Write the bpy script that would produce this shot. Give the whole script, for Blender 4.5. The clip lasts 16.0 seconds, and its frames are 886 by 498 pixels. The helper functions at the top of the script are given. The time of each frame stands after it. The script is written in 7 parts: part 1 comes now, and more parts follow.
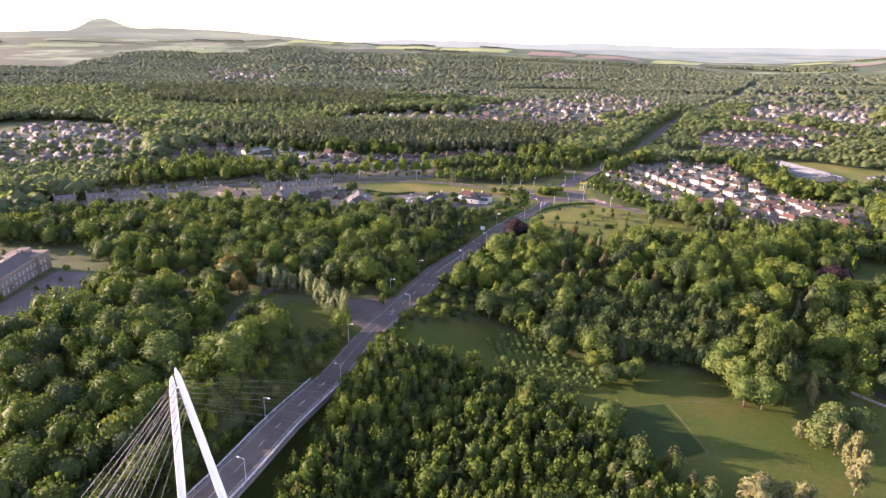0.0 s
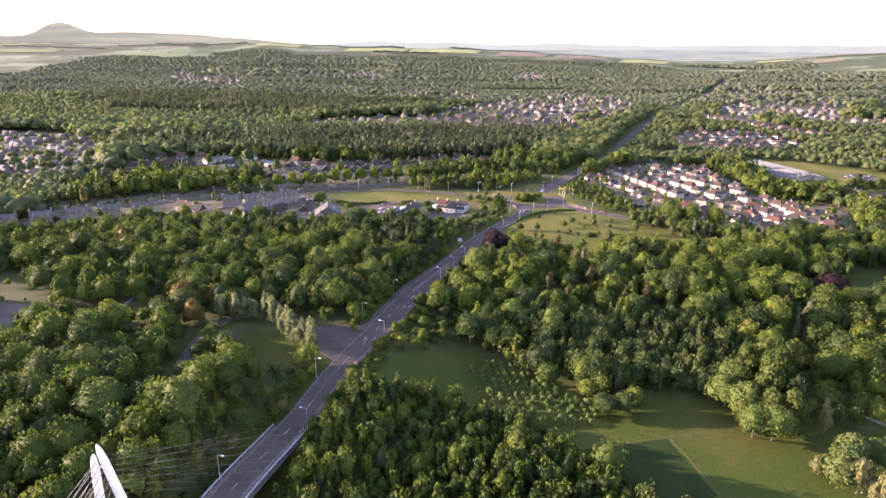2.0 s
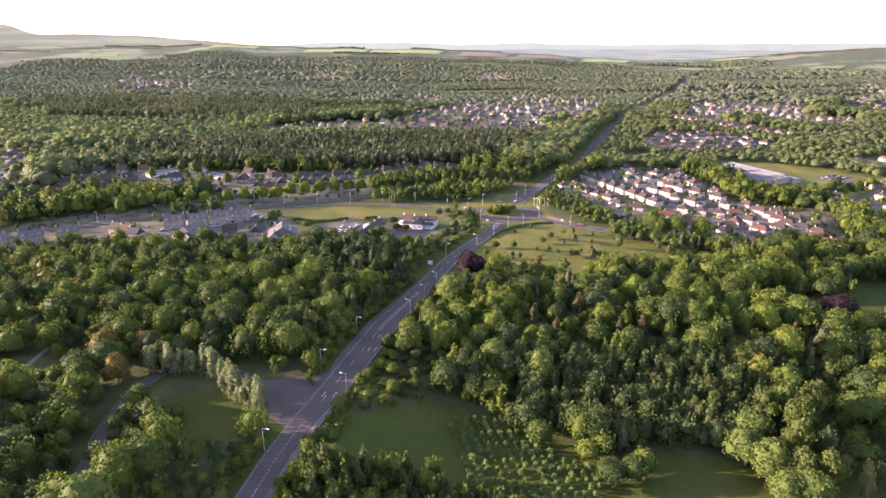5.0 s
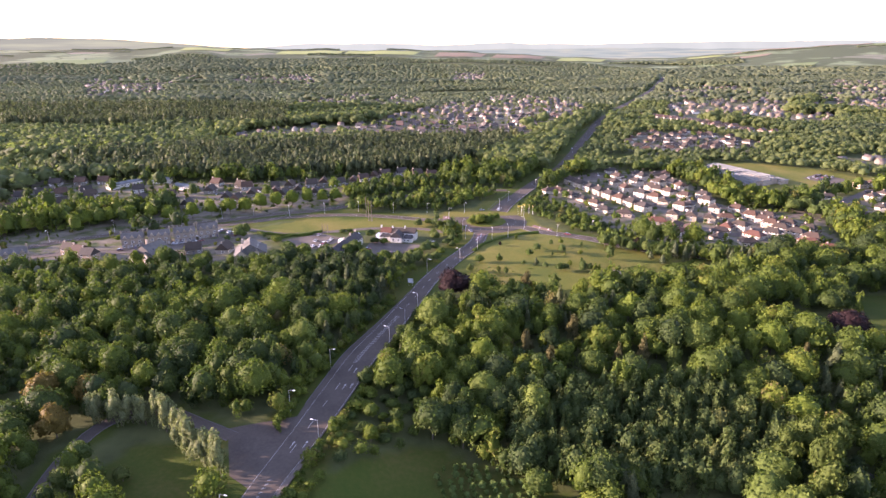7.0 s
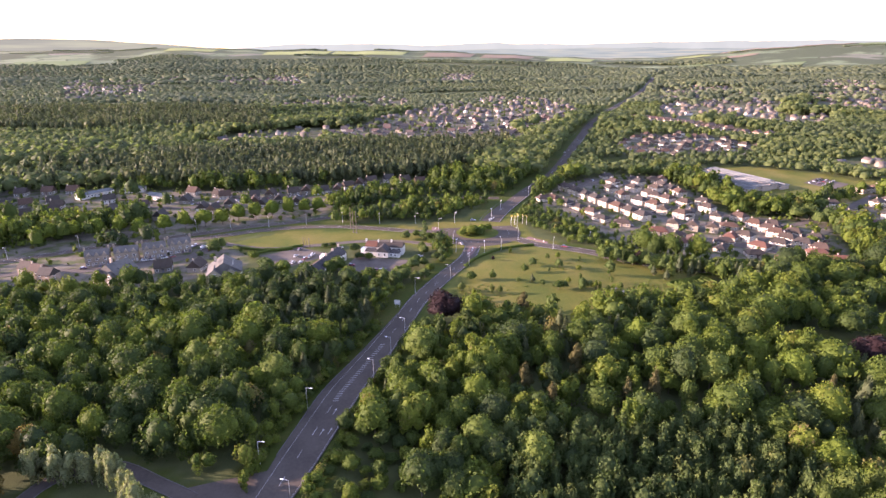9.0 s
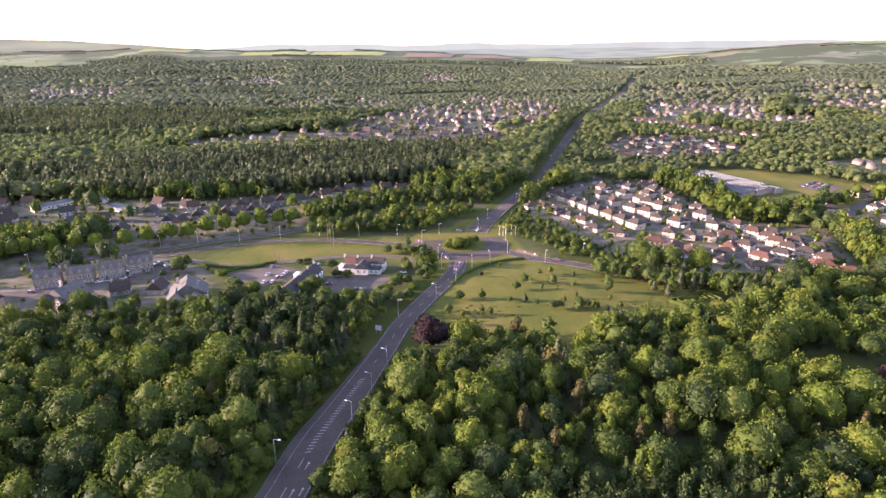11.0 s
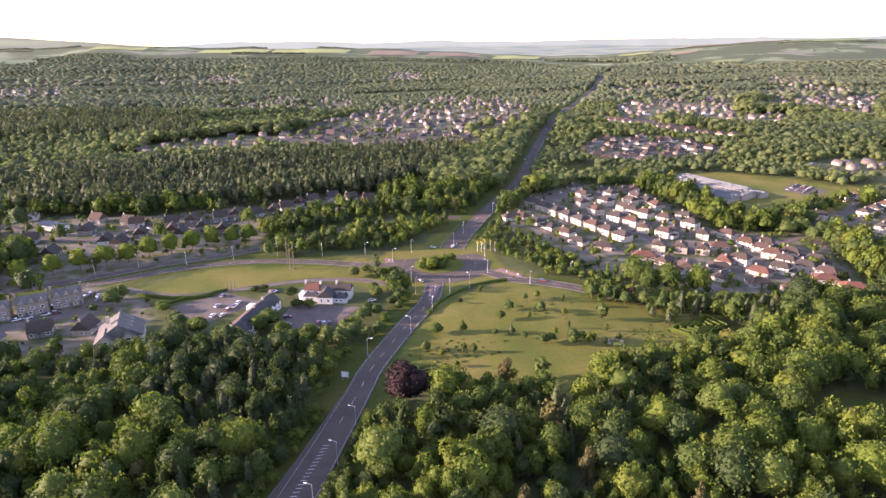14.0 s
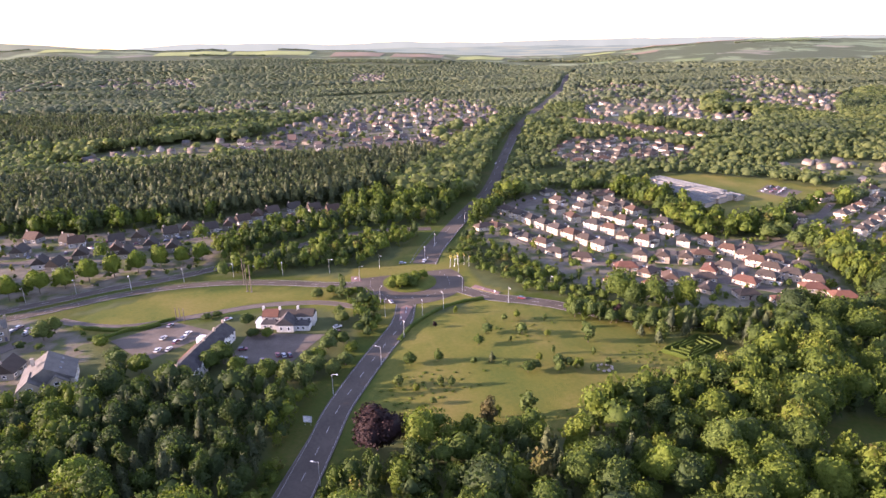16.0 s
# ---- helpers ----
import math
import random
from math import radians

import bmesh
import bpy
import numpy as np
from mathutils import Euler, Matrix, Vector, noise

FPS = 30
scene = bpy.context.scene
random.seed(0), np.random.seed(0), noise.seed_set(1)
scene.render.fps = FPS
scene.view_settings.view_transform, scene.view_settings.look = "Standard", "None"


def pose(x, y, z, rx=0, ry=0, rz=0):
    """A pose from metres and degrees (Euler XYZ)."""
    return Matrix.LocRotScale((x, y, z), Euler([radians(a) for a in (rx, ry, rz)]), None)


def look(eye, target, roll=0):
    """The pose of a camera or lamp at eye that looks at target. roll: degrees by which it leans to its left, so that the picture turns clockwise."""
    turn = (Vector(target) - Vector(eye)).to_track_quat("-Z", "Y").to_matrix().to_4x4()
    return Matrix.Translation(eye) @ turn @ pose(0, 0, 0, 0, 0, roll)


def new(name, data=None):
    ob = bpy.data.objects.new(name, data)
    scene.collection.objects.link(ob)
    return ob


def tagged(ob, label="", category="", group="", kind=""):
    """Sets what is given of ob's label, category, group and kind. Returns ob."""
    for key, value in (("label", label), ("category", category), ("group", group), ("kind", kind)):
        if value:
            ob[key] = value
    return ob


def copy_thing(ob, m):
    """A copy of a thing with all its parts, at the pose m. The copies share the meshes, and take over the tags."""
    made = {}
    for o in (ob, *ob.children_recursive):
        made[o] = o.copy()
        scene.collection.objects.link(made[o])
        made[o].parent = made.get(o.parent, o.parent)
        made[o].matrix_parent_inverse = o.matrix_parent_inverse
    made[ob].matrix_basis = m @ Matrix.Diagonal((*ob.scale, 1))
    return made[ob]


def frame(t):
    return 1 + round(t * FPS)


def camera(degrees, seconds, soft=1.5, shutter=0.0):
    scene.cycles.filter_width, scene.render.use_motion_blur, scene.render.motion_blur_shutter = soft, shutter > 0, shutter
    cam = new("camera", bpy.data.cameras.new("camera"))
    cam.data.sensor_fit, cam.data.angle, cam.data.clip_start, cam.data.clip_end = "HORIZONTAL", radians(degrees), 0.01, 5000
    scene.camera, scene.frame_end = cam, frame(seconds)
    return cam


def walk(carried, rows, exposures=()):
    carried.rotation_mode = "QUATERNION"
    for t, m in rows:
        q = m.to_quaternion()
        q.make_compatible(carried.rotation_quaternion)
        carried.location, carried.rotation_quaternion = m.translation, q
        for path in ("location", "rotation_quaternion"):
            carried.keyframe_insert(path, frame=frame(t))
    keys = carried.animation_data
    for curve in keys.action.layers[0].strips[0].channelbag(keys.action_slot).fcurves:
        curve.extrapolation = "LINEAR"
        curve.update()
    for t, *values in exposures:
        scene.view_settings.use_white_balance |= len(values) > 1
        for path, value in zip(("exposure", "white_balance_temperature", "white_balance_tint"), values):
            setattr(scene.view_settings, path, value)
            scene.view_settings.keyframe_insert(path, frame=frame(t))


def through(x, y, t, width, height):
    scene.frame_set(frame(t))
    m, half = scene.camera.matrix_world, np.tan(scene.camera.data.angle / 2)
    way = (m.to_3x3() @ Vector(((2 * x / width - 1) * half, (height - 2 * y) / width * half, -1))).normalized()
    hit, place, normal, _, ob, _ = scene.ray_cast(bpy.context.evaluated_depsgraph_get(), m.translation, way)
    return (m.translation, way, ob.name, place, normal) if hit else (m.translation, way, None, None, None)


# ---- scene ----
cam = camera(72.9, 16.0)
PATH = [
    (0, (4.492, 1.61, 125.109), (4.426, 3.501, 124.461), 1.2),
    (0.5, (4.165, 8.015, 124.92), (4.126, 9.908, 124.275), 0.9),
    (1, (3.614, 14.648, 125.106), (3.593, 16.541, 124.461), 0.9),
    (1.5, (3.062, 21.521, 125.082), (3.057, 23.414, 124.437), 0.8),
    (2, (2.958, 28.106, 125.08), (2.977, 29.999, 124.437), 0.6),
    (2.5, (2.733, 35.028, 125.257), (2.772, 36.922, 124.613), 0.5),
    (3, (2.488, 42.148, 125.216), (2.536, 44.041, 124.571), 0.6),
    (3.5, (2.182, 48.476, 125.567), (2.254, 50.368, 124.923), 0.4),
    (4, (2.024, 55.23, 125.655), (2.118, 57.122, 125.013), 0.3),
    (6.5, (2.596, 89.684, 126.534), (2.778, 91.569, 125.891), -0.1),
    (7, (3.519, 96.056, 126.561), (3.717, 97.941, 125.92), -0.3),
    (7.5, (4.262, 102.777, 126.949), (4.474, 104.66, 126.309), -0.4),
    (8, (5.07, 109.675, 127.541), (5.29, 111.556, 126.899), -0.4),
    (8.5, (6.031, 116.223, 127.599), (6.256, 118.104, 126.958), -0.4),
    (9, (6.789, 123.219, 127.363), (7.021, 125.1, 126.722), -0.4),
    (11.5, (9.71, 159.127, 127.28), (10.015, 160.997, 126.638), -0.5),
    (12, (10.311, 166.201, 127.698), (10.63, 168.067, 127.053), -0.5),
    (12.5, (11.192, 172.961, 127.536), (11.533, 174.823, 126.891), -0.6),
    (13, (11.84, 179.314, 127.921), (12.201, 181.172, 127.275), -0.6),
    (13.5, (12.259, 185.936, 128.322), (12.636, 187.79, 127.674), -0.6),
    (14, (12.836, 192.879, 127.932), (13.23, 194.729, 127.283), -0.5),
    (14.5, (13.763, 199.408, 127.623), (14.18, 201.254, 126.977), -0.6),
    (15, (14.923, 206.287, 128.019), (15.367, 208.125, 127.369), -0.6),
    (15.5, (16.056, 212.723, 128.376), (16.528, 214.554, 127.726), -0.7),
    (16, (17.524, 219.606, 127.759), (18.02, 221.432, 127.112), -0.8),
]
walk(cam, [(t, look(eye, target, roll)) for t, eye, target, roll in PATH], [(0, 2.60, 6850, 50), (16, 2.46, 6850, 49)])

# ---- light: low evening sun from the west, clear pale sky ----
SUN_FROM = Vector((-math.cos(radians(10)) * math.cos(radians(12.5)), math.sin(radians(10)) * math.cos(radians(12.5)), math.sin(radians(12.5))))
world = bpy.data.worlds.new("sky")
scene.world = world
world.use_nodes = True
wn = world.node_tree.nodes
wn.clear()
sky = wn.new("ShaderNodeTexSky")
sky.sky_type, sky.sun_disc = "NISHITA", False
sky.sun_elevation = radians(12.5)
sky.sun_rotation = math.atan2(SUN_FROM.x, SUN_FROM.y)
sky.air_density, sky.dust_density, sky.ozone_density = 1.0, 0.4, 1.3
back = wn.new("ShaderNodeBackground")
back.inputs["Strength"].default_value = 0.15
wout = wn.new("ShaderNodeOutputWorld")
world.node_tree.links.new(sky.outputs["Color"], back.inputs["Color"])
world.node_tree.links.new(back.outputs["Background"], wout.inputs["Surface"])

sun_data = bpy.data.lights.new("sun", "SUN")
sun_data.energy, sun_data.angle, sun_data.color = 4.1, radians(0.5), (1.0, 0.89, 0.72)
sun = new("sun", sun_data)
sun.matrix_world = look(SUN_FROM * 100, (0, 0, 0))

# ---- materials ----
def material(name, build):
    m = bpy.data.materials.new(name)
    m.use_nodes = True
    nt = m.node_tree
    bsdf = nt.nodes["Principled BSDF"]
    build(nt, bsdf)
    return m


def link(nt, a, b):
    nt.links.new(a, b)


def coords(nt, scale=1.0, local=False):
    if local:
        src = nt.nodes.new("ShaderNodeTexCoord").outputs["Object"]
    else:
        src = nt.nodes.new("ShaderNodeNewGeometry").outputs["Position"]
    mp = nt.nodes.new("ShaderNodeMapping")
    mp.inputs["Scale"].default_value = (scale, scale, scale)
    link(nt, src, mp.inputs["Vector"])
    return mp.outputs["Vector"]


def noise_tex(nt, scale, detail=3.0, local=False, rough=0.55):
    n = nt.nodes.new("ShaderNodeTexNoise")
    n.inputs["Scale"].default_value = 1.0
    n.inputs["Detail"].default_value = detail
    n.inputs["Roughness"].default_value = rough
    link(nt, coords(nt, scale, local), n.inputs["Vector"])
    return n.outputs["Fac"]


def ramp(nt, fac, stops):
    r = nt.nodes.new("ShaderNodeValToRGB")
    els = r.color_ramp.elements
    while len(els) < len(stops):
        els.new(0.5)
    for e, (p, c) in zip(els, stops):
        e.position, e.color = p, (*c, 1.0)
    link(nt, fac, r.inputs["Fac"])
    return r.outputs["Color"]


def mixc(nt, fac, a, b, blend="MIX"):
    m = nt.nodes.new("ShaderNodeMix")
    m.data_type, m.blend_type = "RGBA", blend
    for sock, v in ((m.inputs[0], fac), (m.inputs[6], a), (m.inputs[7], b)):
        if hasattr(v, "is_linked"):
            link(nt, v, sock)
        elif isinstance(v, (int, float)):
            sock.default_value = v
        else:
            sock.default_value = (*v, 1.0)
    return m.outputs[2]


def calc(nt, op, a, b=0.0, c=None):
    m = nt.nodes.new("ShaderNodeMath")
    m.operation = op
    for sock, v in zip(m.inputs, (a, b, c)):
        if v is None:
            continue
        if hasattr(v, "is_linked"):
            link(nt, v, sock)
        else:
            sock.default_value = v
    return m.outputs[0]


def bump(nt, bsdf, height, strength, distance):
    b = nt.nodes.new("ShaderNodeBump")
    b.inputs["Strength"].default_value, b.inputs["Distance"].default_value = strength, distance
    link(nt, height, b.inputs["Height"])
    link(nt, b.outputs["Normal"], bsdf.inputs["Normal"])


def surface(name, lo, hi, scale, rough=0.8, metal=0.0, fine=None, relief=0.0, local=False, vary=0.0):
    """Two colours mixed by broad stains and fine grain; vary: brightness changes from object to object."""
    def build(nt, bsdf):
        broad = noise_tex(nt, scale, 3, local)
        grain = noise_tex(nt, fine or scale * 9, 4, local)
        mix = calc(nt, "ADD", calc(nt, "MULTIPLY", broad, 0.6), calc(nt, "MULTIPLY", grain, 0.4))
        col = ramp(nt, mix, [(0.33, lo), (0.67, hi)])
        if vary:
            info = nt.nodes.new("ShaderNodeObjectInfo")
            k = calc(nt, "ADD", calc(nt, "MULTIPLY", info.outputs["Random"], 2 * vary), 1 - vary)
            g = nt.nodes.new("ShaderNodeCombineColor")
            for s in g.inputs:
                link(nt, k, s)
            col = mixc(nt, 1.0, col, g.outputs[0], "MULTIPLY")
        link(nt, col, bsdf.inputs["Base Color"])
        bsdf.inputs["Roughness"].default_value, bsdf.inputs["Metallic"].default_value = rough, metal
        if rough > 0.75:
            bsdf.inputs["Specular IOR Level"].default_value = 0.05
        if relief:
            bump(nt, bsdf, grain, 0.6, relief)
    return material(name, build)


def random_colours(name, stops, rough=0.7, metal=0.0, scale=0.7, relief=0.0, coat=0.0):
    """One colour a thing, drawn from the stops, with slight grain."""
    def build(nt, bsdf):
        info = nt.nodes.new("ShaderNodeObjectInfo")
        col = ramp(nt, info.outputs["Random"], stops)
        grain = noise_tex(nt, scale, 4)
        dirt = ramp(nt, grain, [(0.3, (0.78, 0.77, 0.75)), (0.7, (1.0, 1.0, 1.0))])
        link(nt, mixc(nt, 1.0, col, dirt, "MULTIPLY"), bsdf.inputs["Base Color"])
        bsdf.inputs["Roughness"].default_value, bsdf.inputs["Metallic"].default_value = rough, metal
        bsdf.inputs["Coat Weight"].default_value = coat
        if rough > 0.75:
            bsdf.inputs["Specular IOR Level"].default_value = 0.15
        if relief:
            bump(nt, bsdf, noise_tex(nt, 3.0, 3), 0.5, relief)
    return material(name, build)


def foliage(name, stops, single=False, through=0.32):
    """Leaves: hue by tree and by clump, some light passes through."""
    def build(nt, bsdf):
        at = nt.nodes.new("ShaderNodeAttribute")
        at.attribute_name = "tint"
        fac = at.outputs["Fac"]
        if single:
            info = nt.nodes.new("ShaderNodeObjectInfo")
            fac = calc(nt, "ADD", fac, calc(nt, "MULTIPLY_ADD", info.outputs["Random"], 0.7, -0.35))
        fac = calc(nt, "ADD", fac, calc(nt, "MULTIPLY_ADD", noise_tex(nt, 0.035, 2), 0.5, -0.25))
        col = ramp(nt, fac, stops)
        col = mixc(nt, calc(nt, "MULTIPLY", noise_tex(nt, 0.5, 2), 0.5), col, mixc(nt, 1.0, col, (0.55, 0.62, 0.75), "MULTIPLY"))
        fleck = ramp(nt, noise_tex(nt, 2.3, 4, rough=0.75), [(0.34, (0.62, 0.64, 0.66)), (0.5, (1.0, 1.0, 1.0)), (0.66, (1.28, 1.30, 1.24))])
        col = mixc(nt, 1.0, col, fleck, "MULTIPLY")
        link(nt, col, bsdf.inputs["Base Color"])
        bsdf.inputs["Roughness"].default_value = 0.7
        bsdf.inputs["Specular IOR Level"].default_value = 0.1
        tr = nt.nodes.new("ShaderNodeBsdfTranslucent")
        link(nt, mixc(nt, 1.0, col, (1.06, 1.2, 0.75), "MULTIPLY"), tr.inputs["Color"])
        mx = nt.nodes.new("ShaderNodeMixShader")
        mx.inputs[0].default_value = through
        link(nt, bsdf.outputs[0], mx.inputs[1])
        link(nt, tr.outputs[0], mx.inputs[2])
        link(nt, mx.outputs[0], nt.nodes["Material Output"].inputs["Surface"])
    return material(name, build)


GREENS = [(0.0, (0.034, 0.054, 0.019)), (0.22, (0.049, 0.075, 0.018)), (0.45, (0.068, 0.099, 0.017)), (0.66, (0.087, 0.119, 0.017)), (0.82, (0.108, 0.134, 0.019)), (0.93, (0.110, 0.102, 0.028)), (1.0, (0.126, 0.106, 0.038))]
M_LEAF = foliage("broad leaves", GREENS)
M_LEAF_ONE = foliage("broad leaves of a tree", GREENS, True)
NEEDLES = [(0.0, (0.054, 0.069, 0.034)), (0.6, (0.076, 0.092, 0.039)), (1.0, (0.112, 0.114, 0.044))]
# far and middle leaves: paler, greyer greens with the air's haze put into the colour
M_LEAF_FAR_HAZE = foliage("leaves far off, haze in colour", through=0.52, stops=[(0.0, (0.100, 0.124, 0.070)), (0.4, (0.128, 0.152, 0.082)), (0.75, (0.158, 0.182, 0.092)), (1.0, (0.186, 0.196, 0.104))])
M_LEAF_MID_HAZE = foliage("leaves in the middle distance, haze in colour", through=0.48, stops=[(0.0, (0.078, 0.102, 0.046)), (0.4, (0.106, 0.134, 0.048)), (0.75, (0.136, 0.162, 0.052)), (1.0, (0.166, 0.172, 0.072))])
M_NEEDLE = foliage("conifer needles", NEEDLES, through=0.3)
M_LARCH = foliage("light larch needles", [(0.0, (0.044, 0.068, 0.022)), (0.6, (0.068, 0.096, 0.026)), (1.0, (0.100, 0.108, 0.032))])
M_FEATHER = foliage("feathery pale green leaves", [(0.0, (0.050, 0.074, 0.016)), (1.0, (0.074, 0.098, 0.020))], True)
M_RUST = foliage("orange-brown spring leaves", [(0.0, (0.112, 0.082, 0.020)), (1.0, (0.165, 0.115, 0.028))], True)
M_RUSTNEEDLE = foliage("brown conifer needles", [(0.0, (0.062, 0.057, 0.022)), (1.0, (0.096, 0.084, 0.030))], True, 0.3)
M_LIME = foliage("bright lime-green leaves", [(0.0, (0.070, 0.104, 0.022)), (1.0, (0.102, 0.134, 0.026))], True)
M_NEEDLE_ONE = foliage("conifer needles of a tree", NEEDLES, True, 0.12)
M_TAN = foliage("pale tan spring leaves", [(0.0, (0.120, 0.125, 0.045)), (1.0, (0.170, 0.160, 0.065))], True)
M_COPPER = foliage("copper beech leaves", [(0.0, (0.018, 0.010, 0.010)), (1.0, (0.034, 0.017, 0.015))], True, 0.15)
M_PALE = foliage("silvery poplar leaves", [(0.0, (0.120, 0.140, 0.060)), (1.0, (0.175, 0.190, 0.085))], True)
M_YOUNG = foliage("young tree leaves", [(0.0, (0.054, 0.084, 0.024)), (0.6, (0.080, 0.110, 0.028)), (1.0, (0.112, 0.128, 0.034))], True)
M_SAPLING = foliage("sapling leaves", [(0.0, (0.09, 0.145, 0.04)), (1.0, (0.145, 0.205, 0.06))], through=0.5)
M_BARK = surface("bark", (0.06, 0.048, 0.036), (0.13, 0.11, 0.085), 0.7, 0.9)


def ground_build(nt, bsdf):
    """Woodland floor, mown grass and paved yards, told apart by the cover of the land."""
    at = nt.nodes.new("ShaderNodeAttribute")
    at.attribute_name = "cover"
    sep = nt.nodes.new("ShaderNodeSeparateColor")
    link(nt, at.outputs["Color"], sep.inputs[0])
    wood = ramp(nt, noise_tex(nt, 0.09, 4), [(0.3, (0.042, 0.052, 0.020)), (0.7, (0.078, 0.090, 0.032))])
    mown = noise_tex(nt, 0.035, 4)
    tuft = noise_tex(nt, 0.6, 4)
    grass = ramp(nt, calc(nt, "ADD", calc(nt, "MULTIPLY", mown, 0.7), calc(nt, "MULTIPLY", tuft, 0.3)),
                 [(0.36, (0.062, 0.080, 0.016)), (0.5, (0.096, 0.098, 0.020)), (0.66, (0.138, 0.116, 0.033))])
    lawn = ramp(nt, calc(nt, "ADD", calc(nt, "MULTIPLY", mown, 0.55), calc(nt, "MULTIPLY", tuft, 0.45)),
                [(0.36, (0.033, 0.056, 0.009)), (0.5, (0.046, 0.061, 0.011)), (0.66, (0.073, 0.067, 0.018))])
    grass = mixc(nt, at.outputs["Alpha"], grass, lawn)
    paved = ramp(nt, noise_tex(nt, 0.10, 5), [(0.34, (0.050, 0.066, 0.026)), (0.44, (0.080, 0.090, 0.036)), (0.50, (0.112, 0.099, 0.073)), (0.66, (0.160, 0.140, 0.106))])
    col = mixc(nt, sep.outputs[0], wood, grass)
    # farmland: fields of many greens, parted by dark hedgerows
    field_map = nt.nodes.new("ShaderNodeMapping")
    field_map.inputs["Scale"].default_value = (0.0036, 0.0026, 0.0)
    link(nt, nt.nodes.new("ShaderNodeNewGeometry").outputs["Position"], field_map.inputs["Vector"])
    vor = nt.nodes.new("ShaderNodeTexVoronoi")
    vor.inputs["Scale"].default_value = 1.0
    link(nt, field_map.outputs["Vector"], vor.inputs["Vector"])
    vsep = nt.nodes.new("ShaderNodeSeparateColor")
    link(nt, vor.outputs["Color"], vsep.inputs[0])
    farm = ramp(nt, vsep.outputs[0], [(0.0, (0.092, 0.124, 0.066)), (0.3, (0.116, 0.150, 0.078)), (0.55, (0.142, 0.176, 0.092)), (0.82, (0.152, 0.184, 0.098)), (0.93, (0.180, 0.160, 0.118)), (1.0, (0.145, 0.142, 0.098))])
    edge = nt.nodes.new("ShaderNodeTexVoronoi")
    edge.feature = "DISTANCE_TO_EDGE"
    edge.inputs["Scale"].default_value = 1.0
    link(nt, field_map.outputs["Vector"], edge.inputs["Vector"])
    farm = mixc(nt, ramp(nt, edge.outputs["Distance"], [(0.010, (1, 1, 1)), (0.022, (0, 0, 0))]), farm, (0.05, 0.065, 0.028))
    farm = mixc(nt, ramp(nt, noise_tex(nt, 0.0028, 5), [(0.43, (0, 0, 0)), (0.49, (1, 1, 1))]), farm, (0.058, 0.072, 0.034))
    col = mixc(nt, sep.outputs[2], col, farm)
    col = mixc(nt, sep.outputs[1], col, paved)
    link(nt, col, bsdf.inputs["Base Color"])
    bsdf.inputs["Roughness"].default_value = 0.9
    bsdf.inputs["Specular IOR Level"].default_value = 0.08
    bump(nt, bsdf, noise_tex(nt, 1.3, 4), 0.7, 0.25)


M_GROUND = material("ground cover", ground_build)
M_ROUGH = surface("uncut grass", (0.014, 0.028, 0.008), (0.026, 0.042, 0.011), 0.12, 0.9, fine=1.1, relief=0.1)
M_ASPHALT = surface("asphalt", (0.062, 0.051, 0.041), (0.100, 0.083, 0.067), 0.08, 0.82, fine=0.9, relief=0.01)
M_YARD = surface("worn tarmac", (0.080, 0.067, 0.055), (0.132, 0.112, 0.092), 0.1, 0.85, fine=1.2)
M_PAVE = surface("concrete paving", (0.100, 0.083, 0.066), (0.150, 0.126, 0.100), 0.15, 0.85, fine=1.5)
M_PAINT = surface("road paint", (0.22, 0.21, 0.19), (0.42, 0.40, 0.37), 0.5, 0.6)
M_REDPAINT = surface("red road surfacing", (0.15, 0.095, 0.085), (0.22, 0.14, 0.12), 0.4, 0.8)
M_PATH = surface("gravel path", (0.17, 0.143, 0.108), (0.25, 0.212, 0.162), 0.3, 0.9)
M_TROD = surface("trodden earth", (0.062, 0.062, 0.021), (0.086, 0.080, 0.031), 0.3, 0.9)
M_WHITE = surface("white painted steel", (0.72, 0.72, 0.71), (0.84, 0.84, 0.83), 0.25, 0.4)
M_STEEL = surface("galvanised steel", (0.38, 0.39, 0.40), (0.52, 0.53, 0.54), 0.6, 0.45, 0.6)
M_CABLE = surface("sheathed cable", (0.10, 0.085, 0.07), (0.16, 0.14, 0.115), 0.5, 0.55)
M_KERB = surface("weathered kerb stone", (0.095, 0.086, 0.078), (0.15, 0.137, 0.124), 0.3, 0.9, fine=2.0)
M_VERGE = surface("mown verge grass", (0.050, 0.070, 0.013), (0.090, 0.098, 0.022), 0.15, 0.9, fine=1.5, relief=0.05)
M_AVENUE = foliage("fresh avenue leaves", [(0.0, (0.082, 0.124, 0.018)), (1.0, (0.122, 0.154, 0.022))], True, 0.36)
M_CONCRETE = surface("weathered concrete", (0.12, 0.105, 0.088), (0.20, 0.178, 0.15), 0.2, 0.85, fine=2.0)
M_HARL = random_colours("harled walls", [(0.0, (0.33, 0.285, 0.215)), (0.35, (0.43, 0.378, 0.292)), (0.7, (0.30, 0.248, 0.185)), (1.0, (0.53, 0.485, 0.395))], 0.9, scale=0.9)
M_GREYHARL = surface("grey-beige harl", (0.17, 0.142, 0.112), (0.25, 0.212, 0.168), 0.3, 0.9, fine=2.0, relief=0.02)
M_STONE = surface("buff stone", (0.26, 0.21, 0.165), (0.40, 0.33, 0.265), 0.3, 0.85, fine=2.5, relief=0.03)
M_HARL_FAR = random_colours("far harled walls of houses", [(0.0, (0.145, 0.130, 0.105)), (0.5, (0.21, 0.193, 0.162)), (0.85, (0.32, 0.30, 0.26)), (1.0, (0.52, 0.505, 0.465))], 0.9, scale=0.9)
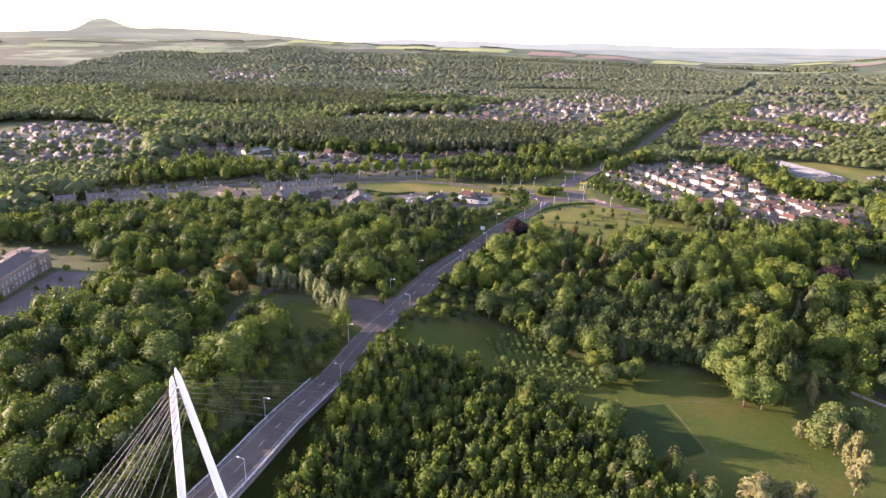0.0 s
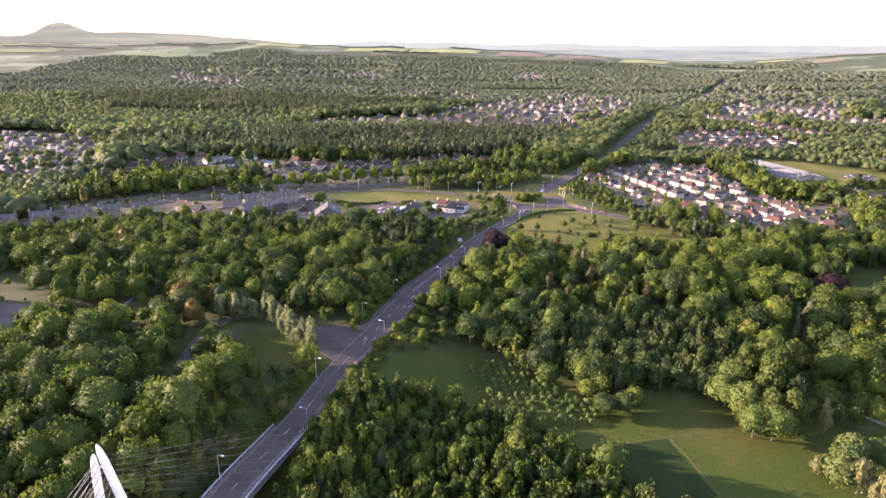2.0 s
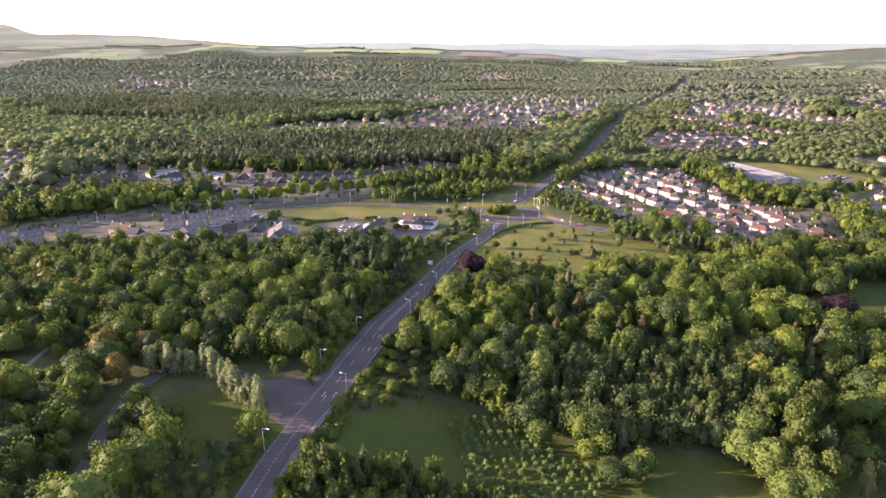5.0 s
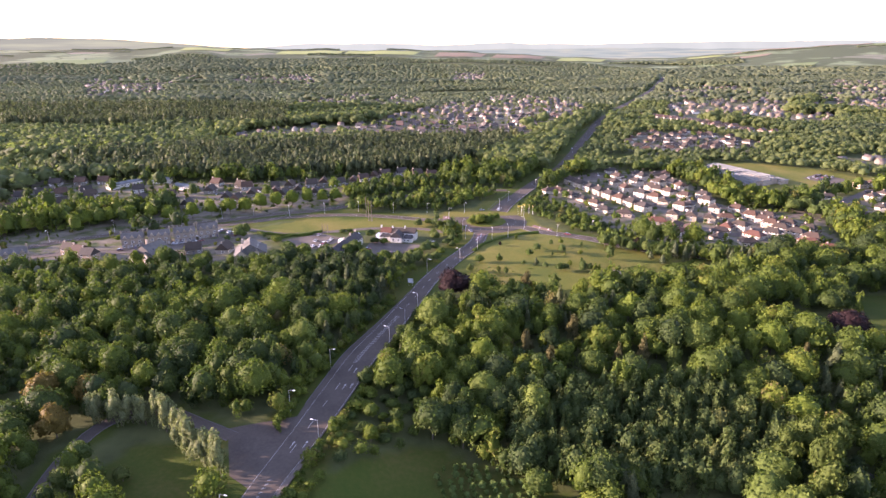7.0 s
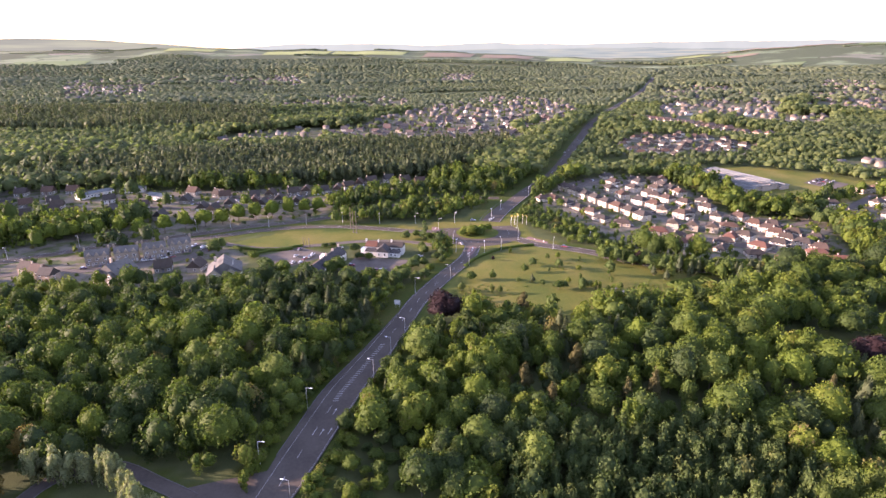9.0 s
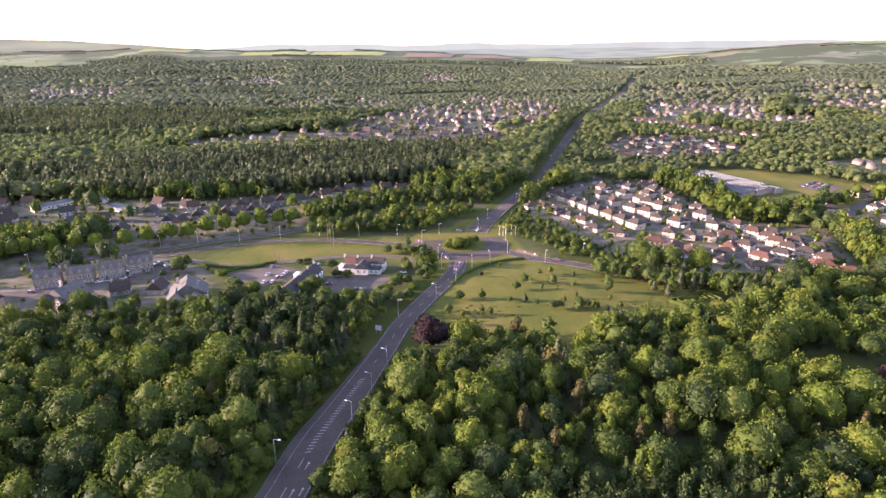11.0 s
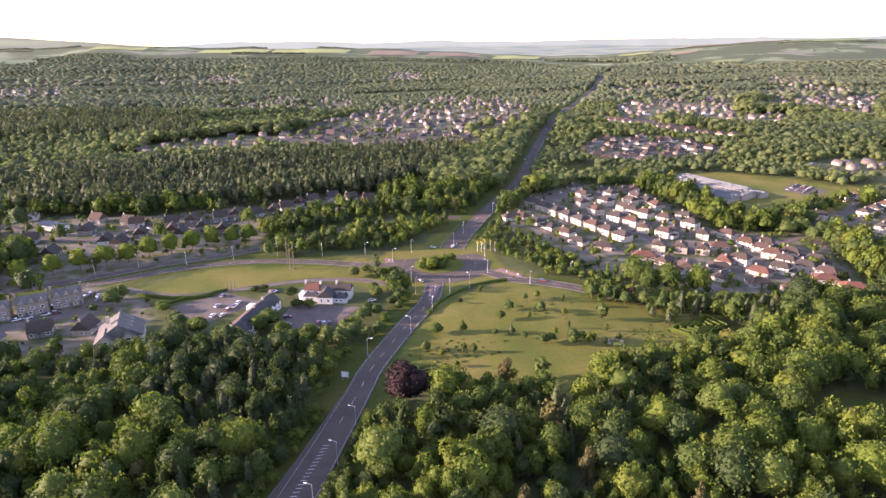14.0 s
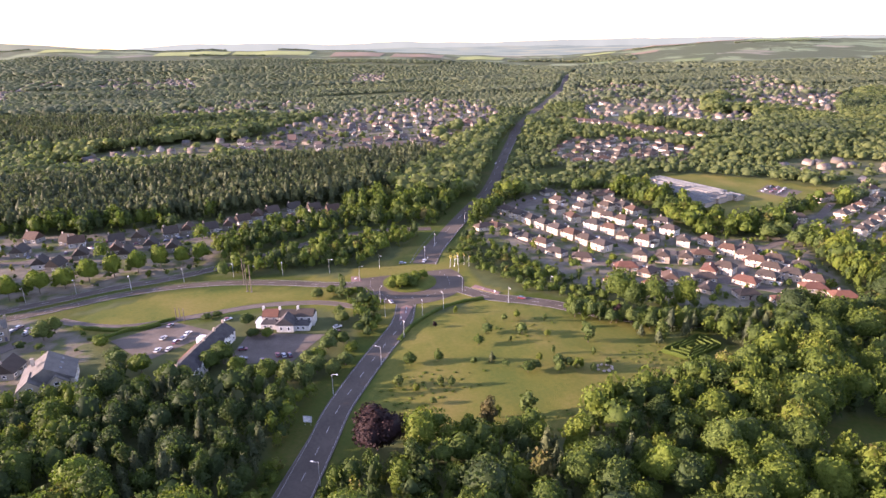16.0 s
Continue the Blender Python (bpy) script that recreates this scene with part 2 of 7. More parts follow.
M_SANDSTONE = surface("brown sandstone", (0.13, 0.098, 0.072), (0.21, 0.16, 0.12), 0.3, 0.9, fine=2.5, relief=0.03)
M_PINK = surface("pink sandstone", (0.24, 0.18, 0.135), (0.34, 0.262, 0.20), 0.3, 0.9, fine=2.5, relief=0.03)
M_ROOFGREY = random_colours("brown-grey concrete tiles", [(0.0, (0.075, 0.066, 0.060)), (0.5, (0.10, 0.080, 0.068)), (0.8, (0.125, 0.078, 0.060)), (1.0, (0.085, 0.080, 0.076))], 0.85, scale=0.5)
M_TILE = random_colours("roof tiles", [(0.0, (0.062, 0.047, 0.035)), (0.3, (0.052, 0.043, 0.035)), (0.55, (0.046, 0.042, 0.037)), (0.8, (0.080, 0.048, 0.033)), (1.0, (0.052, 0.047, 0.042))], 0.8, scale=0.5, relief=0.04)
M_REDTILE = random_colours("red pantiles", [(0.0, (0.135, 0.062, 0.041)), (1.0, (0.105, 0.053, 0.038))], 0.8, scale=0.6, relief=0.05)
M_ROOFPALE = surface("weathered grey tiles", (0.076, 0.073, 0.067), (0.124, 0.118, 0.108), 0.4, 0.85, fine=3.0, relief=0.03)
M_SLATE = surface("slate", (0.038, 0.036, 0.036), (0.070, 0.066, 0.064), 0.4, 0.8, fine=3.0, relief=0.03)
M_FLATROOF = surface("pale roof sheeting", (0.058, 0.064, 0.062), (0.118, 0.126, 0.120), 0.09, 0.7, fine=0.6)
M_FRAME = surface("white window frame", (0.68, 0.68, 0.66), (0.80, 0.80, 0.78), 0.8, 0.5)
M_LIMEWASH = surface("weathered white render", (0.40, 0.38, 0.34), (0.55, 0.53, 0.48), 0.4, 0.85, fine=2.0)
M_DOOR = random_colours("front door paint", [(0.0, (0.10, 0.03, 0.025)), (0.5, (0.04, 0.05, 0.09)), (1.0, (0.35, 0.34, 0.32))], 0.5)
M_RUBBER = surface("tyre rubber", (0.02, 0.02, 0.02), (0.035, 0.035, 0.035), 2.0, 0.8)
M_SIGNBACK = surface("grey sign plate", (0.40, 0.41, 0.42), (0.5, 0.51, 0.52), 0.6, 0.5, 0.3)
M_CARPAINT = random_colours("car paint", [(0.0, (0.55, 0.56, 0.57)), (0.25, (0.70, 0.70, 0.70)), (0.45, (0.03, 0.035, 0.05)), (0.6, (0.05, 0.07, 0.14)), (0.8, (0.28, 0.03, 0.03)), (1.0, (0.22, 0.23, 0.24))], 0.35, 0.2, coat=0.6)
M_GLASS = surface("window glass", (0.025, 0.03, 0.035), (0.05, 0.055, 0.06), 0.5, 0.08)
M_FIELD_Y = surface("ripening field", (0.195, 0.225, 0.080), (0.245, 0.27, 0.105), 0.008, 0.9, fine=0.05)
M_FIELD_G = surface("pasture", (0.105, 0.145, 0.058), (0.150, 0.185, 0.080), 0.008, 0.9, fine=0.05)
M_FIELD_B = surface("ploughed field", (0.165, 0.125, 0.085), (0.215, 0.165, 0.115), 0.008, 0.9, fine=0.05)
M_WATER = surface("river water", (0.02, 0.022, 0.018), (0.035, 0.036, 0.028), 0.2, 0.45)


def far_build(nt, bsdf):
    """Distance behind everything: hills whose glowing pale blue holds the evening haze."""
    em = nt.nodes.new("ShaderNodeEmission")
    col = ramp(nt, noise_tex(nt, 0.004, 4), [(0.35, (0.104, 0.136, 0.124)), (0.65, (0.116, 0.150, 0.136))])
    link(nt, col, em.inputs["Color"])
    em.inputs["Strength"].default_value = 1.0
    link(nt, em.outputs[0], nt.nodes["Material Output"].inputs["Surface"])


M_FARHAZE = material("glowing hazed far hills", far_build)


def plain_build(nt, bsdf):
    """The far plain: strips of field and wood, haze put into a glowing colour."""
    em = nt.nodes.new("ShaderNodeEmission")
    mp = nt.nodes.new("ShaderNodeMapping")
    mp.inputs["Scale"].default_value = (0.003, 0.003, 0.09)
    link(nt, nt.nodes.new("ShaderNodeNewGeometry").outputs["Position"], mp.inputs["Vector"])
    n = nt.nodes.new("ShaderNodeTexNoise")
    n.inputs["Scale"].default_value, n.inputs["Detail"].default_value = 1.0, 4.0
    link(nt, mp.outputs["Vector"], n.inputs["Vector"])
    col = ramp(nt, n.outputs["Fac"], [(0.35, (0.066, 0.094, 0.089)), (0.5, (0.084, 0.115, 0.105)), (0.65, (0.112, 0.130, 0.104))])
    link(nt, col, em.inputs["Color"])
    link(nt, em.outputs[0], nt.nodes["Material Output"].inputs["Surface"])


M_FARPLAIN_HAZE = material("glowing hazed far plain", plain_build)


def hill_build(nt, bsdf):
    """A far hillside: faint strips of field, moor and wood, evening haze painted into its glow."""
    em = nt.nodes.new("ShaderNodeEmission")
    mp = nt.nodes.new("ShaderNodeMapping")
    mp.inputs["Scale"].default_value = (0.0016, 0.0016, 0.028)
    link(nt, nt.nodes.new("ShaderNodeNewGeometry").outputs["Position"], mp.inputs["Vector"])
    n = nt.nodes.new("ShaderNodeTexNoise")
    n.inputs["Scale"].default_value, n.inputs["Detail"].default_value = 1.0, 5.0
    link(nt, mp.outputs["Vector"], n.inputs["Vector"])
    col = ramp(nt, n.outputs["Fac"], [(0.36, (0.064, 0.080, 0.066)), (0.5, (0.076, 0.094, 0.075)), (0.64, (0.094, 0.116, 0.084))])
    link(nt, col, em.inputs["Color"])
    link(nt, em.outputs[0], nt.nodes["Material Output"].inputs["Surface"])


M_FARHILL_HAZE = material("glowing hazed far hillside", hill_build)

# ---- small builders ----
def thing(name, label, category, m=None, group="", kind=""):
    ob = new(name)
    ob.empty_display_size = 0.5
    if m is not None:
        ob.matrix_world = m
    return tagged(ob, label, category, group, kind)


def as_mesh(name, bm, *mats):
    me = bpy.data.meshes.new(name)
    bm.to_mesh(me)
    bm.free()
    for m in mats:
        me.materials.append(m)
    return me


def part(name, bm, mat, parent, label=""):
    mats = mat if isinstance(mat, tuple) else (mat,)
    ob = new(name, as_mesh(name, bm, *mats))
    ob.parent = parent
    return tagged(ob, label)


def box(bm, x0, x1, y0, y1, z0, z1, mi=0):
    vs = [bm.verts.new(p) for p in ((x0, y0, z0), (x1, y0, z0), (x1, y1, z0), (x0, y1, z0), (x0, y0, z1), (x1, y0, z1), (x1, y1, z1), (x0, y1, z1))]
    for q in ((3, 2, 1, 0), (4, 5, 6, 7), (0, 1, 5, 4), (1, 2, 6, 5), (2, 3, 7, 6), (3, 0, 4, 7)):
        f = bm.faces.new([vs[i] for i in q])
        f.material_index = mi
    return vs


def prism(bm, loop, z0, z1, mi=0):
    """An upright block over a closed outline (anticlockwise)."""
    lo = [bm.verts.new((x, y, z0)) for x, y in loop]
    hi = [bm.verts.new((x, y, z1)) for x, y in loop]
    n = len(loop)
    fs = [bm.faces.new(lo[::-1]), bm.faces.new(hi)]
    fs += [bm.faces.new((lo[i], lo[(i + 1) % n], hi[(i + 1) % n], hi[i])) for i in range(n)]
    for f in fs:
        f.material_index = mi


def tube(bm, a, b, r0, r1=None, n=8, mi=0):
    """A round bar from a to b, tapering."""
    a, b = Vector(a), Vector(b)
    r1 = r0 if r1 is None else r1
    q = (b - a).to_track_quat("Z", "Y")
    rings = []
    for p, r in ((a, r0), (b, r1)):
        rings.append([bm.verts.new(p + q @ Vector((r * math.cos(2 * math.pi * i / n), r * math.sin(2 * math.pi * i / n), 0))) for i in range(n)])
    fs = [bm.faces.new((rings[0][i], rings[0][(i + 1) % n], rings[1][(i + 1) % n], rings[1][i])) for i in range(n)]
    fs += [bm.faces.new(rings[0][::-1]), bm.faces.new(rings[1])]
    for f in fs:
        f.material_index = mi


def from_arrays(name, verts, faces, mat, tint=None, smooth=False):
    """A mesh from arrays; faces: a list of (n, k) index arrays."""
    me = bpy.data.meshes.new(name)
    verts = np.asarray(verts, np.float32)
    loops = np.concatenate([f.ravel() for f in faces]).astype(np.int32)
    totals = np.concatenate([np.full(len(f), f.shape[1], np.int32) for f in faces])
    starts = np.concatenate([[0], np.cumsum(totals)[:-1]]).astype(np.int32)
    me.vertices.add(len(verts))
    me.vertices.foreach_set("co", verts.ravel())
    me.loops.add(len(loops))
    me.loops.foreach_set("vertex_index", loops)
    me.polygons.add(len(totals))
    me.polygons.foreach_set("loop_start", starts)
    me.polygons.foreach_set("loop_total", totals)
    if smooth:
        me.polygons.foreach_set("use_smooth", np.ones(len(totals), bool))
    me.materials.append(mat)
    if tint is not None:
        me.attributes.new("tint", "FLOAT", "POINT").data.foreach_set("value", np.asarray(tint, np.float32))
    me.update(calc_edges=True)
    return me


# ---- the lie of the land ----
def ease(a, b, v):
    t = np.clip((np.asarray(v, float) - a) / (b - a), 0, 1)
    return t * t * (3 - 2 * t)


MAIN_ROAD = [(-97, 60), (-80, 105), (-66, 149), (-57.9, 180), (-52.9, 195), (-48.4, 208), (-45, 219.5), (-40.9, 235), (-35.4, 250.5), (-31, 262), (-26.5, 275), (-21, 292), (-15.6, 308), (-8, 330), (-0.6, 346), (6.8, 362), (14.2, 379), (22.5, 398), (30.4, 417), (49, 450), (66, 478), (74, 502)]
HALF_WIDTH = np.array([(60, 4.8), (207, 4.8), (240, 4.7), (258, 5.0), (275, 6.2), (292, 7.1), (325, 7.6), (340, 7.1), (357, 6.5), (380, 5.6), (400, 4.9), (502, 4.9)], float)
AXIS = np.array(MAIN_ROAD[:-1], float)
RIDGE_U = np.array([-1.2, -0.8, -0.70, -0.665, -0.50, -0.387, -0.32, -0.268, -0.2, -0.13, 0.02, 0.11, 0.19, 0.28, 0.376, 0.46, 0.55, 0.64, 0.8, 0.93, 1.15, 1.5])
RIDGE_Z = np.array([70, 105, 122, 136, 156, 158, 156, 140, 112, 106, 101, 90, 78, 56, 36, 34, 56, 92, 128, 138, 124, 100])
FINE_U = np.linspace(-1.2, 1.5, 541)
FINE_Z = np.convolve(np.pad(np.interp(FINE_U, RIDGE_U, RIDGE_Z), 8, "edge"), np.hanning(17) / np.hanning(17).sum(), "valid")
FINE_Z = FINE_Z + 66 * np.exp(-np.abs((FINE_U + 0.586) / 0.034) ** 2.6) + 2.0 * np.sin(FINE_U * 61) + 1.2 * np.sin(FINE_U * 140)


FIELD_U = np.array([-1.2, -0.66, -0.57, -0.42, -0.30, -0.05, 0.20, 0.34, 0.46, 0.6, 1.5])
FIELD_V = np.array([0.48, 0.50, 0.64, 0.70, 0.75, 0.77, 0.77, 0.73, 0.66, 0.62, 0.60])


def farmland(x, y):
    """How far a place lies beyond the last woods, as a share of the way to the skyline."""
    u = x / np.maximum(y, 800.0)
    crest = np.minimum(4500, 5050 / np.maximum(0.265 * u + 0.965, 0.5))
    return y / crest - np.interp(u, FIELD_U, FIELD_V)


def road_z(y):
    return -3 * (1 - ease(215, 262, y))


def ground_z(x, y):
    x, y = np.asarray(x, float), np.asarray(y, float)
    d = (x - np.interp(y, AXIS[:, 1], AXIS[:, 0])) * 0.93
    z = 0.022 * np.clip(y - 540, 0, 700)
    z = z - 0.035 * np.clip(x - 120, 0, 200) * (1 - ease(700, 1000, y)) * ease(300, 380, y)
    z = z - 9 * ease(10, 50, d) * (1 - ease(250, 330, y))
    z = z - 9 * (1 - ease(150, 212, y)) * (1 - ease(25, 75, d))
    near = (1 - ease(9.5, 20, abs(d))) * (1 - ease(470, 500, y))
    z = z * (1 - near) + (road_z(y) - 0.25 - 11 * (1 - ease(180, 207, y))) * near
    u = x / np.maximum(y, 800.0)
    crest = np.minimum(4500, 5050 / np.maximum(0.265 * u + 0.965, 0.5))
    top = 125 + (np.interp(u, FINE_U, FINE_Z) - 125) * crest / 4500
    flat = 1 - ease(-0.36, -0.20, u)
    top = top - np.maximum(top - 116, 0) * flat
    v = y / crest
    rise = ease(0.5, 1.0, v)
    roll = 9 * np.sin(x * 0.0031 + 1.0) * np.sin(y * 0.0027) * ease(900, 1800, y)
    return z + (top - z) * rise + roll * (1 - rise) - 60 * ease(1.0, 1.15, v)


def gz(x, y):
    return float(ground_z(x, y))


def spread(a, b, step, first, last, grow):
    """Coordinates at an even step from a to b, growing outside."""
    mid = list(np.arange(a, b, step))
    s, lo = step, a
    left = []
    while lo > first:
        s = min(s * grow, 70)
        lo -= s
        left.append(lo)
    s, hi = step, mid[-1]
    right = []
    while hi < last:
        s = min(s * grow, 70)
        hi += s
        right.append(hi)
    return np.array(left[::-1] + mid + right)


def inside(x, y, poly):
    """Which points lie within a closed outline."""
    x, y = np.asarray(x, float), np.asarray(y, float)
    hit = np.zeros(x.shape, bool)
    p = list(poly)
    for (ax, ay), (bx, by) in zip(p, p[1:] + p[:1]):
        if ay == by:
            continue
        cross = ((ay > y) != (by > y)) & (x < (bx - ax) * (y - ay) / (by - ay) + ax)
        hit ^= cross
    return hit


def off_line(x, y, pts):
    """The distance of points from an open line."""
    best = np.full(np.shape(x), 1e9)
    for (ax, ay), (bx, by) in zip(pts, pts[1:]):
        dx, dy = bx - ax, by - ay
        t = np.clip(((x - ax) * dx + (y - ay) * dy) / (dx * dx + dy * dy), 0, 1)
        best = np.minimum(best, np.hypot(x - ax - t * dx, y - ay - t * dy))
    return best


# outlines of open land
PARK = [(-24, 243), (-10, 261), (17, 274), (36, 262), (58, 249), (72, 232), (92, 241), (113, 233), (135, 226), (170, 215), (190, 190), (180, 150), (150, 120), (111, 120), (84, 150), (76, 169), (66, 187), (52, 200), (36, 214), (1, 234), (-16, 230)]
HEATH = [(57, 454), (74, 475), (95, 489), (114, 491), (140, 478), (161, 459), (176, 446), (188, 431), (184, 420), (172, 400), (159, 396), (139, 390), (122, 384), (109, 376), (98, 374), (88, 383), (70, 386), (52, 388), (36, 396), (34, 408)]
VERGE = [(-90, 528), (-78, 540), (-48, 553), (12, 544), (54, 528), (57, 512), (41, 520), (-3, 523), (-55, 511), (-78, 506)]
PUBLAND = [(-98, 512), (-98, 452), (-62, 450), (-40, 448), (-28, 442), (8, 432), (20, 434), (36, 448), (48, 470), (48, 486), (46, 512), (30, 520), (-4, 522), (-52, 510)]
SIDELAWN = [(-90, 262), (-82, 275), (-66, 278), (-52, 271), (-43, 257), (-50, 250), (-57, 243), (-68, 238), (-78, 243), (-82, 254)]
GLADE = [(192, 358), (210, 363), (222, 350), (236, 344), (262, 378), (284, 376), (270, 346), (236, 326), (205, 310), (190, 322), (178, 340)]
DARKWOOD = [(-50, 446), (8, 447), (4, 372), (-48, 378), (-62, 420)]
RUSTS = [(79, 388), (62, 318), (69, 308), (110, 310), (98, 307), (177, 302), (86, 330)]
LIMES = [(144, 350), (163, 327), (135, 314), (168, 311), (188, 392), (43, 312), (56, 280), (153, 269), (40, 292), (-49, 389), (-33, 338), (-89, 381), (-65, 349), (118, 345), (25, 350)]
ESTATE = [(140, 612), (165, 634), (184, 662), (215, 695), (255, 712), (303, 712), (312, 640), (303, 600), (300, 570), (330, 556), (372, 556), (340, 490), (326, 472), (318, 436), (280, 436), (250, 447), (224, 458), (196, 478), (174, 500), (164, 530)]
ESTATE_EAST = [(372, 585), (400, 585), (480, 600), (560, 640), (560, 590), (430, 495), (370, 500), (378, 540)]
SCHOOL = [(340, 715), (385, 745), (425, 740), (480, 700), (500, 660), (560, 668), (560, 645), (458, 616), (388, 590), (335, 580), (332, 610), (342, 640), (336, 690)]
WESTHOUSES = [(-330, 715), (-200, 695), (-120, 680), (-20, 695), (20, 708), (66, 700), (62, 672), (20, 664), (-20, 640), (-27, 607), (-26, 584), (-51, 574), (-104, 560), (-160, 541), (-213, 517), (-290, 462), (-330, 500)]
TERRACES = [(-345, 400), (-345, 440), (-290, 462), (-240, 497), (-200, 515), (-115, 540), (-92, 524), (-70, 500), (-74, 460), (-105, 456), (-150, 449), (-200, 461), (-215, 455), (-270, 425)]
HALL = [(-330, 225), (-192, 225), (-188, 262), (-186, 304), (-235, 345), (-330, 350)]
WESTLAWN = [(-190, 300), (-160, 305), (-129, 307), (-122, 296), (-128, 288), (-150, 284), (-177, 280), (-190, 284)]
WESTBELT = [(-345, 488), (-290, 510), (-213, 556), (-165, 576), (-150, 592), (-170, 606), (-225, 600), (-300, 562), (-345, 532)]
COPSE = [(-60, 100), (90, 100), (70, 166), (62, 182), (47, 205), (34, 218), (14, 237), (-4, 237), (-40, 225)]
LARCHES = [(42, 256), (66, 247), (112, 236), (150, 262), (130, 292), (50, 296)]
FARHOUSES_A = [(-60, 985), (60, 1200), (320, 1590), (440, 1400), (385, 1190), (300, 1010), (205, 905), (105, 905), (-20, 945)]
FARHOUSES_B = [(313, 850), (375, 925), (465, 928), (508, 836), (465, 798), (320, 795)]
FARHOUSES_C = [(600, 1010), (650, 1110), (780, 1060), (750, 1015), (690, 960), (640, 975)]
FARHOUSES_F = [(-610, 760), (-575, 840), (-506, 845), (-407, 775), (-332, 622), (-381, 560), (-443, 560), (-530, 640)]
FARHOUSES_H = [(518, 695), (540, 753), (607, 767), (660, 720), (640, 660), (594, 640), (547, 630)]
WHITE_ROW = [(408, 1062), (440, 1096), (515, 1022), (580, 912), (560, 872), (505, 908), (470, 985), (425, 1028)]
BELT_WOOD = [(120, 700), (185, 725), (220, 800), (258, 880), (305, 970), (355, 1075), (340, 1120), (203, 1017), (215, 900), (190, 872), (165, 835), (110, 745)]
ROAD_LAWN = [(262, 752), (278, 797), (316, 794), (297, 755)]
MAZE = [(164, 420), (177, 404), (208, 416), (201, 435)]
FAR_TOWNS = (
    [(-620, 1490), (-477, 1565), (-640, 2050), (-826, 2560), (-1010, 2640), (-1020, 2390)],
    [(-640, 2060), (-530, 2140), (-680, 2640), (-800, 2640)],
    [(-420, 1960), (-189, 2020), (-205, 2600), (-560, 2700)],
    [(-148, 1290), (81, 1255), (108, 1580), (-51, 1720), (-186, 1620)],
    [(254, 2180), (343, 2110), (443, 2600), (321, 2600)],
    [(470, 1040), (640, 1000), (825, 1245), (980, 1640), (811, 1740), (640, 1400)],
    [(800, 1150), (870, 980), (1210, 1290), (1230, 1500), (1000, 1400)],
    [(1127, 1530), (1223, 1475), (1450, 1720), (1345, 1790)],
    [(-190, 930), (-60, 930), (-30, 1045), (-90, 1060), (-190, 1004)],
    [(-313, 915), (-282, 915), (-300, 960), (-332, 963)],
    [(-211, 915), (-159, 912), (-170, 947), (-220, 951)])
DARK_BELT = [(-560, 1080), (-133, 1030), (-150, 1200), (-300, 1310), (-700, 1330)]
CONIFERS = [(-345, 706), (-190, 700), (-147, 692), (-69, 690), (15, 700), (62, 704), (110, 745), (165, 835), (190, 872), (140, 888), (0, 866), (-120, 846), (-330, 842)]

LEFT_NORTH = [(-330, 430), (-290, 462), (-257, 489), (-213, 517), (-160, 541), (-130, 551), (-104, 560), (-79, 569), (-51, 575), (-22, 586), (5, 600), (40, 618), (80, 628), (118, 622)]
LEFT_SOUTH = [(-131, 540), (-107, 546), (-76, 557), (-49, 561), (-19, 559), (12, 550), (39, 539), (57, 534)]
RIGHT_ROAD = [(106, 512), (118, 497), (134, 488), (148, 479), (163, 465), (186, 450), (215, 440), (240, 438)]
NORTH_ROAD = [(96, 556), (105, 575), (120, 601), (139, 633), (166, 676), (191, 715), (228, 788), (266, 868), (318, 970), (377, 1079), (474, 1236), (575, 1402), (775, 1745), (992, 2160), (1250, 2600)]
SIDE_ROAD = [(-50.5, 277), (-62, 285), (-80, 296), (-96, 291), (-102, 274), (-102, 251), (-99.6, 239), (-97, 222)]
PUB_ROAD = [(-96, 532), (-80, 521), (-60, 514), (-30, 517), (0, 521), (30, 516), (48, 505)]
ESTATE_ROAD = [(170, 600), (176, 572), (186, 552), (203, 533), (222, 520), (240, 508), (258, 488), (280, 468), (306, 446)]
ESTATE_ROAD_B = [(222, 520), (240, 545), (232, 575), (214, 610), (200, 650), (232, 690), (262, 672), (258, 640), (270, 605), (290, 570), (300, 545), (270, 540), (240, 545)]
ESTATE_ROAD_C = [(258, 488), (282, 500), (310, 525), (345, 540), (375, 548), (400, 565), (470, 612)]
WEST_ROAD = [(-200, 640), (-140, 628), (-70, 640), (-20, 655), (30, 690)]
TERRACE_ROAD = [(-240, 474), (-205, 488), (-165, 488), (-145, 492), (-115, 502), (-96, 524)]
PARK_PATH = [(150, 250), (154, 243), (163, 232), (176, 216), (200, 190)]
ROADS = ((MAIN_ROAD, 13), (LEFT_NORTH, 8), (LEFT_SOUTH, 8), (RIGHT_ROAD, 9), (NORTH_ROAD, 17), (SIDE_ROAD, 2), (PUB_ROAD, 5), (TERRACE_ROAD, 6), (PARK_PATH, 2.5), (ESTATE_ROAD_C, 5), (WEST_ROAD, 6))
RING = (82.0, 530.0)

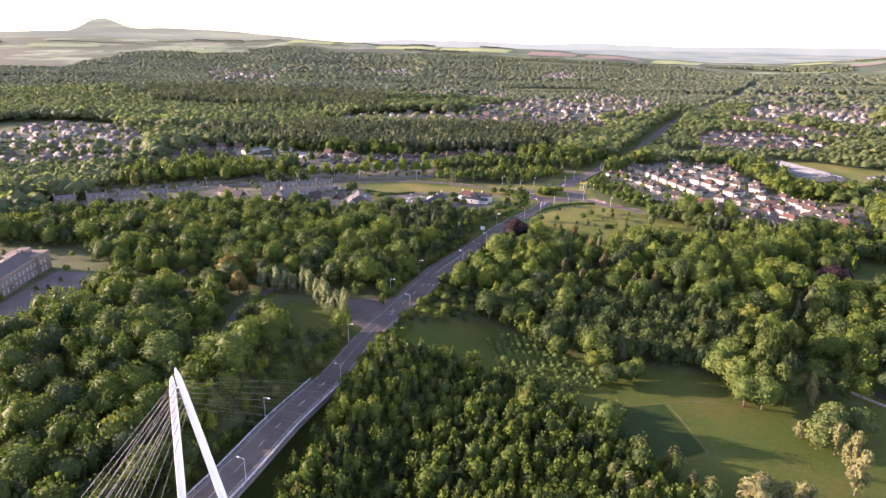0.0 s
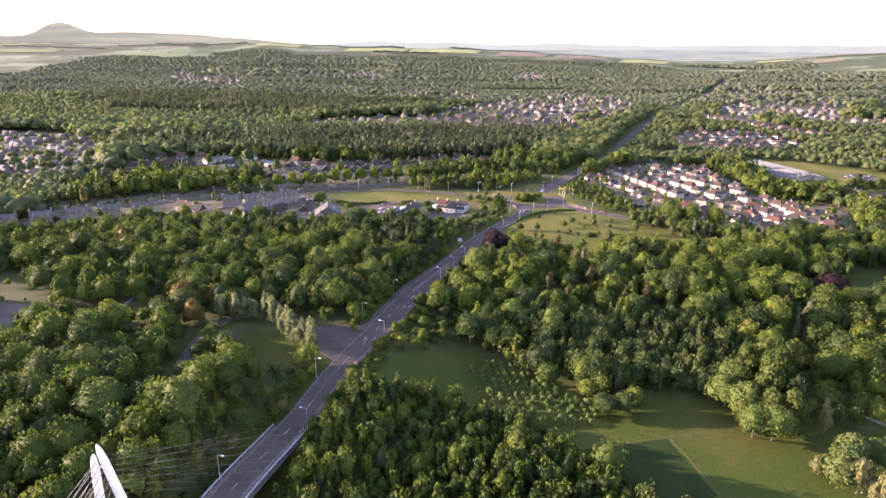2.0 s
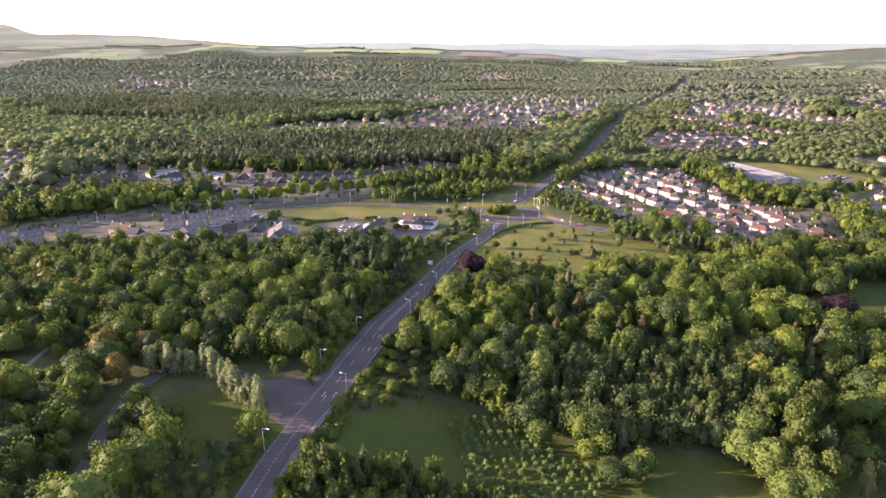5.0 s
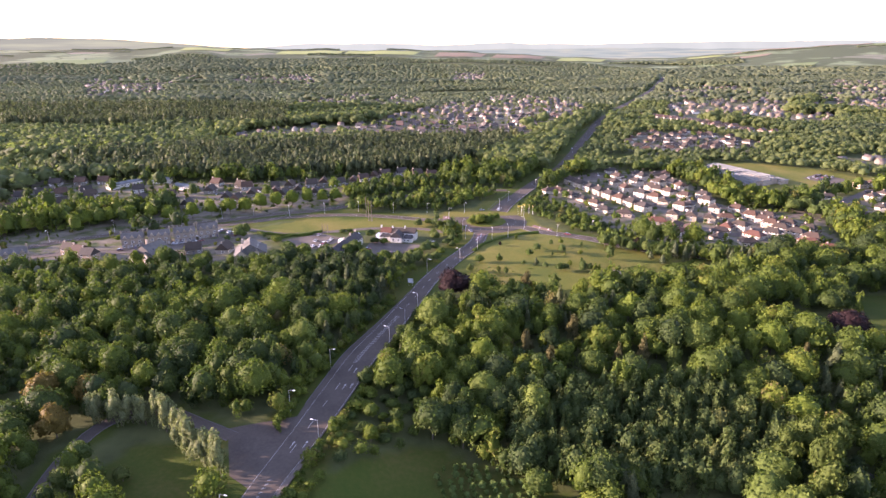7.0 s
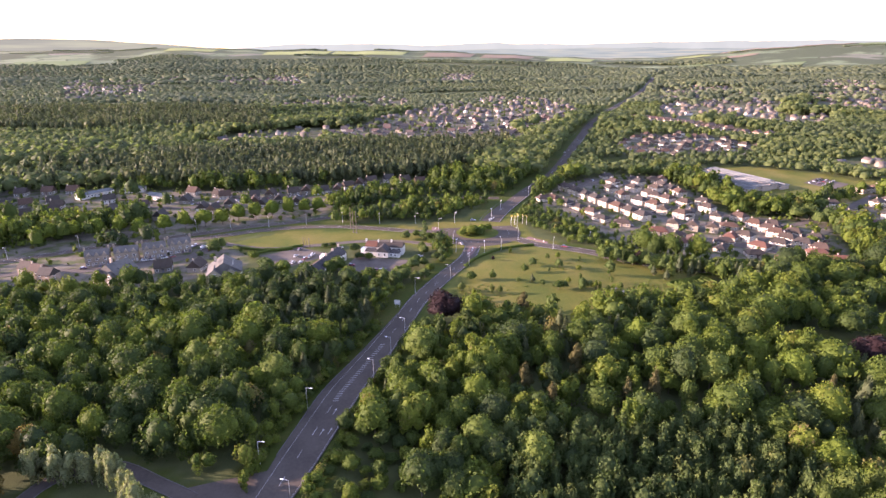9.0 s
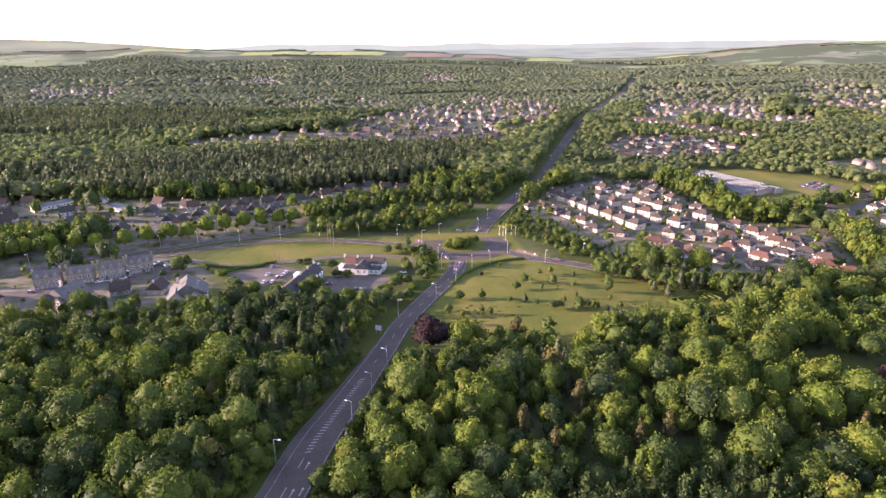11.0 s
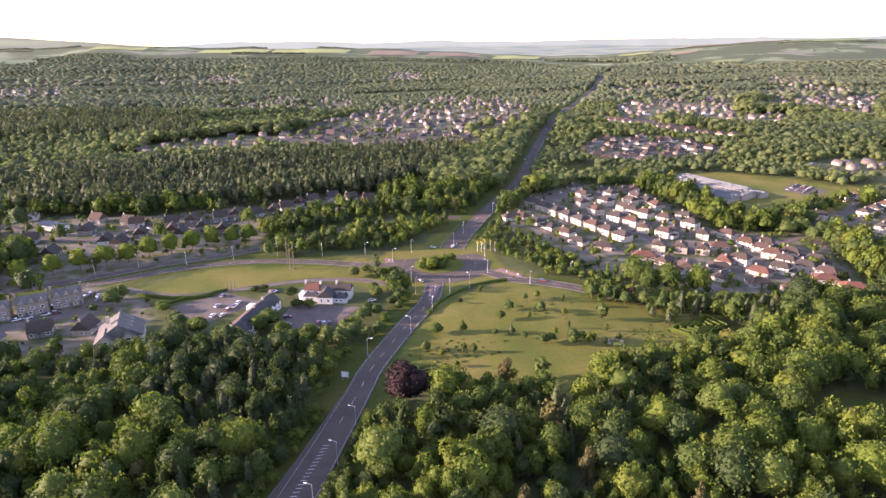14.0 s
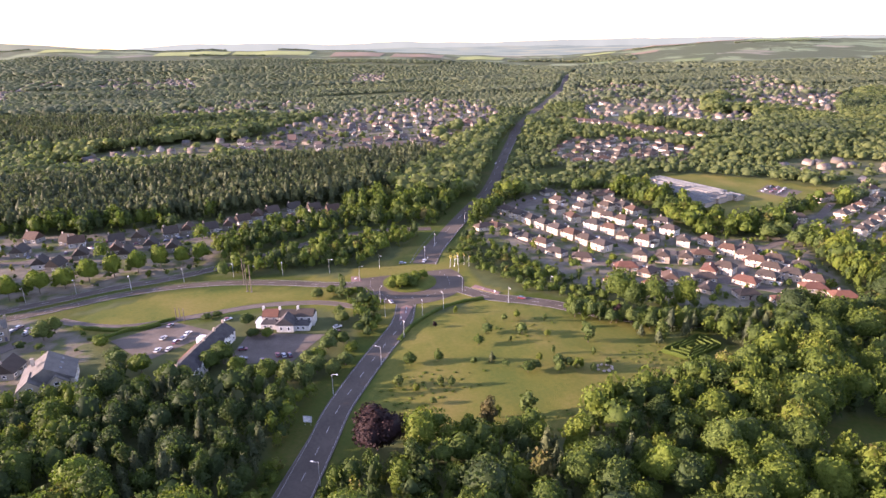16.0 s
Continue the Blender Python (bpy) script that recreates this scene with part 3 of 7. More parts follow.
# ---- ground: one sheet to the skyline ----
gxs = spread(-270, 420, 4.0, -4200, 5800, 1.06)
gys = spread(118, 720, 4.0, -500, 4900, 1.06)
GX, GY = np.meshgrid(gxs, gys)
GZ = ground_z(GX, GY)
nx, ny = len(gxs), len(gys)
idx = np.arange(nx * ny).reshape(ny, nx)
quads = np.stack([idx[:-1, :-1], idx[:-1, 1:], idx[1:, 1:], idx[1:, :-1]], -1).reshape(-1, 4)
ground_me = from_arrays("ground", np.stack([GX, GY, GZ], -1).reshape(-1, 3), [quads], M_GROUND, smooth=True)
cover = np.zeros((ny, nx, 4), np.float32)
for poly in (PARK, HEATH, VERGE, SIDELAWN, GLADE, WESTLAWN, SCHOOL, MAZE, ROAD_LAWN):
    cover[inside(GX, GY, poly), 0] = 1
cover[..., 0] = np.maximum(cover[..., 0], (np.hypot(GX - RING[0], GY - RING[1]) < 40))
for line, w in ROADS:
    cover[..., 0] = np.maximum(cover[..., 0], off_line(GX, GY, line) < w + 3)
cover[..., 2] = ease(-0.03, 0.02, farmland(GX, GY))
for poly in FAR_TOWNS:
    cover[inside(GX, GY, poly), 1] = 0.6
cover[inside(GX, GY, HALL), 1] = 0.12
for poly in (ESTATE, ESTATE_EAST, WESTHOUSES, TERRACES, FARHOUSES_A, FARHOUSES_B, FARHOUSES_C, FARHOUSES_F):
    cover[inside(GX, GY, poly), 1] = 0.95
for poly in (FARHOUSES_H,):
    cover[inside(GX, GY, poly), 1] = 0.3
cover[..., 3] = 1
for poly in (HEATH, VERGE, SCHOOL):
    cover[inside(GX, GY, poly), 3] = 0
cover[..., 3] = np.where(np.hypot(GX - RING[0], GY - RING[1]) < 60, 0, cover[..., 3])
ground_me.attributes.new("cover", "FLOAT_COLOR", "POINT").data.foreach_set("color", cover.ravel())
tagged(new("ground", ground_me), "rolling ground with woodland floor and mown grass", "ground", kind="structure")


# ---- roads ----
def glide(pts, step=4.0):
    """A line through the points, rounded at them."""
    p = [Vector((*q, 0)) for q in pts]
    p = [p[0] * 2 - p[1]] + p + [p[-1] * 2 - p[-2]]
    out = []
    for a, b, c, d in zip(p, p[1:], p[2:], p[3:]):
        n = max(1, int((c - b).length / step))
        for i in range(n):
            t = i / n
            out.append(0.5 * ((2 * b) + (c - a) * t + (2 * a - 5 * b + 4 * c - d) * t * t + (3 * b - a - 3 * c + d) * t ** 3))
    out.append(p[-2])
    return out


def ribbon(bm, line, o0, o1, up, height, mi=0, thick=0.0):
    """A strip between two offsets to the right of a line, laid up metres above height(x, y)."""
    rows = []
    for i, q in enumerate(line):
        d = (line[min(i + 1, len(line) - 1)] - line[max(i - 1, 0)]).normalized()
        side = Vector((d.y, -d.x, 0))
        row = []
        for o in (o0, o1):
            p = q + side * o
            z = height(q.x, q.y) + up
            row.append(bm.verts.new((p.x, p.y, z)))
        if thick:
            row += [bm.verts.new(v.co - Vector((0, 0, thick))) for v in row[::-1]]
        rows.append(row)
    k = len(rows[0])
    for a, b in zip(rows, rows[1:]):
        for j in range(k if k > 2 else 1):
            f = bm.faces.new((a[j], a[(j + 1) % k], b[(j + 1) % k], b[j]))
            f.material_index = mi
            f.normal_update()
            if k == 2 and f.normal.z < 0:
                f.normal_flip()
    if k > 2:
        bm.faces.new(rows[0])
        bm.faces.new(rows[-1][::-1])


def main_z(x, y):
    return float(road_z(y))


def road(name, pts, width, label, height=None, up=0.06, mat=None, kerb=True, centre=True, step=4.0):
    line = glide(pts, step)
    h = height or (lambda x, y: max(gz(x, y), gz(x + 3, y), gz(x - 3, y)))
    bm = bmesh.new()
    ribbon(bm, line, -width / 2, width / 2, up, h, thick=0.5)
    ob = tagged(new(name, as_mesh(name, bm, mat or M_ASPHALT)), label, "road", kind="structure")
    if kerb:
        for s in (-1, 1):
            bm = bmesh.new()
            a, b = sorted((s * width / 2, s * (width / 2 + 0.25)))
            ribbon(bm, line, a, b, up + 0.12, h, thick=0.4)
            part("kerb", bm, M_KERB, ob)
    if centre:
        bm = bmesh.new()
        for i in range(0, len(line) - 1, 3):
            ribbon(bm, line[i:i + 2], -0.09, 0.09, up + 0.012, h)
        part("centre_line", bm, M_PAINT, ob)
        for s in (-1, 1):
            bm = bmesh.new()
            ribbon(bm, line, s * (width / 2 - 0.35) - 0.06, s * (width / 2 - 0.35) + 0.06, up + 0.012, h)
            part("edge_line", bm, M_PAINT, ob)
    return ob, line, h




def half_width(y):
    return float(np.interp(y, HALF_WIDTH[:, 0], HALF_WIDTH[:, 1]))


def band(line, o0, o1, up, y0=-1e9, y1=1e9):
    """A strip along the main road between two offsets, each a number or a rule of y."""
    bm = bmesh.new()
    rows = []
    for i, q in enumerate(line):
        if not y0 <= q.y <= y1:
            continue
        d = (line[min(i + 1, len(line) - 1)] - line[max(i - 1, 0)]).normalized()
        side = Vector((d.y, -d.x, 0))
        z = main_z(q.x, q.y) + up
        a, b = (q + side * (o(q.y) if callable(o) else o) for o in (o0, o1))
        rows.append([bm.verts.new((a.x, a.y, z)), bm.verts.new((b.x, b.y, z)), bm.verts.new((b.x, b.y, z - 0.5)), bm.verts.new((a.x, a.y, z - 0.5))])
    for a, b in zip(rows, rows[1:]):
        for j in range(4):
            bm.faces.new((a[j], b[j], b[(j + 1) % 4], a[(j + 1) % 4]))
    bm.faces.new(rows[0][::-1])
    bm.faces.new(rows[-1])
    bmesh.ops.recalc_face_normals(bm, faces=bm.faces)
    return bm


main_line = glide(MAIN_ROAD, 4.0)
main_road = tagged(new("road", as_mesh("road", band(main_line, lambda y: -half_width(y), half_width, 0.05), M_ASPHALT)), "grey asphalt road running off the bridge, widened at the turning", "road", kind="structure")
for y0, y1 in ((-1e9, 246), (288, 1e9)):
    part("kerb", band(main_line, lambda y: -half_width(y) - 0.25, lambda y: -half_width(y) - 0.003, 0.17, y0, y1), M_KERB, main_road)
part("kerb", band(main_line, lambda y: half_width(y) + 0.003, lambda y: half_width(y) + 0.25, 0.17), M_KERB, main_road)
part("footway", band(main_line, lambda y: half_width(y) + 0.253, lambda y: half_width(y) + 1.7, 0.15, 207, 262), M_PAVE, main_road, "worn footway beside the road")
part("edge_line", band(main_line, lambda y: -min(half_width(y) - 0.3, 4.6) - 0.05, lambda y: -min(half_width(y) - 0.3, 4.6) + 0.05, 0.062), M_PAINT, main_road)
part("edge_line", band(main_line, lambda y: half_width(y) - 0.40, lambda y: half_width(y) - 0.30, 0.062), M_PAINT, main_road)
for i in range(0, len(main_line) - 1, 3):
    y = main_line[i].y
    if y < 220 or 256 < y < 318 or y > 374:
        part("lane_dash", band(main_line[i:i + 2], -0.09, 0.09, 0.062), M_PAINT, main_road)
road("road", LEFT_NORTH, 7.6, "curving carriageway of grey asphalt")
road("road", LEFT_SOUTH, 7.4, "curving carriageway of grey asphalt beside grass verge")
road("road", RIGHT_ROAD, 8.6, "grey asphalt road leaving the roundabout")
road("road", NORTH_ROAD, 16.0, "straight main road cut through the woods", step=10.0)
road("road", SIDE_ROAD, 4.8, "side road of grey asphalt into the trees", up=0.1, centre=False)
road("road", PUB_ROAD, 4.6, "narrow access lane of worn tarmac", mat=M_YARD, centre=False)
road("road", ESTATE_ROAD, 6.0, "estate street of worn tarmac", mat=M_YARD, centre=False)
road("road", ESTATE_ROAD_B, 5.0, "estate street of worn tarmac", mat=M_YARD, centre=False)
road("road", ESTATE_ROAD_C, 5.5, "estate street of worn tarmac", mat=M_YARD, centre=False)
road("road", WEST_ROAD, 5.5, "village street of worn tarmac", mat=M_YARD, centre=False)
road("road", TERRACE_ROAD, 7.0, "street of worn tarmac before the terraces", mat=M_YARD, centre=False)
road("path", [(-206, 262), (-178, 275), (-157, 283), (-154.5, 293), (-154, 316)], 2.4, "pale gravel path across a lawn", mat=M_PATH, kerb=False, centre=False)
road("path", [(160, 340), (175, 334), (184.5, 328.7), (195, 320), (212, 303)], 1.6, "narrow trodden path through a glade", mat=M_TROD, kerb=False, centre=False)
road("path", PARK_PATH, 2.2, "pale gravel path through the park", mat=M_PATH, kerb=False, centre=False)


def disc_road():
    """The ring of the roundabout and its raised green island."""
    n = 64
    bm = bmesh.new()
    rings = []
    for r, z in ((14.5, 0.08), (31.0, 0.08), (31.0, -0.6), (14.5, -0.6)):
        rings.append([bm.verts.new((RING[0] + r * math.cos(2 * math.pi * i / n), RING[1] + r * math.sin(2 * math.pi * i / n), z)) for i in range(n)])
    for a in range(4):
        for i in range(n):
            bm.faces.new((rings[a][i], rings[a][(i + 1) % n], rings[(a + 1) % 4][(i + 1) % n], rings[(a + 1) % 4][i]))
    ring = tagged(new("roundabout", as_mesh("roundabout", bm, M_ASPHALT)), "grey asphalt ring of a roundabout", "road", kind="structure")
    bm = bmesh.new()
    prof = ((15.2, -0.3), (15.2, 0.22), (14.9, 0.22), (14.5, 0.3), (11.0, 0.7), (6.0, 1.1))
    rows = [[bm.verts.new((RING[0] + r * math.cos(2 * math.pi * i / n), RING[1] + r * math.sin(2 * math.pi * i / n), z)) for i in range(n)] for r, z in prof]
    for a, b in zip(rows, rows[1:]):
        for i in range(n):
            bm.faces.new((a[i], a[(i + 1) % n], b[(i + 1) % n], b[i]))
    bm.faces.new(rows[-1])
    part("island", bm, M_VERGE, ring, "mown grass island with kerb")
    bm = bmesh.new()
    for i in range(0, n, 2):
        seg = [Vector((RING[0] + 22.5 * math.cos(2 * math.pi * (i + j) / n), RING[1] + 22.5 * math.sin(2 * math.pi * (i + j) / n), 0)) for j in (0, 0.8)]
        ribbon(bm, seg, -0.08, 0.08, 0.092, lambda x, y: 0.0)
    part("lane_line", bm, M_PAINT, ring)


disc_road()


def patch(name, corners, up, mat, label, category, n=8, kind="structure"):
    """A four-cornered piece of land draped on the ground."""
    a, b, c, d = (Vector((*p, 0)) for p in corners)
    bm = bmesh.new()
    grid = []
    for i in range(n + 1):
        row = []
        for j in range(n + 1):
            s, t = i / n, j / n
            p = a.lerp(b, s).lerp(d.lerp(c, s), t)
            row.append(bm.verts.new((p.x, p.y, gz(p.x, p.y) + up)))
        grid.append(row)
    for i in range(n):
        for j in range(n):
            f = bm.faces.new((grid[i][j], grid[i + 1][j], grid[i + 1][j + 1], grid[i][j + 1]))
            f.smooth = True
            f.normal_update()
            if f.normal.z < 0:
                f.normal_flip()
    return tagged(new(name, as_mesh(name, bm, mat)), label, category, kind=kind)


patch("car_park", [(-66, 500), (-47, 474), (-20, 496), (-40, 513)], 0.08, M_YARD, "worn tarmac car park behind the inn", "car park")
patch("car_park", [(-14, 462), (14, 456), (30, 478), (-4, 490)], 0.08, M_YARD, "tarmac car park in front of the white house", "car park")
patch("car_park", [(196, 653), (195, 674), (226, 699), (233, 678)], 0.12, M_YARD, "open tarmac parking at the corner of the estate", "car park")
patch("car_park", [(436, 662), (465, 680), (477, 650), (447, 634)], 0.12, M_YARD, "tarmac car park beside the school", "car park")
road("river", [(143, 268), (150, 256), (158, 246), (168, 236), (182, 220), (206, 194)], 5.0, "dark narrow river beside the park path", up=0.03, mat=M_WATER, kerb=False, centre=False)
patch("forecourt", [(-222, 307), (-189, 305), (-191, 285), (-222, 281)], 0.1, M_YARD, "grey-brown paved forecourt beside the stone hall", "forecourt")
patch("forecourt", [(-222, 280.5), (-204, 281), (-196, 240), (-221, 232)], 0.1, M_YARD, "worn tarmac drive along the stone hall", "forecourt")
patch("lay_by", [(-53, 282), (-47, 257), (-34.5, 246), (-26, 288)], 0.045, M_ASPHALT, "wide asphalt mouth of the side road", "road")
for line_ in ([(42, 202), (64, 207), (87, 211.5)], [(93, 181), (80, 175), (64, 169)], [(88, 211), (91, 196), (93, 181)], [(87, 212), (104, 214), (122, 210)]):
    road("path", line_, 0.6, "narrow trodden path in the park grass", mat=M_TROD, kerb=False, centre=False)
patch("plot", [(46, 203), (86, 211), (92, 182), (66, 170)], 0.12, M_ROUGH, "rough uncut plot in the park grass", "plot")


def far_point(u, v):
    """A place by its bearing and its share of the way to the skyline."""
    crest = min(4500, 5050 / max(0.265 * u + 0.965, 0.5))
    return (u * v * crest, v * crest)


for label, mat, spans in (
    ("pale green pasture on the hillside", M_FIELD_G, ((-0.72, -0.60, 0.74, 0.80), (-0.50, -0.40, 0.70, 0.76), (0.66, 0.72, 0.62, 0.66), (0.50, 0.56, 0.66, 0.70), (0.82, 0.98, 0.88, 0.95))),
    ("ripening yellow-green field on the ridge", M_FIELD_Y, ((-0.29, -0.22, 0.86, 0.93), (-0.15, -0.055, 0.84, 0.93), (-0.05, 0.06, 0.84, 0.94), (0.285, 0.36, 0.80, 0.90), (0.50, 0.56, 0.86, 0.92))),
    ("bare ploughed brown field", M_FIELD_B, ((0.09, 0.165, 0.82, 0.93), (0.18, 0.26, 0.82, 0.92), (0.58, 0.70, 0.93, 0.985), (0.57, 0.64, 0.78, 0.83), (0.72, 0.82, 0.93, 0.98)))):
    for u0, u1, v0, v1 in spans:
        patch("field", [far_point(u0, v0), far_point(u1, v0 + 0.01), far_point(u1 + 0.01, v1), far_point(u0 + 0.01, v1 - 0.01)], 2.5, mat, label, "field", 10)


def backdrop():
    """Layers of far hills, one behind the other: glowing sheets with haze in their colour."""
    for k_out, low, high, seed, label in ((1.06, -60, 16, 3.0, "glowing backdrop of hazed pale blue hills on the skyline"), (1.03, -60, -22, 11.0, "glowing backdrop of a hazed plain below the far hills")):
        bm = bmesh.new()
        lo, hi = [], []
        for i in range(241):
            u = -0.35 + 1.65 * i / 240
            k = min(4500, 5050 / max(0.265 * u + 0.965, 0.5)) * k_out
            z = 125 + high + 4 * math.sin(u * 9 + seed) + 3 * math.sin(u * 23 + seed) + 7 * noise.noise((u * 16, seed, 0)) + 3 * noise.noise((u * 60, seed, 0))
            if seed < 5:
                z += 9 * float(ease(0.145, 0.165, u) - ease(0.205, 0.235, u)) + 6 * float(ease(-0.06, 0.0, u) - ease(0.05, 0.09, u)) + 12 * float(ease(0.5, 0.62, u))
                z -= 60 * (1 - float(ease(-0.34, -0.10, u)))
            else:
                z -= 60 * (1 - float(ease(-0.2, 0.2, u)))
            lo.append(bm.verts.new((u * k, k, low)))
            hi.append(bm.verts.new((u * k, k, z)))
        for i in range(240):
            bm.faces.new((lo[i], lo[i + 1], hi[i + 1], hi[i]))
        tagged(new("backdrop", as_mesh("backdrop", bm, M_FARHAZE if seed < 5 else M_FARPLAIN_HAZE)), label, "hills", kind="structure")

    # the long western hill with its dome, a glowing sheet coloured with haze
    hill_at = np.array([(-1.05, 120), (-0.8, 140), (-0.68, 158), (-0.60, 170), (-0.54, 186), (-0.48, 194), (-0.42, 189), (-0.34, 170), (-0.263, 142), (-0.19, 120), (-0.1, 100)])
    HILL_U = np.linspace(-1.05, -0.1, 191)
    HILL_Z = np.convolve(np.pad(np.interp(HILL_U, hill_at[:, 0], hill_at[:, 1]), 6, 'edge'), np.ones(13) / 13, 'valid')
    bm = bmesh.new()
    lo, hi = [], []
    for i in range(161):
        u = -1.05 + 0.88 * i / 160
        k = 4560
        z = float(np.interp(u, HILL_U, HILL_Z)) + 76 * math.exp(-abs((u + 0.588) / 0.036) ** 2.4) + 1.5 * math.sin(u * 61) + 1.5 * noise.noise((u * 40, 2.0, 0)) - 40 * float(ease(-0.20, -0.17, u))
        lo.append(bm.verts.new((u * k, k, -40)))
        hi.append(bm.verts.new((u * k, k, z)))
    for i in range(160):
        bm.faces.new((lo[i], lo[i + 1], hi[i + 1], hi[i]))
    tagged(new("backdrop", as_mesh("backdrop", bm, M_FARHILL_HAZE)), "glowing backdrop of a long hazed hill with a rounded dome on the skyline", "hill", kind="structure")


backdrop()

# ---- trees ----
rng = np.random.default_rng(7)


def ico(sub):
    bm = bmesh.new()
    bmesh.ops.create_icosphere(bm, subdivisions=sub, radius=1.0)
    bm.verts.ensure_lookup_table()
    v = np.array([x.co[:] for x in bm.verts])
    f = np.array([[x.index for x in p.verts] for p in bm.faces])
    bm.free()
    return v, f


ICO = {n: ico(n) for n in (1, 2, 3)}


def lobes_of(shape, r):
    """Centres and radii of the boughs that make up a crown 1 high and about 1 across, base at 0."""
    if shape == "round":
        n = r.integers(24, 34)
        k = (np.arange(n) + 0.5) / n
        a = np.arange(n) * 2.39996 + r.uniform(0, 6.28)
        up = 1 - 1.35 * k + r.normal(0, 0.06, n)
        flat = np.sqrt(np.clip(1 - up * up, 0, 1))
        d = np.stack([flat * np.cos(a), flat * np.sin(a), up], 1) * r.uniform(0.72, 1.14, (n, 1))
        lean = r.normal(0, 0.03, 2)
        c = d * np.array([0.37, 0.37, 0.36]) + np.array([0, 0, 0.50])
        c[:, :2] += lean * (c[:, 2:3])
        return c, r.uniform(0.115, 0.215, n)
    if shape == "tall":
        n = r.integers(13, 18)
        h = np.linspace(0.16, 0.88, n)
        a = r.uniform(0, 2 * np.pi, n)
        w = 0.26 * np.sin(np.pi * np.clip(h * 0.92 + 0.06, 0, 1)) * r.uniform(0.5, 1.15, n)
        return np.stack([w * np.cos(a), w * np.sin(a), h], 1), r.uniform(0.11, 0.18, n)
    n = 22
    h = np.linspace(0.08, 0.95, n)
    a = np.arange(n) * 2.4 + r.uniform(0, 1)
    w = 0.25 * (1.03 - h ** 1.5) * r.uniform(0.7, 1.2, n)
    return np.stack([w * np.cos(a), w * np.sin(a), h], 1), 0.06 + 0.13 * (1.0 - h)


def crown_mesh(shape, cards, size, sub, seed, inner=0.90, ruffle=0.6):
    """A crown: a lumpy inner body and many small bent leaf clumps on its boughs. Unit height."""
    r = np.random.default_rng(seed)
    c, rad = lobes_of(shape, r)
    v, f = ICO[sub]
    mid = np.array([0, 0, 0.52])
    reach = np.full(len(v), 0.06)
    for ci, ri in zip(c, rad):
        o = ci - mid
        b = v @ o
        disc = b * b - (o @ o - ri * ri)
        reach = np.maximum(reach, np.where(disc > 0, b + np.sqrt(np.maximum(disc, 0)), 0))
    body = v * (reach * inner * (r.uniform(0.82, 1.10, len(v)) if inner > 0.95 else r.uniform(0.9, 1.06, len(v))))[:, None] + mid
    body[:, 2] = np.maximum(body[:, 2], 0.05)
    f = f[v[f].mean(1)[:, 2] > -0.6]
    verts, tris, quads_, shade = [body], [f], [], [np.zeros(len(v)) - 0.08]
    if cards:
        pick = r.choice(len(c), cards * 3, p=rad ** 2 / (rad ** 2).sum())
        d = r.normal(size=(cards * 3, 3))
        d /= np.linalg.norm(d, axis=1)[:, None]
        p = c[pick] + d * (rad[pick] * r.uniform(0.88, 1.16, cards * 3))[:, None]
        gap = np.linalg.norm(p[:, None] - c[None], axis=2) / rad[None]
        keep = (gap.min(1) > 0.86) & (d[:, 2] > -0.55) & (p[:, 2] > 0.04)
        p, d = p[keep][:cards], d[keep][:cards]
        n = len(p)
        nrm = d + r.normal(size=(n, 3)) * ruffle + np.array([0, 0, 0.15])
        nrm /= np.linalg.norm(nrm, axis=1)[:, None]
        t1 = np.cross(nrm, r.normal(size=(n, 3)))
        t1 /= np.linalg.norm(t1, axis=1)[:, None]
        t2 = np.cross(nrm, t1)
        s = size * r.uniform(0.6, 1.3, (n, 1))
        corner = np.stack([p + t1 * s * r.uniform(0.7, 1.1, (n, 1)) - nrm * s * 0.35, p + t2 * s * r.uniform(0.5, 1.0, (n, 1)) + nrm * s * 0.1,
                           p - t1 * s * r.uniform(0.7, 1.1, (n, 1)) - nrm * s * 0.35, p - t2 * s * r.uniform(0.5, 1.0, (n, 1)) + nrm * s * 0.1], 1)
        verts.append(corner.reshape(-1, 3))
        quads_.append(len(v) + np.arange(4 * n).reshape(n, 4))
        shade.append(np.repeat(r.uniform(-0.12, 0.12, n), 4))
    return np.concatenate(verts), tris, quads_, np.concatenate(shade)


def trunk_mesh(bm, r, h=1.0):
    """A tapered trunk with a few limbs, unit height."""
    tube(bm, (0, 0, -0.03), (0.005, 0, 0.30), 0.026, 0.018, 7)
    tube(bm, (0.005, 0, 0.30), (0, 0.01, 0.62), 0.018, 0.009, 6)
    for k in range(5):
        a = k * 2 * math.pi / 5 + r.uniform(-0.4, 0.4)
        z = 0.24 + 0.07 * k
        tube(bm, (0, 0, z), (0.2 * math.cos(a), 0.2 * math.sin(a), z + 0.2), 0.010, 0.003, 5)



# ---- the bridge ----
def at_road(y, off):
    """The place beside the main road's axis, and the road's bearing there."""
    x = float(np.interp(y, AXIS[:, 1], AXIS[:, 0]))
    x2 = float(np.interp(y + 4, AXIS[:, 1], AXIS[:, 0]))
    a = math.atan2(4, x2 - x)
    return Vector((x + off * math.sin(a), y - off * math.cos(a), 0)), a


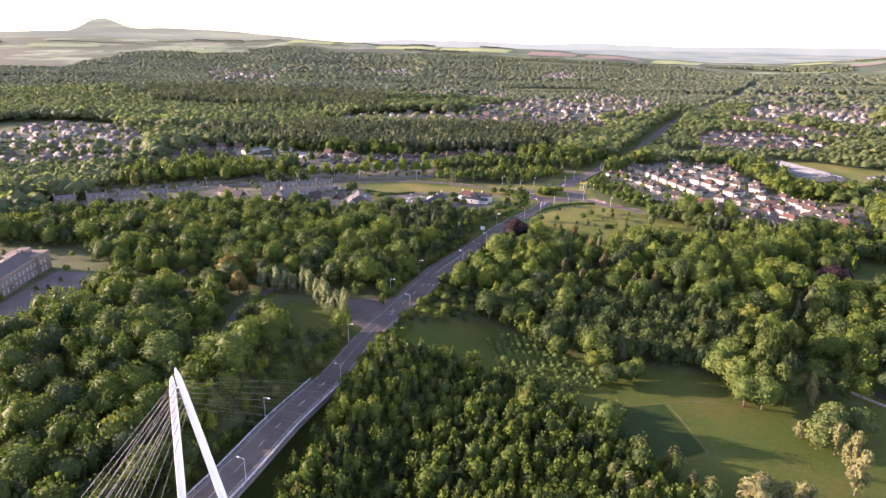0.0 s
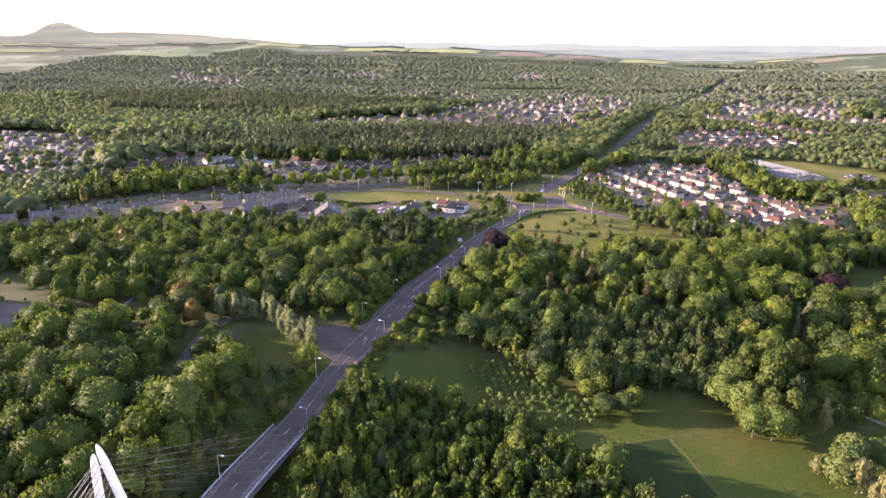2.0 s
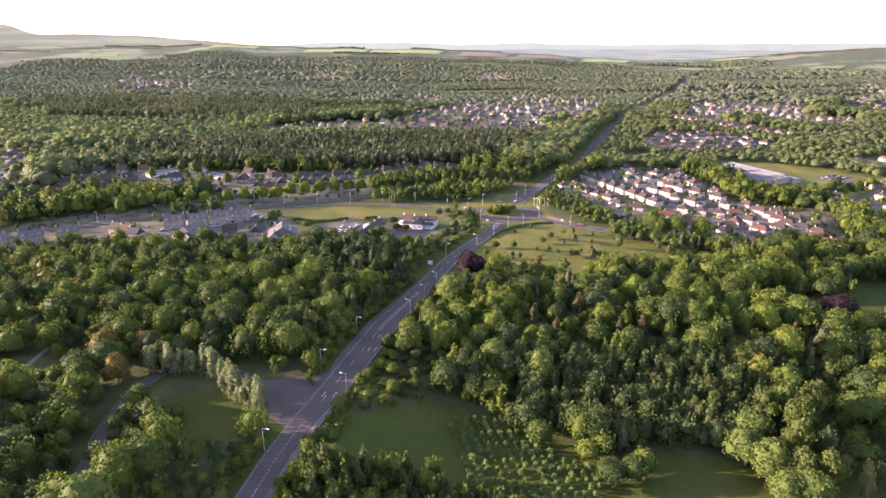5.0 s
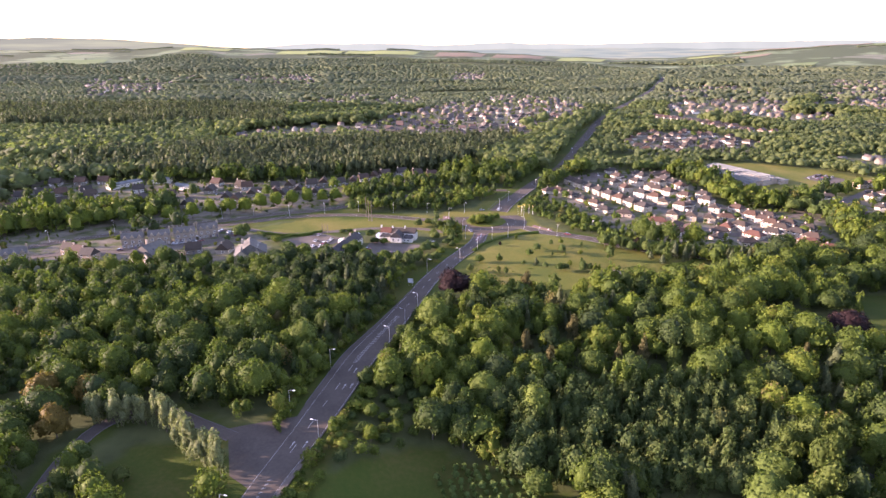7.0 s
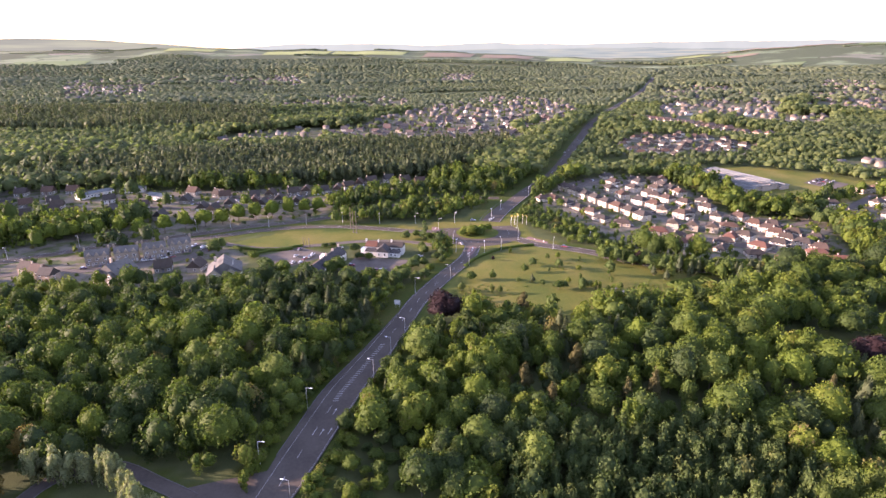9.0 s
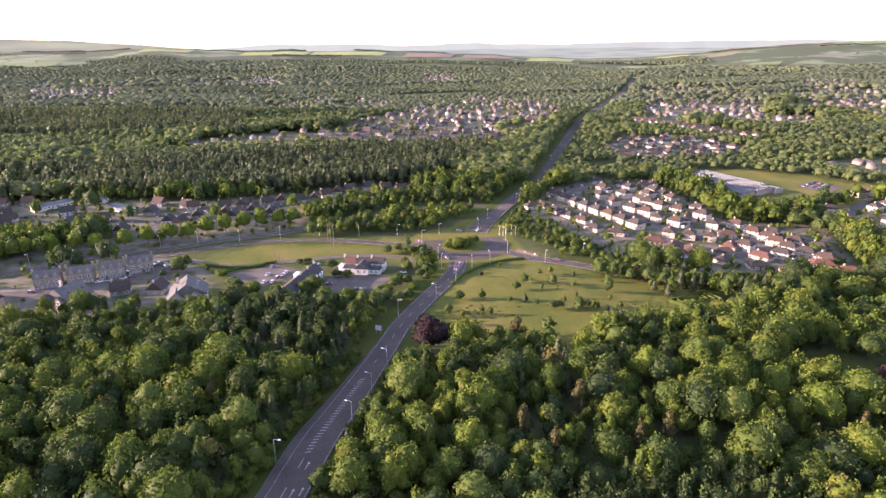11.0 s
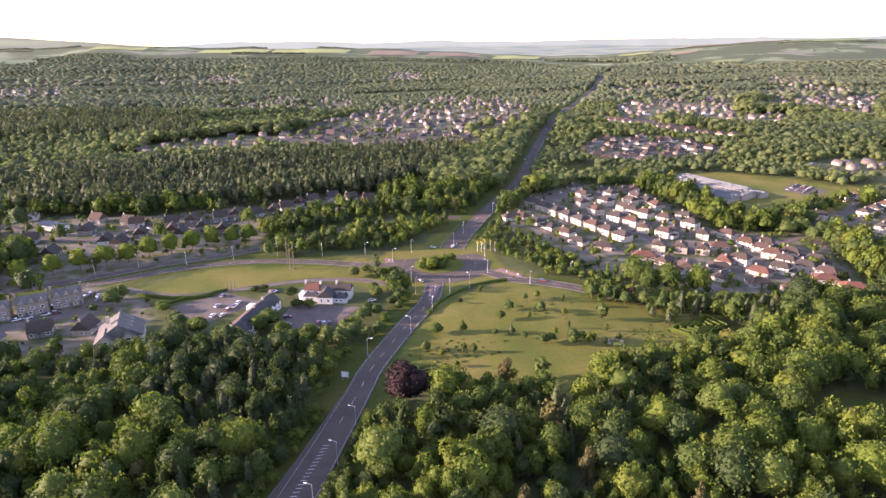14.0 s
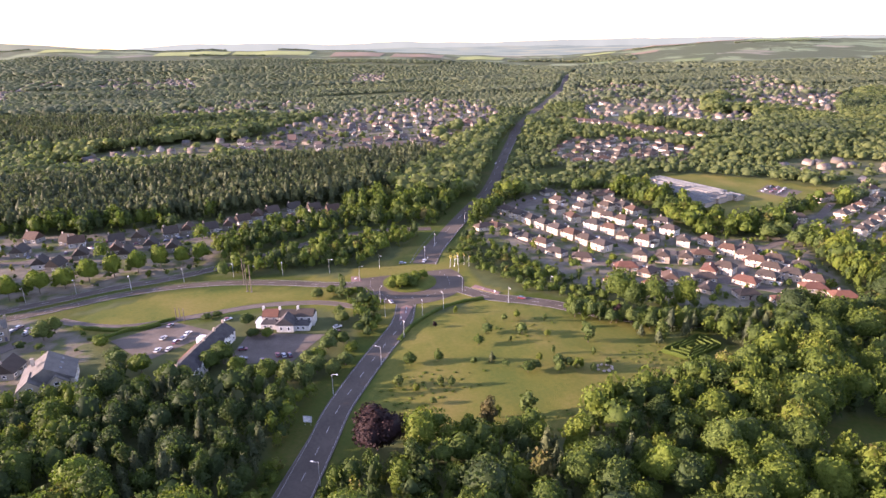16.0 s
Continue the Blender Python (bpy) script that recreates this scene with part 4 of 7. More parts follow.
def bridge():
    br = thing("bridge", "white cable-stayed road bridge with a concrete deck", "bridge")
    line = [p for p in glide([at_road(y, 0)[0][:2] for y in (58, 80, 105, 130, 149, 165, 180, 195, 207)], 5.0)]
    flat = lambda x, y: -3.0
    bm = bmesh.new()
    ribbon(bm, line, -6.1, 6.9, -0.46, flat, thick=1.1)
    part("deck", bm, M_CONCRETE, br, "grey concrete deck slab")
    for s in (-1, 1):
        bm = bmesh.new()
        out = 6.7 if s > 0 else 5.9
        a, b = sorted((s * 5.06, s * (out - 0.1)))
        ribbon(bm, line, a, b, 0.20, flat, thick=0.6)
        part("footway", bm, M_PAVE, br, "pale paved footway")
        rail = part("parapet", bmesh.new(), M_STEEL, br, "grey steel parapet rail")
        bm = bmesh.new()
        for z in (0.55, 0.85, 1.15):
            ribbon(bm, line, s * out - 0.05, s * out + 0.05, 0.2 + z, flat, thick=0.09)
        part("rail", bm, M_STEEL, rail)
        n = 0
        for p, q in zip(line, line[1:]):
            d = (q - p).normalized()
            o = p + Vector((d.y, -d.x, 0)) * s * out
            bm = bmesh.new()
            box(bm, -0.05, 0.05, -0.06, 0.06, -0.1, 1.35)
            post = part("post", bm, M_STEEL, rail)
            post.location = (o.x, o.y, -2.8)
    # two leaning masts that meet at the top
    top = Vector((-69.0, 135.6, 44.3))
    for s, tip in ((-1, top + Vector((-1.3, 0.2, -2.6))), (1, top)):
        foot = Vector((-76.0, 141, -16.5)) if s < 0 else Vector((-60.2, 141, -15.5))
        bm = bmesh.new()
        d = (tip - foot).normalized()
        side = Vector((d.z, 0, -d.x)).normalized()
        front = d.cross(side)
        rows = []
        for t, w in ((0, 1.15), (0.35, 1.1), (0.7, 0.98), (0.93, 0.82), (0.97, 0.6), (0.99, 0.34), (1.0, 0.1)):
            p = foot.lerp(tip, t)
            ring = []
            for a, b in ((-1, -0.75), (-0.75, -1), (0.75, -1), (1, -0.75), (1, 0.75), (0.75, 1), (-0.75, 1), (-1, 0.75)):
                ring.append(bm.verts.new(p + side * w * a * 0.82 + front * w * b * 0.82))
            rows.append(ring)
        for r0, r1 in zip(rows, rows[1:]):
            for i in range(8):
                bm.faces.new((r0[i], r0[(i + 1) % 8], r1[(i + 1) % 8], r1[i]))
        bm.faces.new(rows[-1])
        bm.faces.new(rows[0][::-1])
        bmesh.ops.recalc_face_normals(bm, faces=bm.faces)
        mast = part("mast", bm, M_WHITE, br, "white tapered steel mast")
        # stays: behind towards the river, and ahead to the far deck
        for k in range(7):
            hold = foot.lerp(tip, 0.955 - 0.026 * k)
            back_y = 62 + 8.0 * k
            q, _ = at_road(back_y, s * 6.2)
            q.z = -2.7
            bm = bmesh.new()
            tube(bm, hold, q, 0.07, n=6)
            part("stay_cable", bm, M_CABLE, mast)
            q, _ = at_road(207 - 5.0 * k, s * 6.0)
            q.z = -2.7
            bm = bmesh.new()
            tube(bm, hold, q, 0.03, n=6)
            part("stay_cable", bm, M_CABLE, mast)
    bm = bmesh.new()
    tube(bm, top + Vector((-1.6, 0.4, -6.4)), top + Vector((0.9, 0.6, -5.8)), 0.3, n=8)
    part("tie", bm, M_WHITE, br)
    for y in (206,):
        p, a = at_road(y, 0)
        bm = bmesh.new()
        box(bm, -9, 9, -1.2, 1.6, -16, -3.7)
        ab = part("abutment", bm, M_CONCRETE, br)
        ab.location, ab.rotation_euler = (p.x, p.y, 0), (0, 0, a - math.pi / 2)


bridge()


def hatching():
    """White bars on the tapering middle of the road and bars at the turning."""
    for y0, count, step in ((223, 20, 1.6), (324, 28, 1.6)):
        for i in range(count):
            y = y0 + step * i
            p, a = at_road(y, 0.0)
            w = min(half_width(y) - 4.4, 0.95)
            bm = bmesh.new()
            vs = [(-w, -0.4), (-w, -0.08), (w, 0.62), (w, 0.3)]
            bm.faces.new([bm.verts.new((x, y_, 0)) for x, y_ in vs])
            bar = part("hatch_bar", bm, M_PAINT, main_road)
            bar.location = (p.x, p.y, float(road_z(p.y)) + 0.075)
            bar.rotation_euler = (0, 0, a - math.pi / 2)
    # turning arrows
    for y, off in ((318, 2.4), (306, 2.6), (307, 5.2), (270, -1.2), (271, 3.0)):
        p, a = at_road(y, off)
        bm = bmesh.new()
        for loop in ([(-0.12, -2.0), (0.12, -2.0), (0.12, 0.8), (-0.12, 0.8)], [(-0.5, 0.8), (0.5, 0.8), (0, 2.0)]):
            bm.faces.new([bm.verts.new((x, y_, 0)) for x, y_ in loop])
        arrow = part("turn_arrow", bm, M_PAINT, main_road)
        arrow.location = (p.x, p.y, float(road_z(p.y)) + 0.075)
        arrow.rotation_euler = (0, 0, a - math.pi / 2)


hatching()


# ---- street furniture ----
def street_lamp(height=8.6, arm=1.7):
    t = thing("street_lamp", "grey steel street lamp with one arm beside the road", "lamp", group="street lamps")
    bm = bmesh.new()
    tube(bm, (0, 0, -0.5), (0, 0, 1.6), 0.15, 0.15, 8)
    tube(bm, (0, 0, 1.6), (0, 0, height), 0.11, 0.07, 8)
    part("column", bm, M_STEEL, t)
    bm = bmesh.new()
    tube(bm, (0, 0, height - 0.05), (arm, 0, height + 0.12), 0.055, 0.045, 6)
    part("arm", bm, M_STEEL, t)
    bm = bmesh.new()
    prism(bm, [(arm - 0.1, -0.17), (arm + 0.75, -0.14), (arm + 0.85, 0), (arm + 0.75, 0.14), (arm - 0.1, 0.17)], height + 0.03, height + 0.22)
    part("lantern", bm, M_FRAME, t, "pale lamp head")
    return t


lamp_spots = []
for y, side in ((122, 1), (151, 1), (180, -1), (209, 1), (238, -1), (273, 1), (288.3, -1), (318, -1), (342, 1), (360, 1), (378, 1), (423, -1)):
    p, a = at_road(y, side * (half_width(y) + (1.6 if y < 212 else 0.9)))
    if y == 288.3:
        p.x -= 3.0
    lamp_spots.append((p.x, p.y, float(road_z(p.y)) + (0.2 if y < 207 else 0), a + (math.pi / 2 if side > 0 else -math.pi / 2)))
lamp_spots.append((50.4, 442.5, 0.0, math.radians(150)))
for x, y in ((65, 465), (60.5, 489), (78, 482.5), (90.5, 489), (106.5, 508), (125, 487), (61, 506), (69, 555), (55, 541), (99, 563), (113, 537), (154, 498), (-15, 567), (-42, 567), (-69, 563.5), (-97, 566), (12.7, 561), (39.5, 557), (-120, 561), (-150, 552), (111, 585), (-190, 536), (-225, 516), (146, 630)):
    d = Vector((RING[0] - x, RING[1] - y))
    lamp_spots.append((x, y, gz(x, y), math.atan2(d.y, d.x) if d.length < 60 else -math.pi / 2))
first = street_lamp()
for i, (x, y, z, a) in enumerate(lamp_spots):
    m = pose(x, y, z, rz=math.degrees(a))
    if i:
        copy_thing(first, m)
    else:
        first.matrix_world = m


def white_column():
    t = thing("white_column", "tall slender white column on the grass verge", "column", group="white columns")
    bm = bmesh.new()
    tube(bm, (0, 0, -0.3), (0, 0, 16), 0.3, 0.2, 10)
    part("shaft", bm, M_PAVE, t)
    bm = bmesh.new()
    tube(bm, (0, 0, -0.3), (0, 0, 0.35), 0.75, 0.6, 10)
    part("footing", bm, M_CONCRETE, t)
    return t


wc = white_column()
wc.matrix_world = pose(-6.6, 543, gz(-6.6, 543))
copy_thing(wc, pose(-4.4, 541.6, gz(-4.4, 541.6)))
copy_thing(wc, pose(-8.6, 553, gz(-8.6, 553)))


def totem():
    t = thing("timber_post", "weathered pale timber post by the car park", "post", group="timber posts")
    bm = bmesh.new()
    tube(bm, (0, 0, -0.3), (0, 0, 6.2), 0.24, 0.2, 8)
    tube(bm, (0, 0, 6.2), (0, 0, 6.6), 0.2, 0.05, 8)
    part("shaft", bm, M_PAVE, t)
    return t


tp = totem()
tp.matrix_world = pose(-39.5, 516, gz(-39.5, 516))
copy_thing(tp, pose(-37.5, 514.7, gz(-37.5, 514.7), rz=40))
copy_thing(tp, pose(-35.5, 513.4, gz(-35.5, 513.4), rz=80))


def flower_sculpture():
    """A steel daisy on a stalk."""
    t = thing("flower_sculpture", "tall steel flower with yellow petals on the verge", "sculpture", group="flower sculptures")
    bm = bmesh.new()
    tube(bm, (0, 0, -0.3), (0.3, 0, 6.6), 0.1, 0.07, 8)
    part("stalk", bm, M_WHITE, t)
    for k in range(9):
        a = k * 2 * math.pi / 9
        bm = bmesh.new()
        dx, dy = math.cos(a), math.sin(a)
        px, py = -dy, dx
        loop = [(0.25 * dx + 0.12 * px, 0.25 * dy + 0.12 * py), (0.25 * dx - 0.12 * px, 0.25 * dy - 0.12 * py), (0.9 * dx - 0.24 * px, 0.9 * dy - 0.24 * py), (1.15 * dx, 1.15 * dy), (0.9 * dx + 0.24 * px, 0.9 * dy + 0.24 * py)]
        prism(bm, loop, -0.03, 0.03)
        bmesh.ops.recalc_face_normals(bm, faces=bm.faces)
        petal = part("petal", bm, M_PETAL, t, "yellow petal")
        petal.location, petal.rotation_euler = (0.3, 0, 6.6), (radians(55), 0, 0)
    bm = bmesh.new()
    tube(bm, (0, 0, -0.06), (0, 0, 0.14), 0.34, 0.26, 12)
    hub = part("flower_eye", bm, M_RUBBER, t)
    hub.location, hub.rotation_euler = (0.3, 0, 6.6), (radians(55), 0, 0)
    return t


M_PETAL = surface("yellow enamel", (0.55, 0.36, 0.03), (0.70, 0.50, 0.06), 0.8, 0.4)
fs = flower_sculpture()
spots = [(110.5, 546), (113, 545), (116, 549), (119.5, 547), (122, 544.5)]
for i, (x, y) in enumerate(spots):
    m = pose(x, y, gz(x, y), rz=i * 23)
    if i:
        copy_thing(fs, m)
    else:
        fs.matrix_world = m


def direction_sign(w=3.2, h=2.6, up=1.5):
    t = thing("direction_sign", "large grey-backed direction sign on two posts by the road", "road sign")
    for x in (-w * 0.32, w * 0.32):
        bm = bmesh.new()
        tube(bm, (x, 0, -0.3), (x, 0, up + h), 0.06, n=8)
        part("post", bm, M_STEEL, t)
    bm = bmesh.new()
    box(bm, -w / 2, w / 2, -0.12, -0.07, up, up + h)
    plate = part("plate", bm, M_SIGNBACK, t)
    bm = bmesh.new()
    box(bm, -w / 2 + 0.08, w / 2 - 0.08, -0.135, -0.124, up + 0.08, up + h - 0.08)
    part("face", bm, M_SIGNBACK, plate, "pale sign face")
    for k in range(3):
        bm = bmesh.new()
        box(bm, -w * 0.36, w * (0.2 + 0.08 * k), -0.150, -0.139, up + 0.5 + 0.6 * k, up + 0.75 + 0.6 * k)
        part("text_bar", bm, M_FRAME, plate)
    return t


p, a = at_road(405, -8.0)
direction_sign().matrix_world = pose(p.x, p.y, gz(p.x, p.y), rz=math.degrees(a) - 90)


def bollard():
    t = thing("traffic_bollard", "white plastic traffic bollard on an island", "bollard", group="traffic bollards")
    bm = bmesh.new()
    prism(bm, [(-0.22, -0.12), (0.22, -0.12), (0.22, 0.12), (-0.22, 0.12)], 0.0, 0.95)
    part("body", bm, M_FRAME, t)
    bm = bmesh.new()
    prism(bm, [(-0.26, -0.15), (0.26, -0.15), (0.26, 0.15), (-0.26, 0.15)], 0.95, 1.05)
    part("cap", bm, M_DOOR, t)
    return t


def splitter(name, pts, label):
    """A kerbed traffic island."""
    bm = bmesh.new()
    prism(bm, pts, -0.1, 0.2)
    bmesh.ops.bevel(bm, geom=[e for e in bm.edges], offset=0.05, segments=1, affect="EDGES")
    tagged(new(name, as_mesh(name, bm, M_REDPAINT)), label, "traffic island", kind="structure")


splitter("traffic_island", [(66, 482), (69, 481), (76, 496), (73.5, 499), (70, 497)], "raised reddish traffic island with kerb")
splitter("traffic_island", [(113, 512), (124, 499), (126, 501), (116, 515)], "raised reddish traffic island with kerb")
splitter("traffic_island", [(97, 560), (100, 559), (107, 572), (105.5, 573)], "raised reddish traffic island with kerb")
splitter("traffic_island", [(50, 540), (56, 539), (56, 547), (51, 548)], "raised reddish traffic island with kerb")
bo = bollard()
for i, (x, y) in enumerate(((71.2, 490), (72.4, 494), (67.5, 484), (118, 507), (123, 502), (101, 564), (99, 561), (53, 543))):
    m = pose(x, y, 0.2, rz=30 * i)
    if i:
        copy_thing(bo, m)
    else:
        bo.matrix_world = m


# ---- houses ----
def window_mesh(w, h):
    """A pane set back in a frame with a sill, in one piece."""
    bm = bmesh.new()
    t, a, b = 0.09, w / 2, h
    rings = []
    for x0, z0, x1, z1, y in ((-a - 0.05, -0.08, a + 0.05, b, 0.03), (-a - 0.05, -0.08, a + 0.05, b, -0.07), (-a + t, t, a - t, b - t, -0.07), (-a + t, t, a - t, b - t, -0.02)):
        rings.append([bm.verts.new(p) for p in ((x0, y, z0), (x1, y, z0), (x1, y, z1), (x0, y, z1))])
    for r0, r1 in zip(rings, rings[1:]):
        for i in range(4):
            bm.faces.new((r0[i], r0[(i + 1) % 4], r1[(i + 1) % 4], r1[i]))
    bm.faces.new(rings[-1]).material_index = 1
    bmesh.ops.recalc_face_normals(bm, faces=bm.faces)
    for f in bm.faces:
        if f.material_index == 1 and f.normal.y > 0:
            f.normal_flip()
    return as_mesh("window", bm, M_FRAME, M_GLASS)


WINDOW = window_mesh(1.5, 1.25)
TALL_WINDOW = window_mesh(1.1, 1.9)


def put(name, me, parent, x, y, z, rz, label=""):
    ob = new(name, me)
    ob.parent = parent
    ob.location, ob.rotation_euler = (x, y, z), (0, 0, radians(rz))
    return tagged(ob, label)


def hip_roof(bm, w, d, z, rise, hip, over=0.45, mi=0):
    """A roof with sloping ends (hip: how far the ridge stops short; 0 is a gable)."""
    a, b = w / 2 + (over if hip else over * 0.5), d / 2 + over
    eave = [(-a, -b), (a, -b), (a, b), (-a, b)]
    lo = [bm.verts.new((x, y, z - 0.18)) for x, y in eave]
    mid = [bm.verts.new((x, y, z)) for x, y in eave]
    r = [bm.verts.new((-a + hip, 0, z + rise)), bm.verts.new((a - hip, 0, z + rise))]
    fs = [lo[::-1], [mid[0], mid[1], r[1], r[0]], [mid[1], mid[2], r[1]], [mid[2], mid[3], r[0], r[1]], [mid[3], mid[0], r[0]]]
    fs += [[lo[i], lo[(i + 1) % 4], mid[(i + 1) % 4], mid[i]] for i in range(4)]
    for f in fs:
        bm.faces.new(f).material_index = mi


def house(label, w, d, eaves, rise, hip, wall_mat, roof_mat, storeys=2, chimneys=1, wing=None, group="houses of the estate", porch=True):
    """A detached house, ridge along x, front towards -y."""
    t = thing("house", label, "house", group=group)
    bm = bmesh.new()
    box(bm, -w / 2, w / 2, -d / 2, d / 2, -2.0, eaves)
    if not hip:
        for s in (-1, 1):
            x = s * (w / 2 - 0.15)
            tri = [(x, -d / 2 + 0.02, eaves), (x, d / 2 - 0.02, eaves), (x, 0, eaves + rise * 0.96)]
            f0 = [bm.verts.new((px - 0.14, py, pz)) for px, py, pz in tri]
            f1 = [bm.verts.new((px + 0.14, py, pz)) for px, py, pz in tri]
            bm.faces.new(f0[::-1]), bm.faces.new(f1)
            for i in range(3):
                bm.faces.new((f0[i], f0[(i + 1) % 3], f1[(i + 1) % 3], f1[i]))
    wall = part("wall", bm, wall_mat, t)
    bm = bmesh.new()
    hip_roof(bm, w, d, eaves, rise, hip)
    roof = part("roof", bm, roof_mat, t)
    for k in range(chimneys):
        bm = bmesh.new()
        x = (w / 2 - max(hip, 0.8)) * (1 if k else -1)
        box(bm, x - 0.45, x + 0.45, -0.35, 0.35, eaves + rise * 0.4, eaves + rise + 0.9)
        tube(bm, (x - 0.18, 0, eaves + rise + 0.9), (x - 0.18, 0, eaves + rise + 1.3), 0.12, n=6)
        tube(bm, (x + 0.18, 0, eaves + rise + 0.9), (x + 0.18, 0, eaves + rise + 1.3), 0.12, n=6)
        part("chimney", bm, M_STONE, roof, "stone chimney stack")
    n = max(2, int(w / 3.2))
    for st in range(storeys):
        for i in range(n):
            x = -w / 2 + (i + 0.5) * w / n
            for s in (-1, 1):
                if st == 0 and s < 0 and i == n // 2 and porch:
                    continue
                put("window", WINDOW, t, x, s * (d / 2 + 0.012), 0.95 + 2.55 * st, 0 if s < 0 else 180)
        for s in (-1, 1):
            put("window", WINDOW, t, s * (w / 2 + 0.012), -0.6, 0.95 + 2.55 * st, 90 * s)
    if porch:
        x = -w / 2 + (n // 2 + 0.5) * w / n
        bm = bmesh.new()
        box(bm, x - 0.5, x + 0.5, -d / 2 - 0.07, -d / 2 - 0.004, 0, 2.05)
        part("door", bm, M_DOOR, t)
        bm = bmesh.new()
        box(bm, x - 0.95, x + 0.95, -d / 2 - 1.0, -d / 2 - 0.075, 2.25, 2.42)
        part("porch_roof", bm, roof_mat, t)
    if wing:
        ww, wd, we, wr, wx, wy = wing
        bm = bmesh.new()
        box(bm, wx - ww / 2, wx + ww / 2, wy - wd / 2, wy + wd / 2, -2.0, we)
        part("garage_wall", bm, wall_mat, t)
        bm = bmesh.new()
        hip_roof(bm, ww, wd, we, wr, min(ww, wd) * 0.4, 0.3)
        g = part("garage_roof", bm, roof_mat, t)
        g.location = (wx, wy, 0)
        bm = bmesh.new()
        box(bm, wx - 1.2, wx + 1.2, wy - wd / 2 - 0.06, wy - wd / 2 - 0.004, 0, 2.1)
        part("garage_door", bm, M_FRAME, t)
    return t


HOUSE_SPOTS = []


def place_all(maker, spots):
    """The first is built, the rest are copies: (x, y, degrees)."""
    ob = None
    for x, y, a in spots:
        z = min(gz(x + dx, y + dy) for dx in (-4, 4) for dy in (-4, 4)) + 0.15
        m = pose(x, y, z, rz=a)
        HOUSE_SPOTS.append((x, y))
        if ob is None:
            ob = maker()
            ob.matrix_world = m
        else:
            copy_thing(ob, m)


def row(a, b, n, turn=0.0, wobble=0.0):
    r = random.Random(int(a[0] * 7 + b[1]))
    ang = math.degrees(math.atan2(b[1] - a[1], b[0] - a[0])) + turn
    out = []
    for i in range(n):
        t = i / max(1, n - 1)
        out.append((a[0] + (b[0] - a[0]) * t + r.uniform(-1, 1) * wobble, a[1] + (b[1] - a[1]) * t + r.uniform(-1, 1) * wobble, ang + r.uniform(-4, 4)))
    return out


TWO = lambda: house("cream harled two-storey house with a hipped brown tile roof", 11.2, 8.8, 4.8, 2.7, 3.2, M_HARL, M_TILE)
TWO_G = lambda: house("cream harled two-storey house with hipped roof and garage", 10.6, 8.4, 4.7, 2.7, 2.9, M_HARL, M_TILE, wing=(3.4, 6.0, 2.5, 1.1, 6.6, 0.6))
LOW = lambda: house("low harled bungalow with a red tiled roof", 13.0, 8.6, 2.9, 2.6, 3.8, M_HARL, M_REDTILE, 1)
BROWN = lambda: house("low harled bungalow with a brown tiled roof", 12.0, 8.2, 2.9, 2.4, 3.6, M_HARL, M_TILE, 1)
GABLE = lambda: house("harled gabled house with a steep brown roof", 9.8, 8.4, 3.1, 4.3, 0, M_HARL_FAR, M_TILE, 1, group="gabled houses")

place_all(TWO, row((186, 648), (218, 556), 8) + row((227, 642), (229, 620), 2) + row((236, 600), (243, 588), 2) + row((285, 655), (287, 628), 3) + [(300, 518, -55), (298.5, 507, -55), (297.5, 494, -55), (302, 483, -55), (306, 471, -55)] + [(292, 595, -60), (270, 501, -60)] + row((250, 645), (264, 606), 3) + row((266, 668), (272, 644), 2) + row((285, 577), (297, 550), 2))
place_all(TWO_G, row((244, 572), (279, 553), 3, 80) + row((233, 534), (258, 523), 3, 80) + [(258, 617, -50), (273, 593, -60), (297, 531, -55), (310, 528, -50), (226, 493, 60), (312, 507, -50), (318, 492, -50), (284, 483, -55), (253, 560, -60), (240, 668, -60)])
place_all(BROWN, row((164, 614), (183, 573), 4) + [(184, 553, -60), (196, 541, -30), (268, 686, 5), (288, 683, -5), (249, 493, -20), (276, 530, -25), (155, 613, 10), (240, 478, 30), (255, 466, -10), (222, 508, 30), (290, 668, 80), (300, 690, 80), (246, 700, 10)])
place_all(LOW, [(213.5, 519, -20), (269, 482, -60), (299, 465, -25), (269, 453, -15), (305, 451, -25), (285, 447, 5), (262, 504, 40), (196, 500, 20), (215, 491, 20)])
place_all(TWO, [(378, 554, -30), (390, 545, -35), (384, 517, -60), (388, 508, -60), (398, 577, -20)] + row((465, 619), (530, 628), 5) + row((420, 540), (500, 580), 6) + row((440, 575), (510, 605), 5))
place_all(GABLE, [(-149, 644, 80), (-129, 617, 90), (-119, 611, 75), (-156, 598, 80), (-119, 654, 10), (-94, 651, 12), (-80, 655, 80), (-61, 658, 15), (-50, 663, 90), (-35, 660, 20), (-22, 665, 85), (-13, 674, 25), (-3, 684, 80), (8, 691, 25), (25, 697, 15), (40, 690, 20), (54, 682, 10), (-55, 626, 90), (-82, 622, 80), (-215, 655, 20), (-250, 640, 15), (-200, 620, 85), (-180, 630, 10)] + row((-300, 690), (-262, 690), 3, 0, 4) + row((-310, 640), (-262, 655), 4, 10, 3) + row((-300, 602), (-245, 622), 4, 15, 3) + [(-228, 616, 20)] + row((-150, 672), (-125, 660), 2) + row((-110, 628), (-70, 636), 3, 80))


